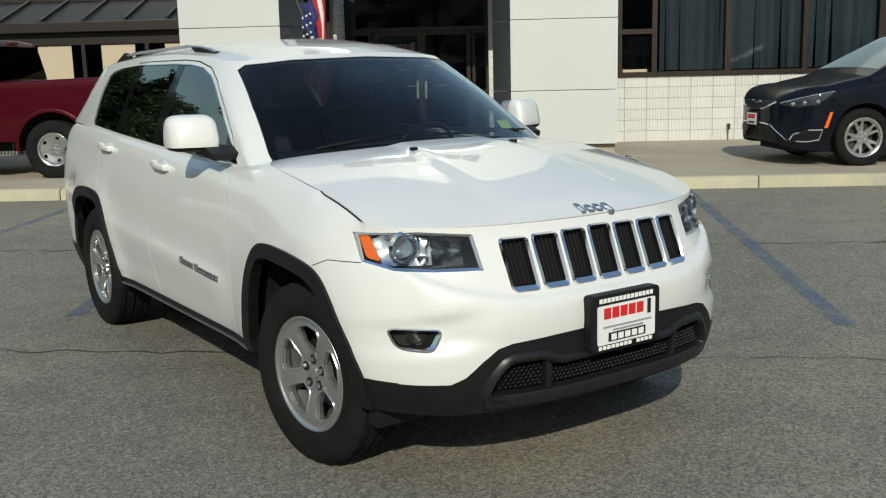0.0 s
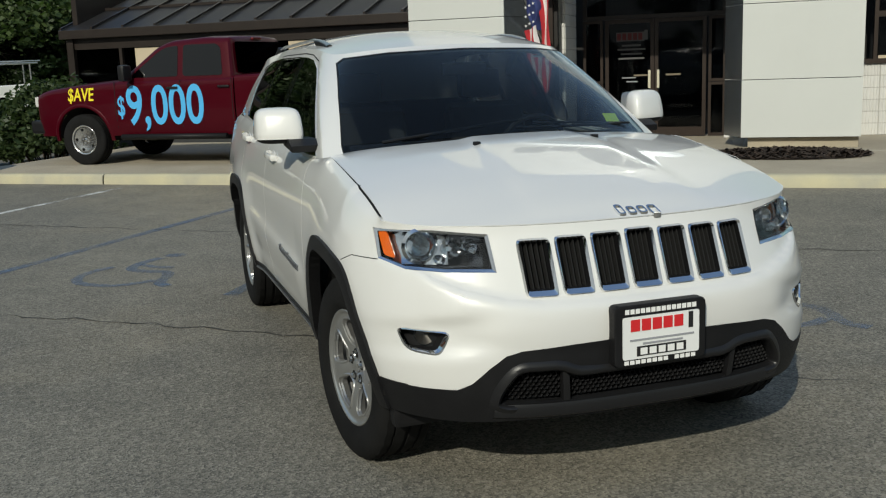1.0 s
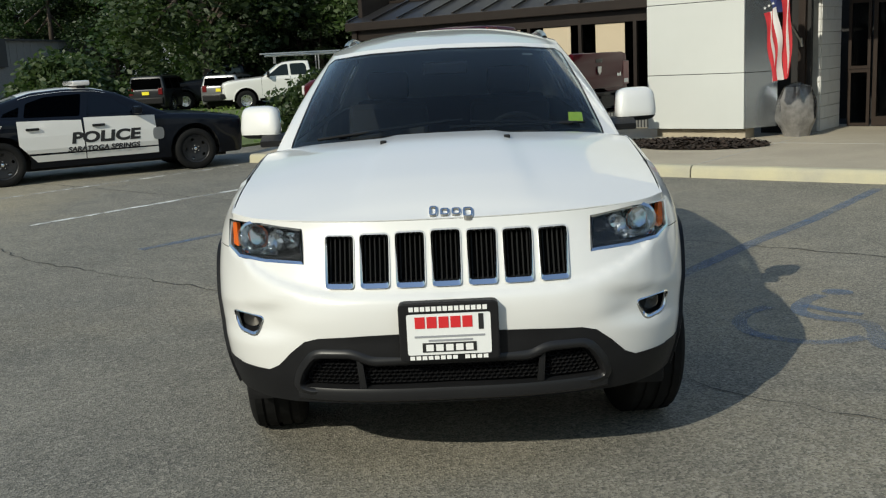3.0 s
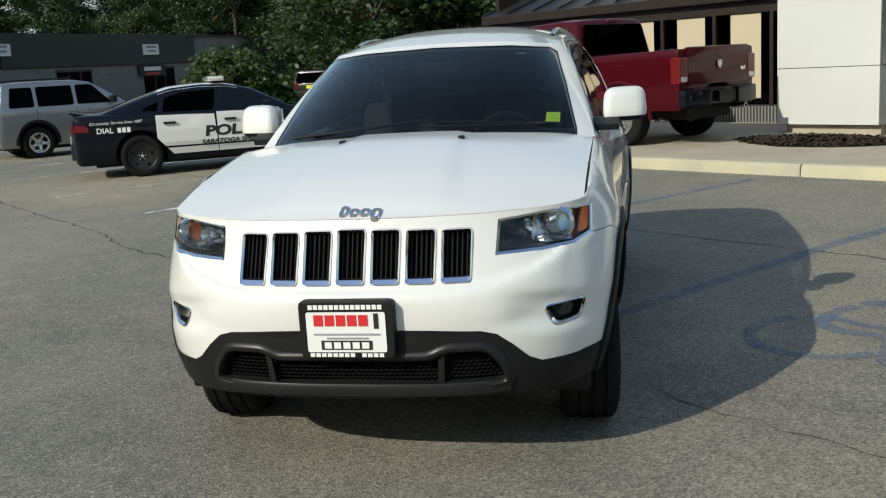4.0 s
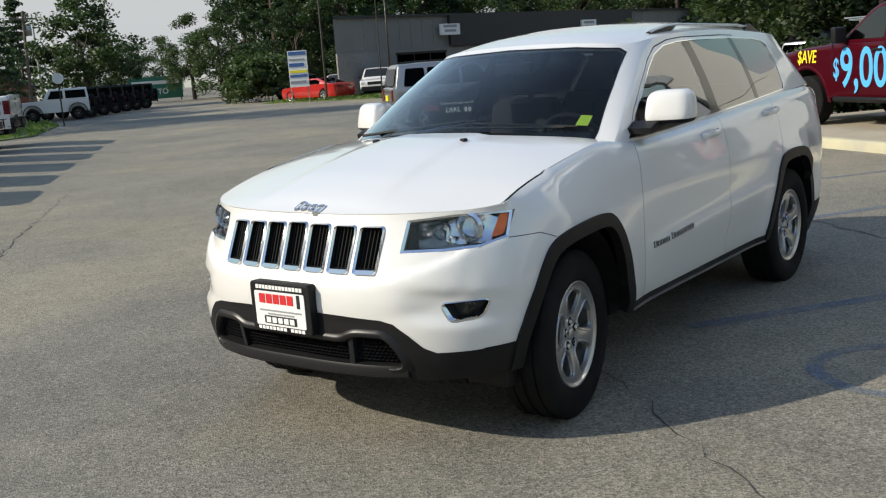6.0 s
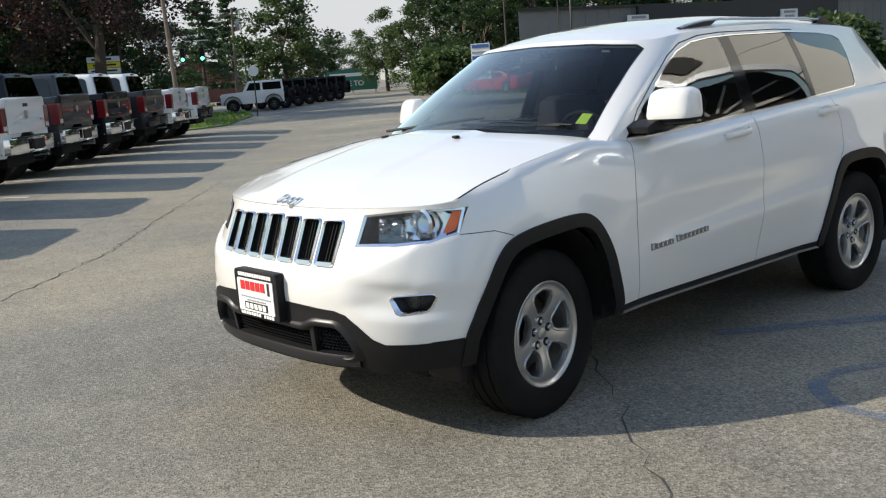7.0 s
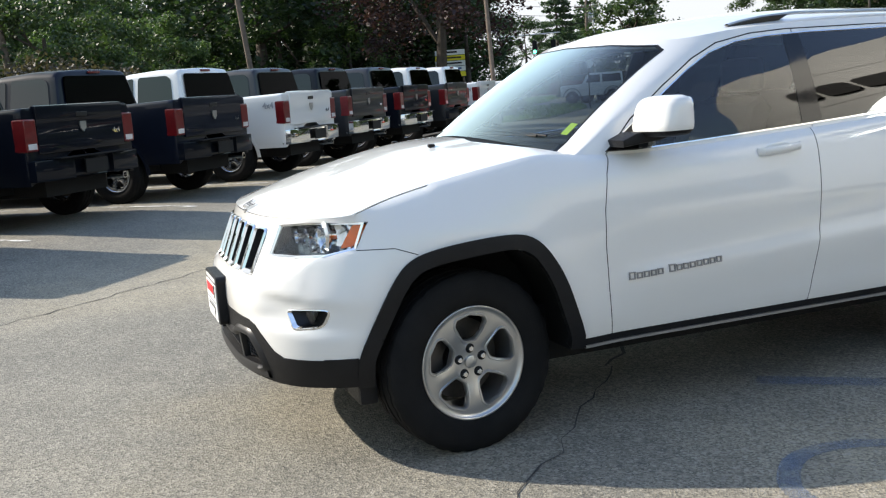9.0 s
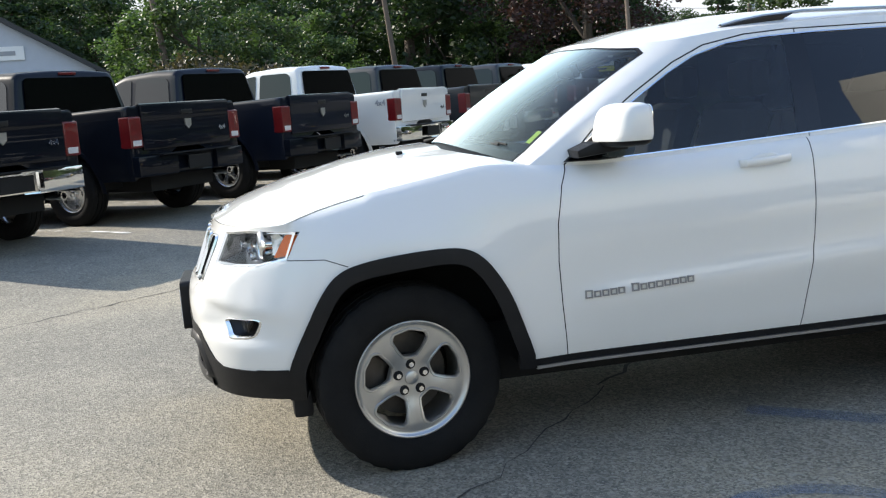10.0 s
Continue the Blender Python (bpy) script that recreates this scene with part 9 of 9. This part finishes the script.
def broad_tree(h, w, seed, mat, label, m, n=64, leaf=0.30, lean=0.0, base=0.25):
    rnd = random.Random(seed)
    t = thing("tree", label, "tree", m)
    bm = bmesh.new()
    top = Vector((lean, rnd.uniform(-0.3, 0.3), h * 0.62))
    mid = top * 0.5 + Vector((rnd.uniform(-0.2, 0.2), rnd.uniform(-0.2, 0.2), 0))
    r0 = 0.022 * h + 0.06
    tube(bm, (0, 0, -0.1), mid, r0, r0 * 0.7, 9)
    tube(bm, mid, top, r0 * 0.7, r0 * 0.35, 8)
    cents = []
    limbs = 9
    for k in range(limbs):
        q = 2 * math.pi * k / limbs + rnd.uniform(-0.4, 0.4)
        f = rnd.uniform(0.35, 1.0)
        s = mid.lerp(top, f) if f > 0.5 else mid * (0.6 + 0.8 * f)
        rr = w / 2 * rnd.uniform(0.5, 0.85)
        e = Vector((rr * math.cos(q) + lean, rr * math.sin(q), h * rnd.uniform(base + 0.15, 0.85)))
        tube(bm, s, e, r0 * 0.38, 0.03, 6)
        cents.append(e)
        for _ in range(2):
            g = e + Vector((rnd.uniform(-1, 1), rnd.uniform(-1, 1), rnd.uniform(-0.2, 0.8))) * (w * 0.16)
            tube(bm, s.lerp(e, 0.6), g, 0.05, 0.015, 5)
            cents.append(g)
    while len(cents) < n:
        u, q = rnd.uniform(-1, 1), rnd.uniform(0, 2 * math.pi)
        z = base * h + (1 - base) * h * (u + 1) / 2
        prof = math.sqrt(max(0.02, 1 - abs(u * 0.95 + 0.15) ** 2.2)) * rnd.uniform(0.55, 1.05)
        cents.append(Vector((prof * w / 2 * math.cos(q) + lean * z / h, prof * w / 2 * math.sin(q), z - 0.04 * h)))
    part("trunk", bm, BARK, t)
    ob = part("crown", leaf_mesh("crown", [tuple(c) for c in cents], 165, w * 0.135, leaf * 0.48, seed, mat), mat, t)
    return t


def pine_tree(h, w, seed, label, m, mat=None):
    rnd = random.Random(seed)
    t = thing("tree", label, "tree", m)
    bm = bmesh.new()
    tube(bm, (0, 0, -0.1), (0, 0, h * 0.97), 0.014 * h + 0.05, 0.02, 8)
    cents = []
    z = h * 0.14
    while z < h * 0.97:
        f = (z / h - 0.14) / 0.83
        for k in range(5):
            q = rnd.uniform(0, 2 * math.pi)
            L = w / 2 * (1 - f) ** 0.75 * rnd.uniform(0.65, 1.1) + 0.15
            e = Vector((L * math.cos(q), L * math.sin(q), z - 0.10 * L + rnd.uniform(-0.1, 0.25)))
            tube(bm, (0, 0, z), e, 0.035 * (1 - f) + 0.012, 0.008, 4, False)
            for g in (0.35, 0.55, 0.75, 0.92, 1.0):
                cents.append(tuple(Vector((0, 0, z)).lerp(e, g)))
        z += h * 0.05
    part("trunk", bm, BARK, t)
    part("crown", leaf_mesh("crown", cents, 24, w * 0.075, 0.20, seed, mat or LEAF_PINE, 0.25, 0.25), LEAF_PINE, t)
    return t


def bearing(b, d, yaw=0.0, z=0.0, eye=(3.0, 3.0)):
    """A place d metres off at b degrees left of +y, seen from the middle of the walk."""
    return pose(eye[0] - d * math.sin(radians(b)), eye[1] + d * math.cos(radians(b)), z, 0, 0, yaw)


KINDS = {
    "oak": broad_tree(14, 10, 11, LEAF_DARK, "tall dark green broadleaf tree in the woods", bearing(44, 52), 76, 0.34, base=0.12),
    "maple": broad_tree(12.5, 9, 12, LEAF_MID, "tall mid-green broadleaf tree in the woods", bearing(51, 47), 70, 0.32, base=0.10),
    "pine": pine_tree(17, 7.5, 13, "tall dark pine tree", bearing(48, 60)),
    "young": broad_tree(8.6, 7.6, 14, LEAF_MID, "round green broadleaf tree on the verge", pose(-72.8, 1.4, 0), 64, 0.30, base=0.18),
    "purple": broad_tree(12.5, 9.5, 15, LEAF_PURPLE, "large dark purple-leaved maple", pose(-41.7, -6, 0), 150, 0.22, base=0.33),
    "ash": broad_tree(15, 11, 16, LEAF_DARK, "dense dark woodland tree", bearing(112, 52), 80, 0.36, base=0.08),
}
rnd = random.Random(21)


def plant(kind, b, d, s=1.0, eye=(3.0, 3.0)):
    m = bearing(b, d, rnd.uniform(0, 360), 0, eye)
    o = copy_thing(KINDS[kind], m)
    k = s * rnd.uniform(0.92, 1.08)
    o.scale = (k, k, k)
    return o


# woods beyond the police car and the annex
for k in range(13):
    b = 33 + 1.4 * k
    plant(("oak", "maple", "ash", "pine")[k % 4], b + rnd.uniform(-0.5, 0.5), rnd.uniform(46, 56) + (8 if b > 56 else 0), 1.0)
    plant(("ash", "oak", "pine", "maple")[k % 4], b + 0.7, rnd.uniform(60, 72), 1.1)
for b, d, s in ((44.5, 47, 0.42), (46.8, 48, 0.5), (49, 48, 0.45)):
    plant("oak", b, d, s)
for k in range(6):
    plant(("ash", "oak", "maple", "pine")[k % 4], 51.5 + 1.6 * k, 96 + 5 * (k % 2), 1.0)
    plant("ash", 52.3 + 1.6 * k, 112, 1.0)
# behind the far shop
for k, (kind, s) in enumerate((("pine", 0.72), ("oak", 0.80), ("maple", 0.78), ("oak", 0.82), ("pine", 0.85), ("maple", 0.88), ("pine", 0.95), ("oak", 0.9), ("oak", 1.0), ("pine", 1.0), ("maple", 0.95), ("oak", 0.98))):
    plant(kind, 60 + 1.75 * k, 104 + rnd.uniform(-4, 6), s)
    plant("ash", 60.8 + 1.75 * k, 118, 0.80 if k < 4 else 0.95)
for b, d, s, kind in ((78.6, 84, 1.0, "pine"), (80.8, 88, 1.05, "pine"), (76.8, 80, 0.78, "oak"), (79.6, 80, 0.55, "oak"), (82.5, 92, 0.70, "oak"), (84.0, 96, 0.72, "maple"), (85.6, 100, 0.62, "maple"),
                      (82, 110, 0.8, "ash"), (87.2, 130, 0.55, "ash"), (89, 140, 0.6, "oak"), (90.5, 96, 0.62, "young"), (94.4, 118, 0.75, "pine"), (96, 105, 0.80, "pine"), (95.2, 125, 0.6, "ash"), (97.6, 90, 0.55, "oak"),
                      (104, 62, 0.85, "ash"), (106.5, 58, 1.0, "oak")):
    plant(kind, b, d, s)
# woods behind the row of pickups
for k in range(24):
    b = 100 + 1.9 * k
    plant(("ash", "oak", "ash", "pine", "maple")[k % 5], b + rnd.uniform(-0.6, 0.6), rnd.uniform(50, 60), 0.58)
    plant(("oak", "ash")[k % 2], b + 0.9, rnd.uniform(64, 76), 0.70)
for b, d, s in ((123.5, 37, 0.54), (120.5, 38, 0.50), (126.0, 40, 0.54), (117.0, 42, 0.42)):
    plant("maple", b, d, s)
# closing woods behind the camera
for k in range(10):
    plant(("oak", "ash")[k % 2], 150 + 20 * k, 62, 1.0)


def hedge(name, label, m, w, d, h, seed, mat, n=60, leaf=0.07, category="bush"):
    """A bush of stems and small leaves with an uneven outline."""
    rnd = random.Random(seed)
    t = thing(name, label, category, m)
    bm = bmesh.new()
    cents = []
    for _ in range(n):
        x, y = rnd.uniform(-0.5, 0.5) * w, rnd.uniform(-0.5, 0.5) * d
        e = max(0.0, 1 - (2 * x / w) ** 4 * 0.5 - (2 * y / d) ** 4 * 0.5)
        z = h * e * rnd.uniform(0.2, 0.98)
        cents.append((x, y, z))
        if rnd.random() < 0.35:
            tube(bm, (x * 0.5, y * 0.5, 0), (x, y, z), 0.015, 0.005, 4, False)
    part("stem", bm, BARK, t)
    part("foliage", leaf_mesh("foliage", cents, 130, min(w, d) * 0.20, leaf, seed, mat, 0.6), mat, t)
    return t


hedge("bush", "dense dark green bush beside the pavement", LOT @ pose(-11.75, 3.2, 0), 1.55, 2.2, 1.5, 31, LEAF_MID, 110, 0.06)
hedge("bush", "round clipped light green bush on the verge", pose(-64.7, 12.8, 0), 3.6, 4.2, 3.2, 34, LEAF_MID, 90, 0.16)
hedge("bush", "leafy green bush near the far shop", pose(-31.5, 23.6, 0), 3.4, 3.0, 2.6, 35, LEAF_MID, 110, 0.13)
hedge("bush", "reddish brown bush behind the pickups", pose(-23.2, -13.3, 0.15), 6.0, 4.0, 2.9, 36, leaf_material("leaf_brown", (0.040, 0.032, 0.020), (0.085, 0.066, 0.036)), 170, 0.075)
hedge("bush", "dark low hedge at the wood's edge", bearing(112, 40), 14, 5, 2.2, 37, LEAF_DARK, 120, 0.18)
hedge("bush", "dark low hedge at the wood's edge", bearing(120, 40), 12, 5, 2.2, 38, LEAF_DARK, 120, 0.18)
hedge("bush", "dark low hedge at the wood's edge", bearing(46, 56), 18, 5, 2.4, 39, LEAF_DARK, 120, 0.18)


# ---- grass ----
def grass(name, label, outline, seed, n, h=0.07):
    rnd = random.Random(seed)
    bm = bmesh.new()
    prism(bm, outline, -0.05, 0.05, plane="xy")
    solo(name, bm, GRASS_SOIL, label, "grass", kind="structure", smooth=False)
    xs, ys = [p[0] for p in outline], [p[1] for p in outline]
    cents = []
    while len(cents) < n:
        p = (rnd.uniform(min(xs), max(xs)), rnd.uniform(min(ys), max(ys)))
        if inside(p, outline):
            cents.append((p[0], p[1], 0.05))
    me = leaf_mesh("grass_blade", cents, 10, 0.25, h, seed, GRASS, 2.5)
    ob = new("grass_blade", me)
    tagged(ob, "short green grass blades on the verge", "grass", kind="stuff")


grass("grass_verge", "green grass verge by the lane", [(-34.5, -1.7), (-37, -0.1), (-48, 0.3), (-55.0, -0.6), (-55.5, -4.5), (-90, -6), (-90, -22), (-32, -14)], 41, 2600, 0.10)
grass("grass_verge", "green grass verge by the far parking", [(-57.8, 11.8), (-50, 17.2), (-52.3, 20.2), (-61, 14.8)], 42, 500)
grass("grass_verge", "green grass verge below the far trees", [(-62, 14), (-120, 24), (-120, 36), (-66, 26), (-54, 18)], 43, 900, 0.12)
grass("grass_verge", "green grass beyond the hedge", [(-13.2, 15.2), (-40, 22), (-60, 62), (-10, 60)], 44, 1200, 0.10)
grass("grass_verge", "green grass behind the pickups", [(-4, -15), (-30, -12), (-60, -20), (-60, -60), (30, -60), (20, -22)], 45, 900, 0.12)

# ---- far shop ----
sh = thing("shop", "long low grey shop with dark fascia and plain signs", "building", pose(-78.6, 60.6, 0, 0, 0, -64))
# its front lies along +x, facing +y turned to the lane
o = bmesh.new()
prism(o, [(0, 0), (49, 0), (40.0, -8), (0, -8)], 0, 4.9, plane="xy")
part("wall", o, BUILDING_GREY, sh, smooth=False)
part("lower_wall", boxm(-0.05, 49, -0.02, 0.12, 0, 2.75), BUILDING_BLOCK, sh, smooth=False)
o = bmesh.new()
prism(o, [(-0.2, 0.2), (49.1, 0.2), (40.1, -8.1), (-0.2, -8.1)], 4.9, 5.05, plane="xy")
part("parapet", o, BUILDING_DARK, sh, smooth=False)
part("dark_fascia", boxm(17.5, 39.0, 0.0, 0.28, 2.85, 5.02), BUILDING_DARK, sh, "dark fascia band", smooth=False)
for k in range(46):
    part("wall_rib", boxm(0.2 + 1.03 * k, 0.26 + 1.03 * k, 0.0, 0.03, 2.9, 4.88), BUILDING_BLOCK, sh, smooth=False)
for u0, u1 in ((39.5, 44.0), (30.5, 34.0), (20.5, 24.5), (12, 15)):
    w = part("shop_window", boxm(u0, u1, 0.10, 0.16, 0.15, 2.45), PRIVACY_GLASS, sh, smooth=False)
    part("window_frame", boxm(u0 - 0.1, u1 + 0.1, 0.12, 0.2, 2.45, 2.6), DARK_FRAME, w, smooth=False)
    for q in (0.33, 0.66):
        part("mullion", boxm(u0 + (u1 - u0) * q, u0 + (u1 - u0) * q + 0.08, 0.15, 0.2, 0.15, 2.45), DARK_FRAME, w, smooth=False)
for u, z0, z1, w, m1 in ((38.2, 3.6, 4.35, 1.9, SIGN_WHITE), (22.6, 3.5, 4.3, 1.9, SIGN_WHITE)):
    s_ = part("shop_sign", boxm(u, u + w, 0.28, 0.40, z0, z1), m1, sh, "white shop sign with dark print", smooth=False)
    part("printed_bar", boxm(u + 0.3, u + w - 0.3, 0.40, 0.42, z0 + 0.5, z0 + 0.68), INK_GREY, s_, smooth=False)
    part("printed_bar", boxm(u + 0.4, u + w - 0.4, 0.40, 0.42, z0 + 0.2, z0 + 0.36), INK_GREY, s_, smooth=False)
s_ = part("shop_sign", boxm(21.9, 25.2, 0.20, 0.32, 1.9, 2.75), INK_BLACK, sh, "black shop sign with red and white print", smooth=False)
part("printed_bar", boxm(22.5, 24.6, 0.32, 0.34, 2.3, 2.6), INK_WHITE, s_, smooth=False)
part("printed_bar", boxm(22.7, 24.4, 0.32, 0.34, 2.0, 2.15), INK_RED, s_, smooth=False)

# white gabled house behind the pickups
hs = thing("house", "white gabled house with a small sign", "house", pose(-25.1, -27.7, 0, 0, 0, 134))
hb = bmesh.new()
prism(hb, [(-5.4, 0), (5.4, 0), (5.4, 3.4), (0, 6.7), (-5.4, 3.4)], -5, 5)
part("wall", hb, SIDING, hs, smooth=False)
for s in (1, -1):
    r_ = bmesh.new()
    prism(r_, [(s * 5.9, 3.10), (s * 5.9, 3.27), (0, 6.90), (0, 6.71)], -5.3, 5.3)
    part("roof", r_, BUILDING_DARK, hs, smooth=False)
for sg in (5.02, -5.06):
    part("sign", boxm(1.2, 3.0, sg, sg + 0.04, 3.9, 4.4, 0.01), SIGN_WHITE, hs, "white sign with grey print")
    part("printed_bar", boxm(1.5, 2.7, sg + (0.045 if sg > 0 else -0.015), sg + (0.055 if sg > 0 else -0.005), 4.07, 4.23), INK_GREY, hs, smooth=False)

# ---- poles, wires, signs ----
def utility_pole(m, h, r=0.15, arm=True, lean=0.0, mat=POLE_WOOD, label="tall grey wooden utility pole with cross arm"):
    t = thing("utility_pole", label, "utility pole", m)
    bm = bmesh.new()
    tube(bm, (0, 0, -0.2), (lean, 0, h), r, r * 0.65, 10)
    part("pole", bm, mat, t)
    if arm:
        a = bmesh.new()
        box(a, lean - 1.1, lean + 1.1, -0.06, 0.06, h - 0.7, h - 0.55)
        for k in (-1, -0.4, 0.4, 1):
            tube(a, (lean + k, 0, h - 0.55), (lean + k, 0, h - 0.35), 0.04, n=6)
        part("cross_arm", a, POLE_WOOD, t)
        b = bmesh.new()
        tube(b, (lean + 0.35, 0.1, h - 2.0), (lean + 0.35, 0.1, h - 1.1), 0.22, n=10)
        part("transformer", b, GALV, t)
    return t


utility_pole(pose(-86.5, -3.6, 0, 0, 0, 100), 8.5, 0.16, True, 0.3)
utility_pole(pose(-82.6, -2.4, 0), 8.0, 0.10, False, -0.2, GALV, "slim grey metal pole")
utility_pole(pose(-36.2, -12.8, 0, 0, 0, 110), 9.5, 0.14, False, -0.9)
utility_pole(pose(-27.1, -18.1, 0, 0, 0, 125), 9.5, 0.15, False, -0.9)
utility_pole(pose(-28.5, -0.7, 0, 0, 0, 100), 7.5, 0.085, False, -0.25, POLE_WOOD, "dark wooden pole with a small hanging pennant")
utility_pole(pose(-54.0, 15.1, 0), 9.0, 0.07, False, 0.05, STEEL_DARK, "dark slim lamp post by the far verge")
utility_pole(pose(-53.2, 18.9, 0), 7.5, 0.06, False, 0.0, STEEL_DARK, "dark slim lamp post by the far verge")
utility_pole(pose(-44.0, 15.9, 0), 7.0, 0.035, False, 0.0, STEEL_DARK, "slim dark lamp post near the far shop")
pn = bmesh.new()
prism(pn, [(0, 0), (0.35, -0.35), (0.10, -0.8), (0.0, -1.0)], -0.01, 0.01)
solo("pennant", pn, leaf_material("pennant_cloth", (0.7, 0.28, 0.10), (0.75, 0.34, 0.16)), "small orange and white pennant hanging from a pole", "flag", pose(-28.5, -0.7, 0, 0, 0, 100) @ pose(-0.6, 0.05, 6.4))


def wire(a, b, sag, seed):
    bm = bmesh.new()
    pts = [Vector(a).lerp(Vector(b), i / 16) - Vector((0, 0, sag * 4 * (i / 16) * (1 - i / 16))) for i in range(17)]
    for p, q in zip(pts, pts[1:]):
        tube(bm, p, q, 0.02, n=4, caps=False)
    solo("overhead_wire", bm, DARK, "thin dark overhead wire between poles", "cable", group="overhead wires")


def ptop(b, d, z):
    return (3 - d * math.sin(radians(b)), 3 + d * math.cos(radians(b)), z)


for dz in (0, 0.7, 1.5):
    wire((-26.6, -18.8, 9.0 - dz), (-35.9, -13.6, 9.0 - dz), 0.5, 1)
    wire((-35.9, -13.6, 9.0 - dz), (-86.5, -3.6, 8.0 - dz), 1.2, 2)
    wire((-26.6, -18.8, 9.0 - dz), (-8, -36, 9.0 - dz), 0.8, 3)
# traffic signals on a mast arm
t = thing("traffic_signal", "traffic signal mast with two hanging heads showing green", "traffic signal", pose(-80.4, -10.2, 0))
o = bmesh.new()
tube(o, (0, 0, 0), (0, 0, 5.7), 0.12, 0.10, 8)
part("mast", o, GALV, t)
o = bmesh.new()
tube(o, (0, 0, 5.5), (0, 5.2, 5.55), 0.07, 0.05, 8)
part("arm", o, GALV, t)
for y in (3.0, 4.6):
    hd = part("signal_head", boxm(-0.15, 0.15, y - 0.2, y + 0.2, 3.9, 5.0, 0.03), PLASTIC, t)
    g = bmesh.new()
    lathe(g, [(0.001, -0.17), (0.14, -0.165), (0.15, -0.15)], 16)
    part("green_lamp", g, SIGNAL_GREEN, hd, at=pose(0, y, 4.1, 0, 0, 90))
    tu = bmesh.new()
    tube(tu, (0, y, 4.98), (0, y, 5.5), 0.03, n=6)
    part("hanger", tu, DARK, hd)
# road sign seen from the back
t = thing("road_sign", "octagonal road sign seen from its pale back", "sign", pose(-46.8, 0.6, 0, 0, 0, 94))
o = bmesh.new()
tube(o, (0, 0, 0), (0, 0, 2.2), 0.035, n=8)
part("post", o, STEEL_DARK, t)
o = bmesh.new()
prism(o, [(0.28 * math.cos(math.pi / 8 + math.pi / 4 * i), 2.3 + 0.28 * math.sin(math.pi / 8 + math.pi / 4 * i)) for i in range(8)], -0.045, -0.04)
part("plate", o, SIGN_WHITE, t, smooth=False)
# roadside board with blue and white bars
t = thing("roadside_board", "tall white board with blue and yellow printed bars", "sign", pose(-52.6, 13.3, 0, 0, 0, 78))
o = bmesh.new()
for x in (-0.48, 0.48):
    tube(o, (x, 0, 0), (x, 0, 2.2), 0.03, n=6)
part("post", o, GALV, t)
part("board", boxm(-0.55, 0.55, -0.10, -0.05, 0.95, 3.0), SIGN_WHITE, t, smooth=False)
for z0, z1, mt, x1 in ((2.75, 2.95, SIGN_BLUE, 0.5), (2.45, 2.55, INK_GREY, 0.4), (2.1, 2.3, SIGN_BLUE, 0.35), (1.75, 1.9, INK_YELLOW, 0.5), (1.5, 1.65, SIGN_BLUE, 0.5), (1.15, 1.3, INK_GREY, 0.4)):
    part("printed_bar", boxm(-0.5, x1, -0.12, -0.10, z0, z1), mt, t, smooth=False)
# green roadside banner
t = thing("green_banner", "wide green roadside banner with white letters", "sign", pose(-99.9, 7.2, 0, 0, 0, 88))
part("panel", boxm(-2.6, 2.6, -0.1, 0, 0.3, 2.5), SIGN_GREEN, t, smooth=False)
o = bmesh.new()
for x in (-2.4, 0, 2.4):
    tube(o, (x, 0.04, 0), (x, 0.04, 2.4), 0.05, n=6)
part("post", o, GALV, t)
part("lettering", text_mesh("HERE TO", 0.75, INK_WHITE, 0.02, 0.01), INK_WHITE, t, "white lettering", at=Matrix(((1, 0, 0, -0.3), (0, 0, -1, -0.12), (0, 1, 0, 1.0), (0, 0, 0, 1))))
part("printed_bar", boxm(-2.3, 2.3, -0.13, -0.10, 1.75, 2.1), INK_WHITE, t, smooth=False)
# stacked shop boards under the purple maple
t = thing("shop_board", "stacked white and yellow shop boards on two posts under the trees", "sign", pose(-49.7, -7.3, 0, 0, 0, 102))
for z0, z1, mt, ink, x0, x1 in ((3.36, 3.64, SIGN_WHITE, INK_BLACK, -0.60, 0.40), (3.06, 3.33, INK_YELLOW, INK_BLACK, -0.55, 0.62), (2.76, 3.03, SIGN_WHITE, INK_BLACK, -0.66, 0.64), (2.46, 2.73, SIGN_WHITE, SIGN_BLUE, -0.70, 0.60), (2.16, 2.43, INK_YELLOW, INK_BLACK, -0.2, 0.42)):
    panel = part("panel", boxm(-0.83, 0.83, -0.08, 0, z0, z1), mt, t, smooth=False)
    part("printed_bar", boxm(x0, x1, -0.10, -0.08, z0 + 0.10, z1 - 0.08), ink, panel, smooth=False)
for x in (-0.7, 0.7):
    o = bmesh.new()
    tube(o, (x, 0.05, 0), (x, 0.05, 3.6), 0.05, n=8)
    part("post", o, POLE_WOOD, t)
# small far buildings beyond the crossing
t = thing("far_house", "small dark red house beyond the road", "house", bearing(96.4, 120, 90))
o = bmesh.new()
prism(o, [(-5, 0), (5, 0), (5, 2.6), (0, 4.8), (-5, 2.6)], -4, 4)
part("wall", o, material("dark_red_siding", (0.16, 0.06, 0.045), 0.8, var=0.2), t, smooth=False)
o = bmesh.new()
prism(o, [(-5.4, 2.5), (0, 5.1), (5.4, 2.5), (5.4, 2.3), (0, 4.85), (-5.4, 2.3)], -4.3, 4.3)
part("roof", o, BUILDING_DARK, t, smooth=False)
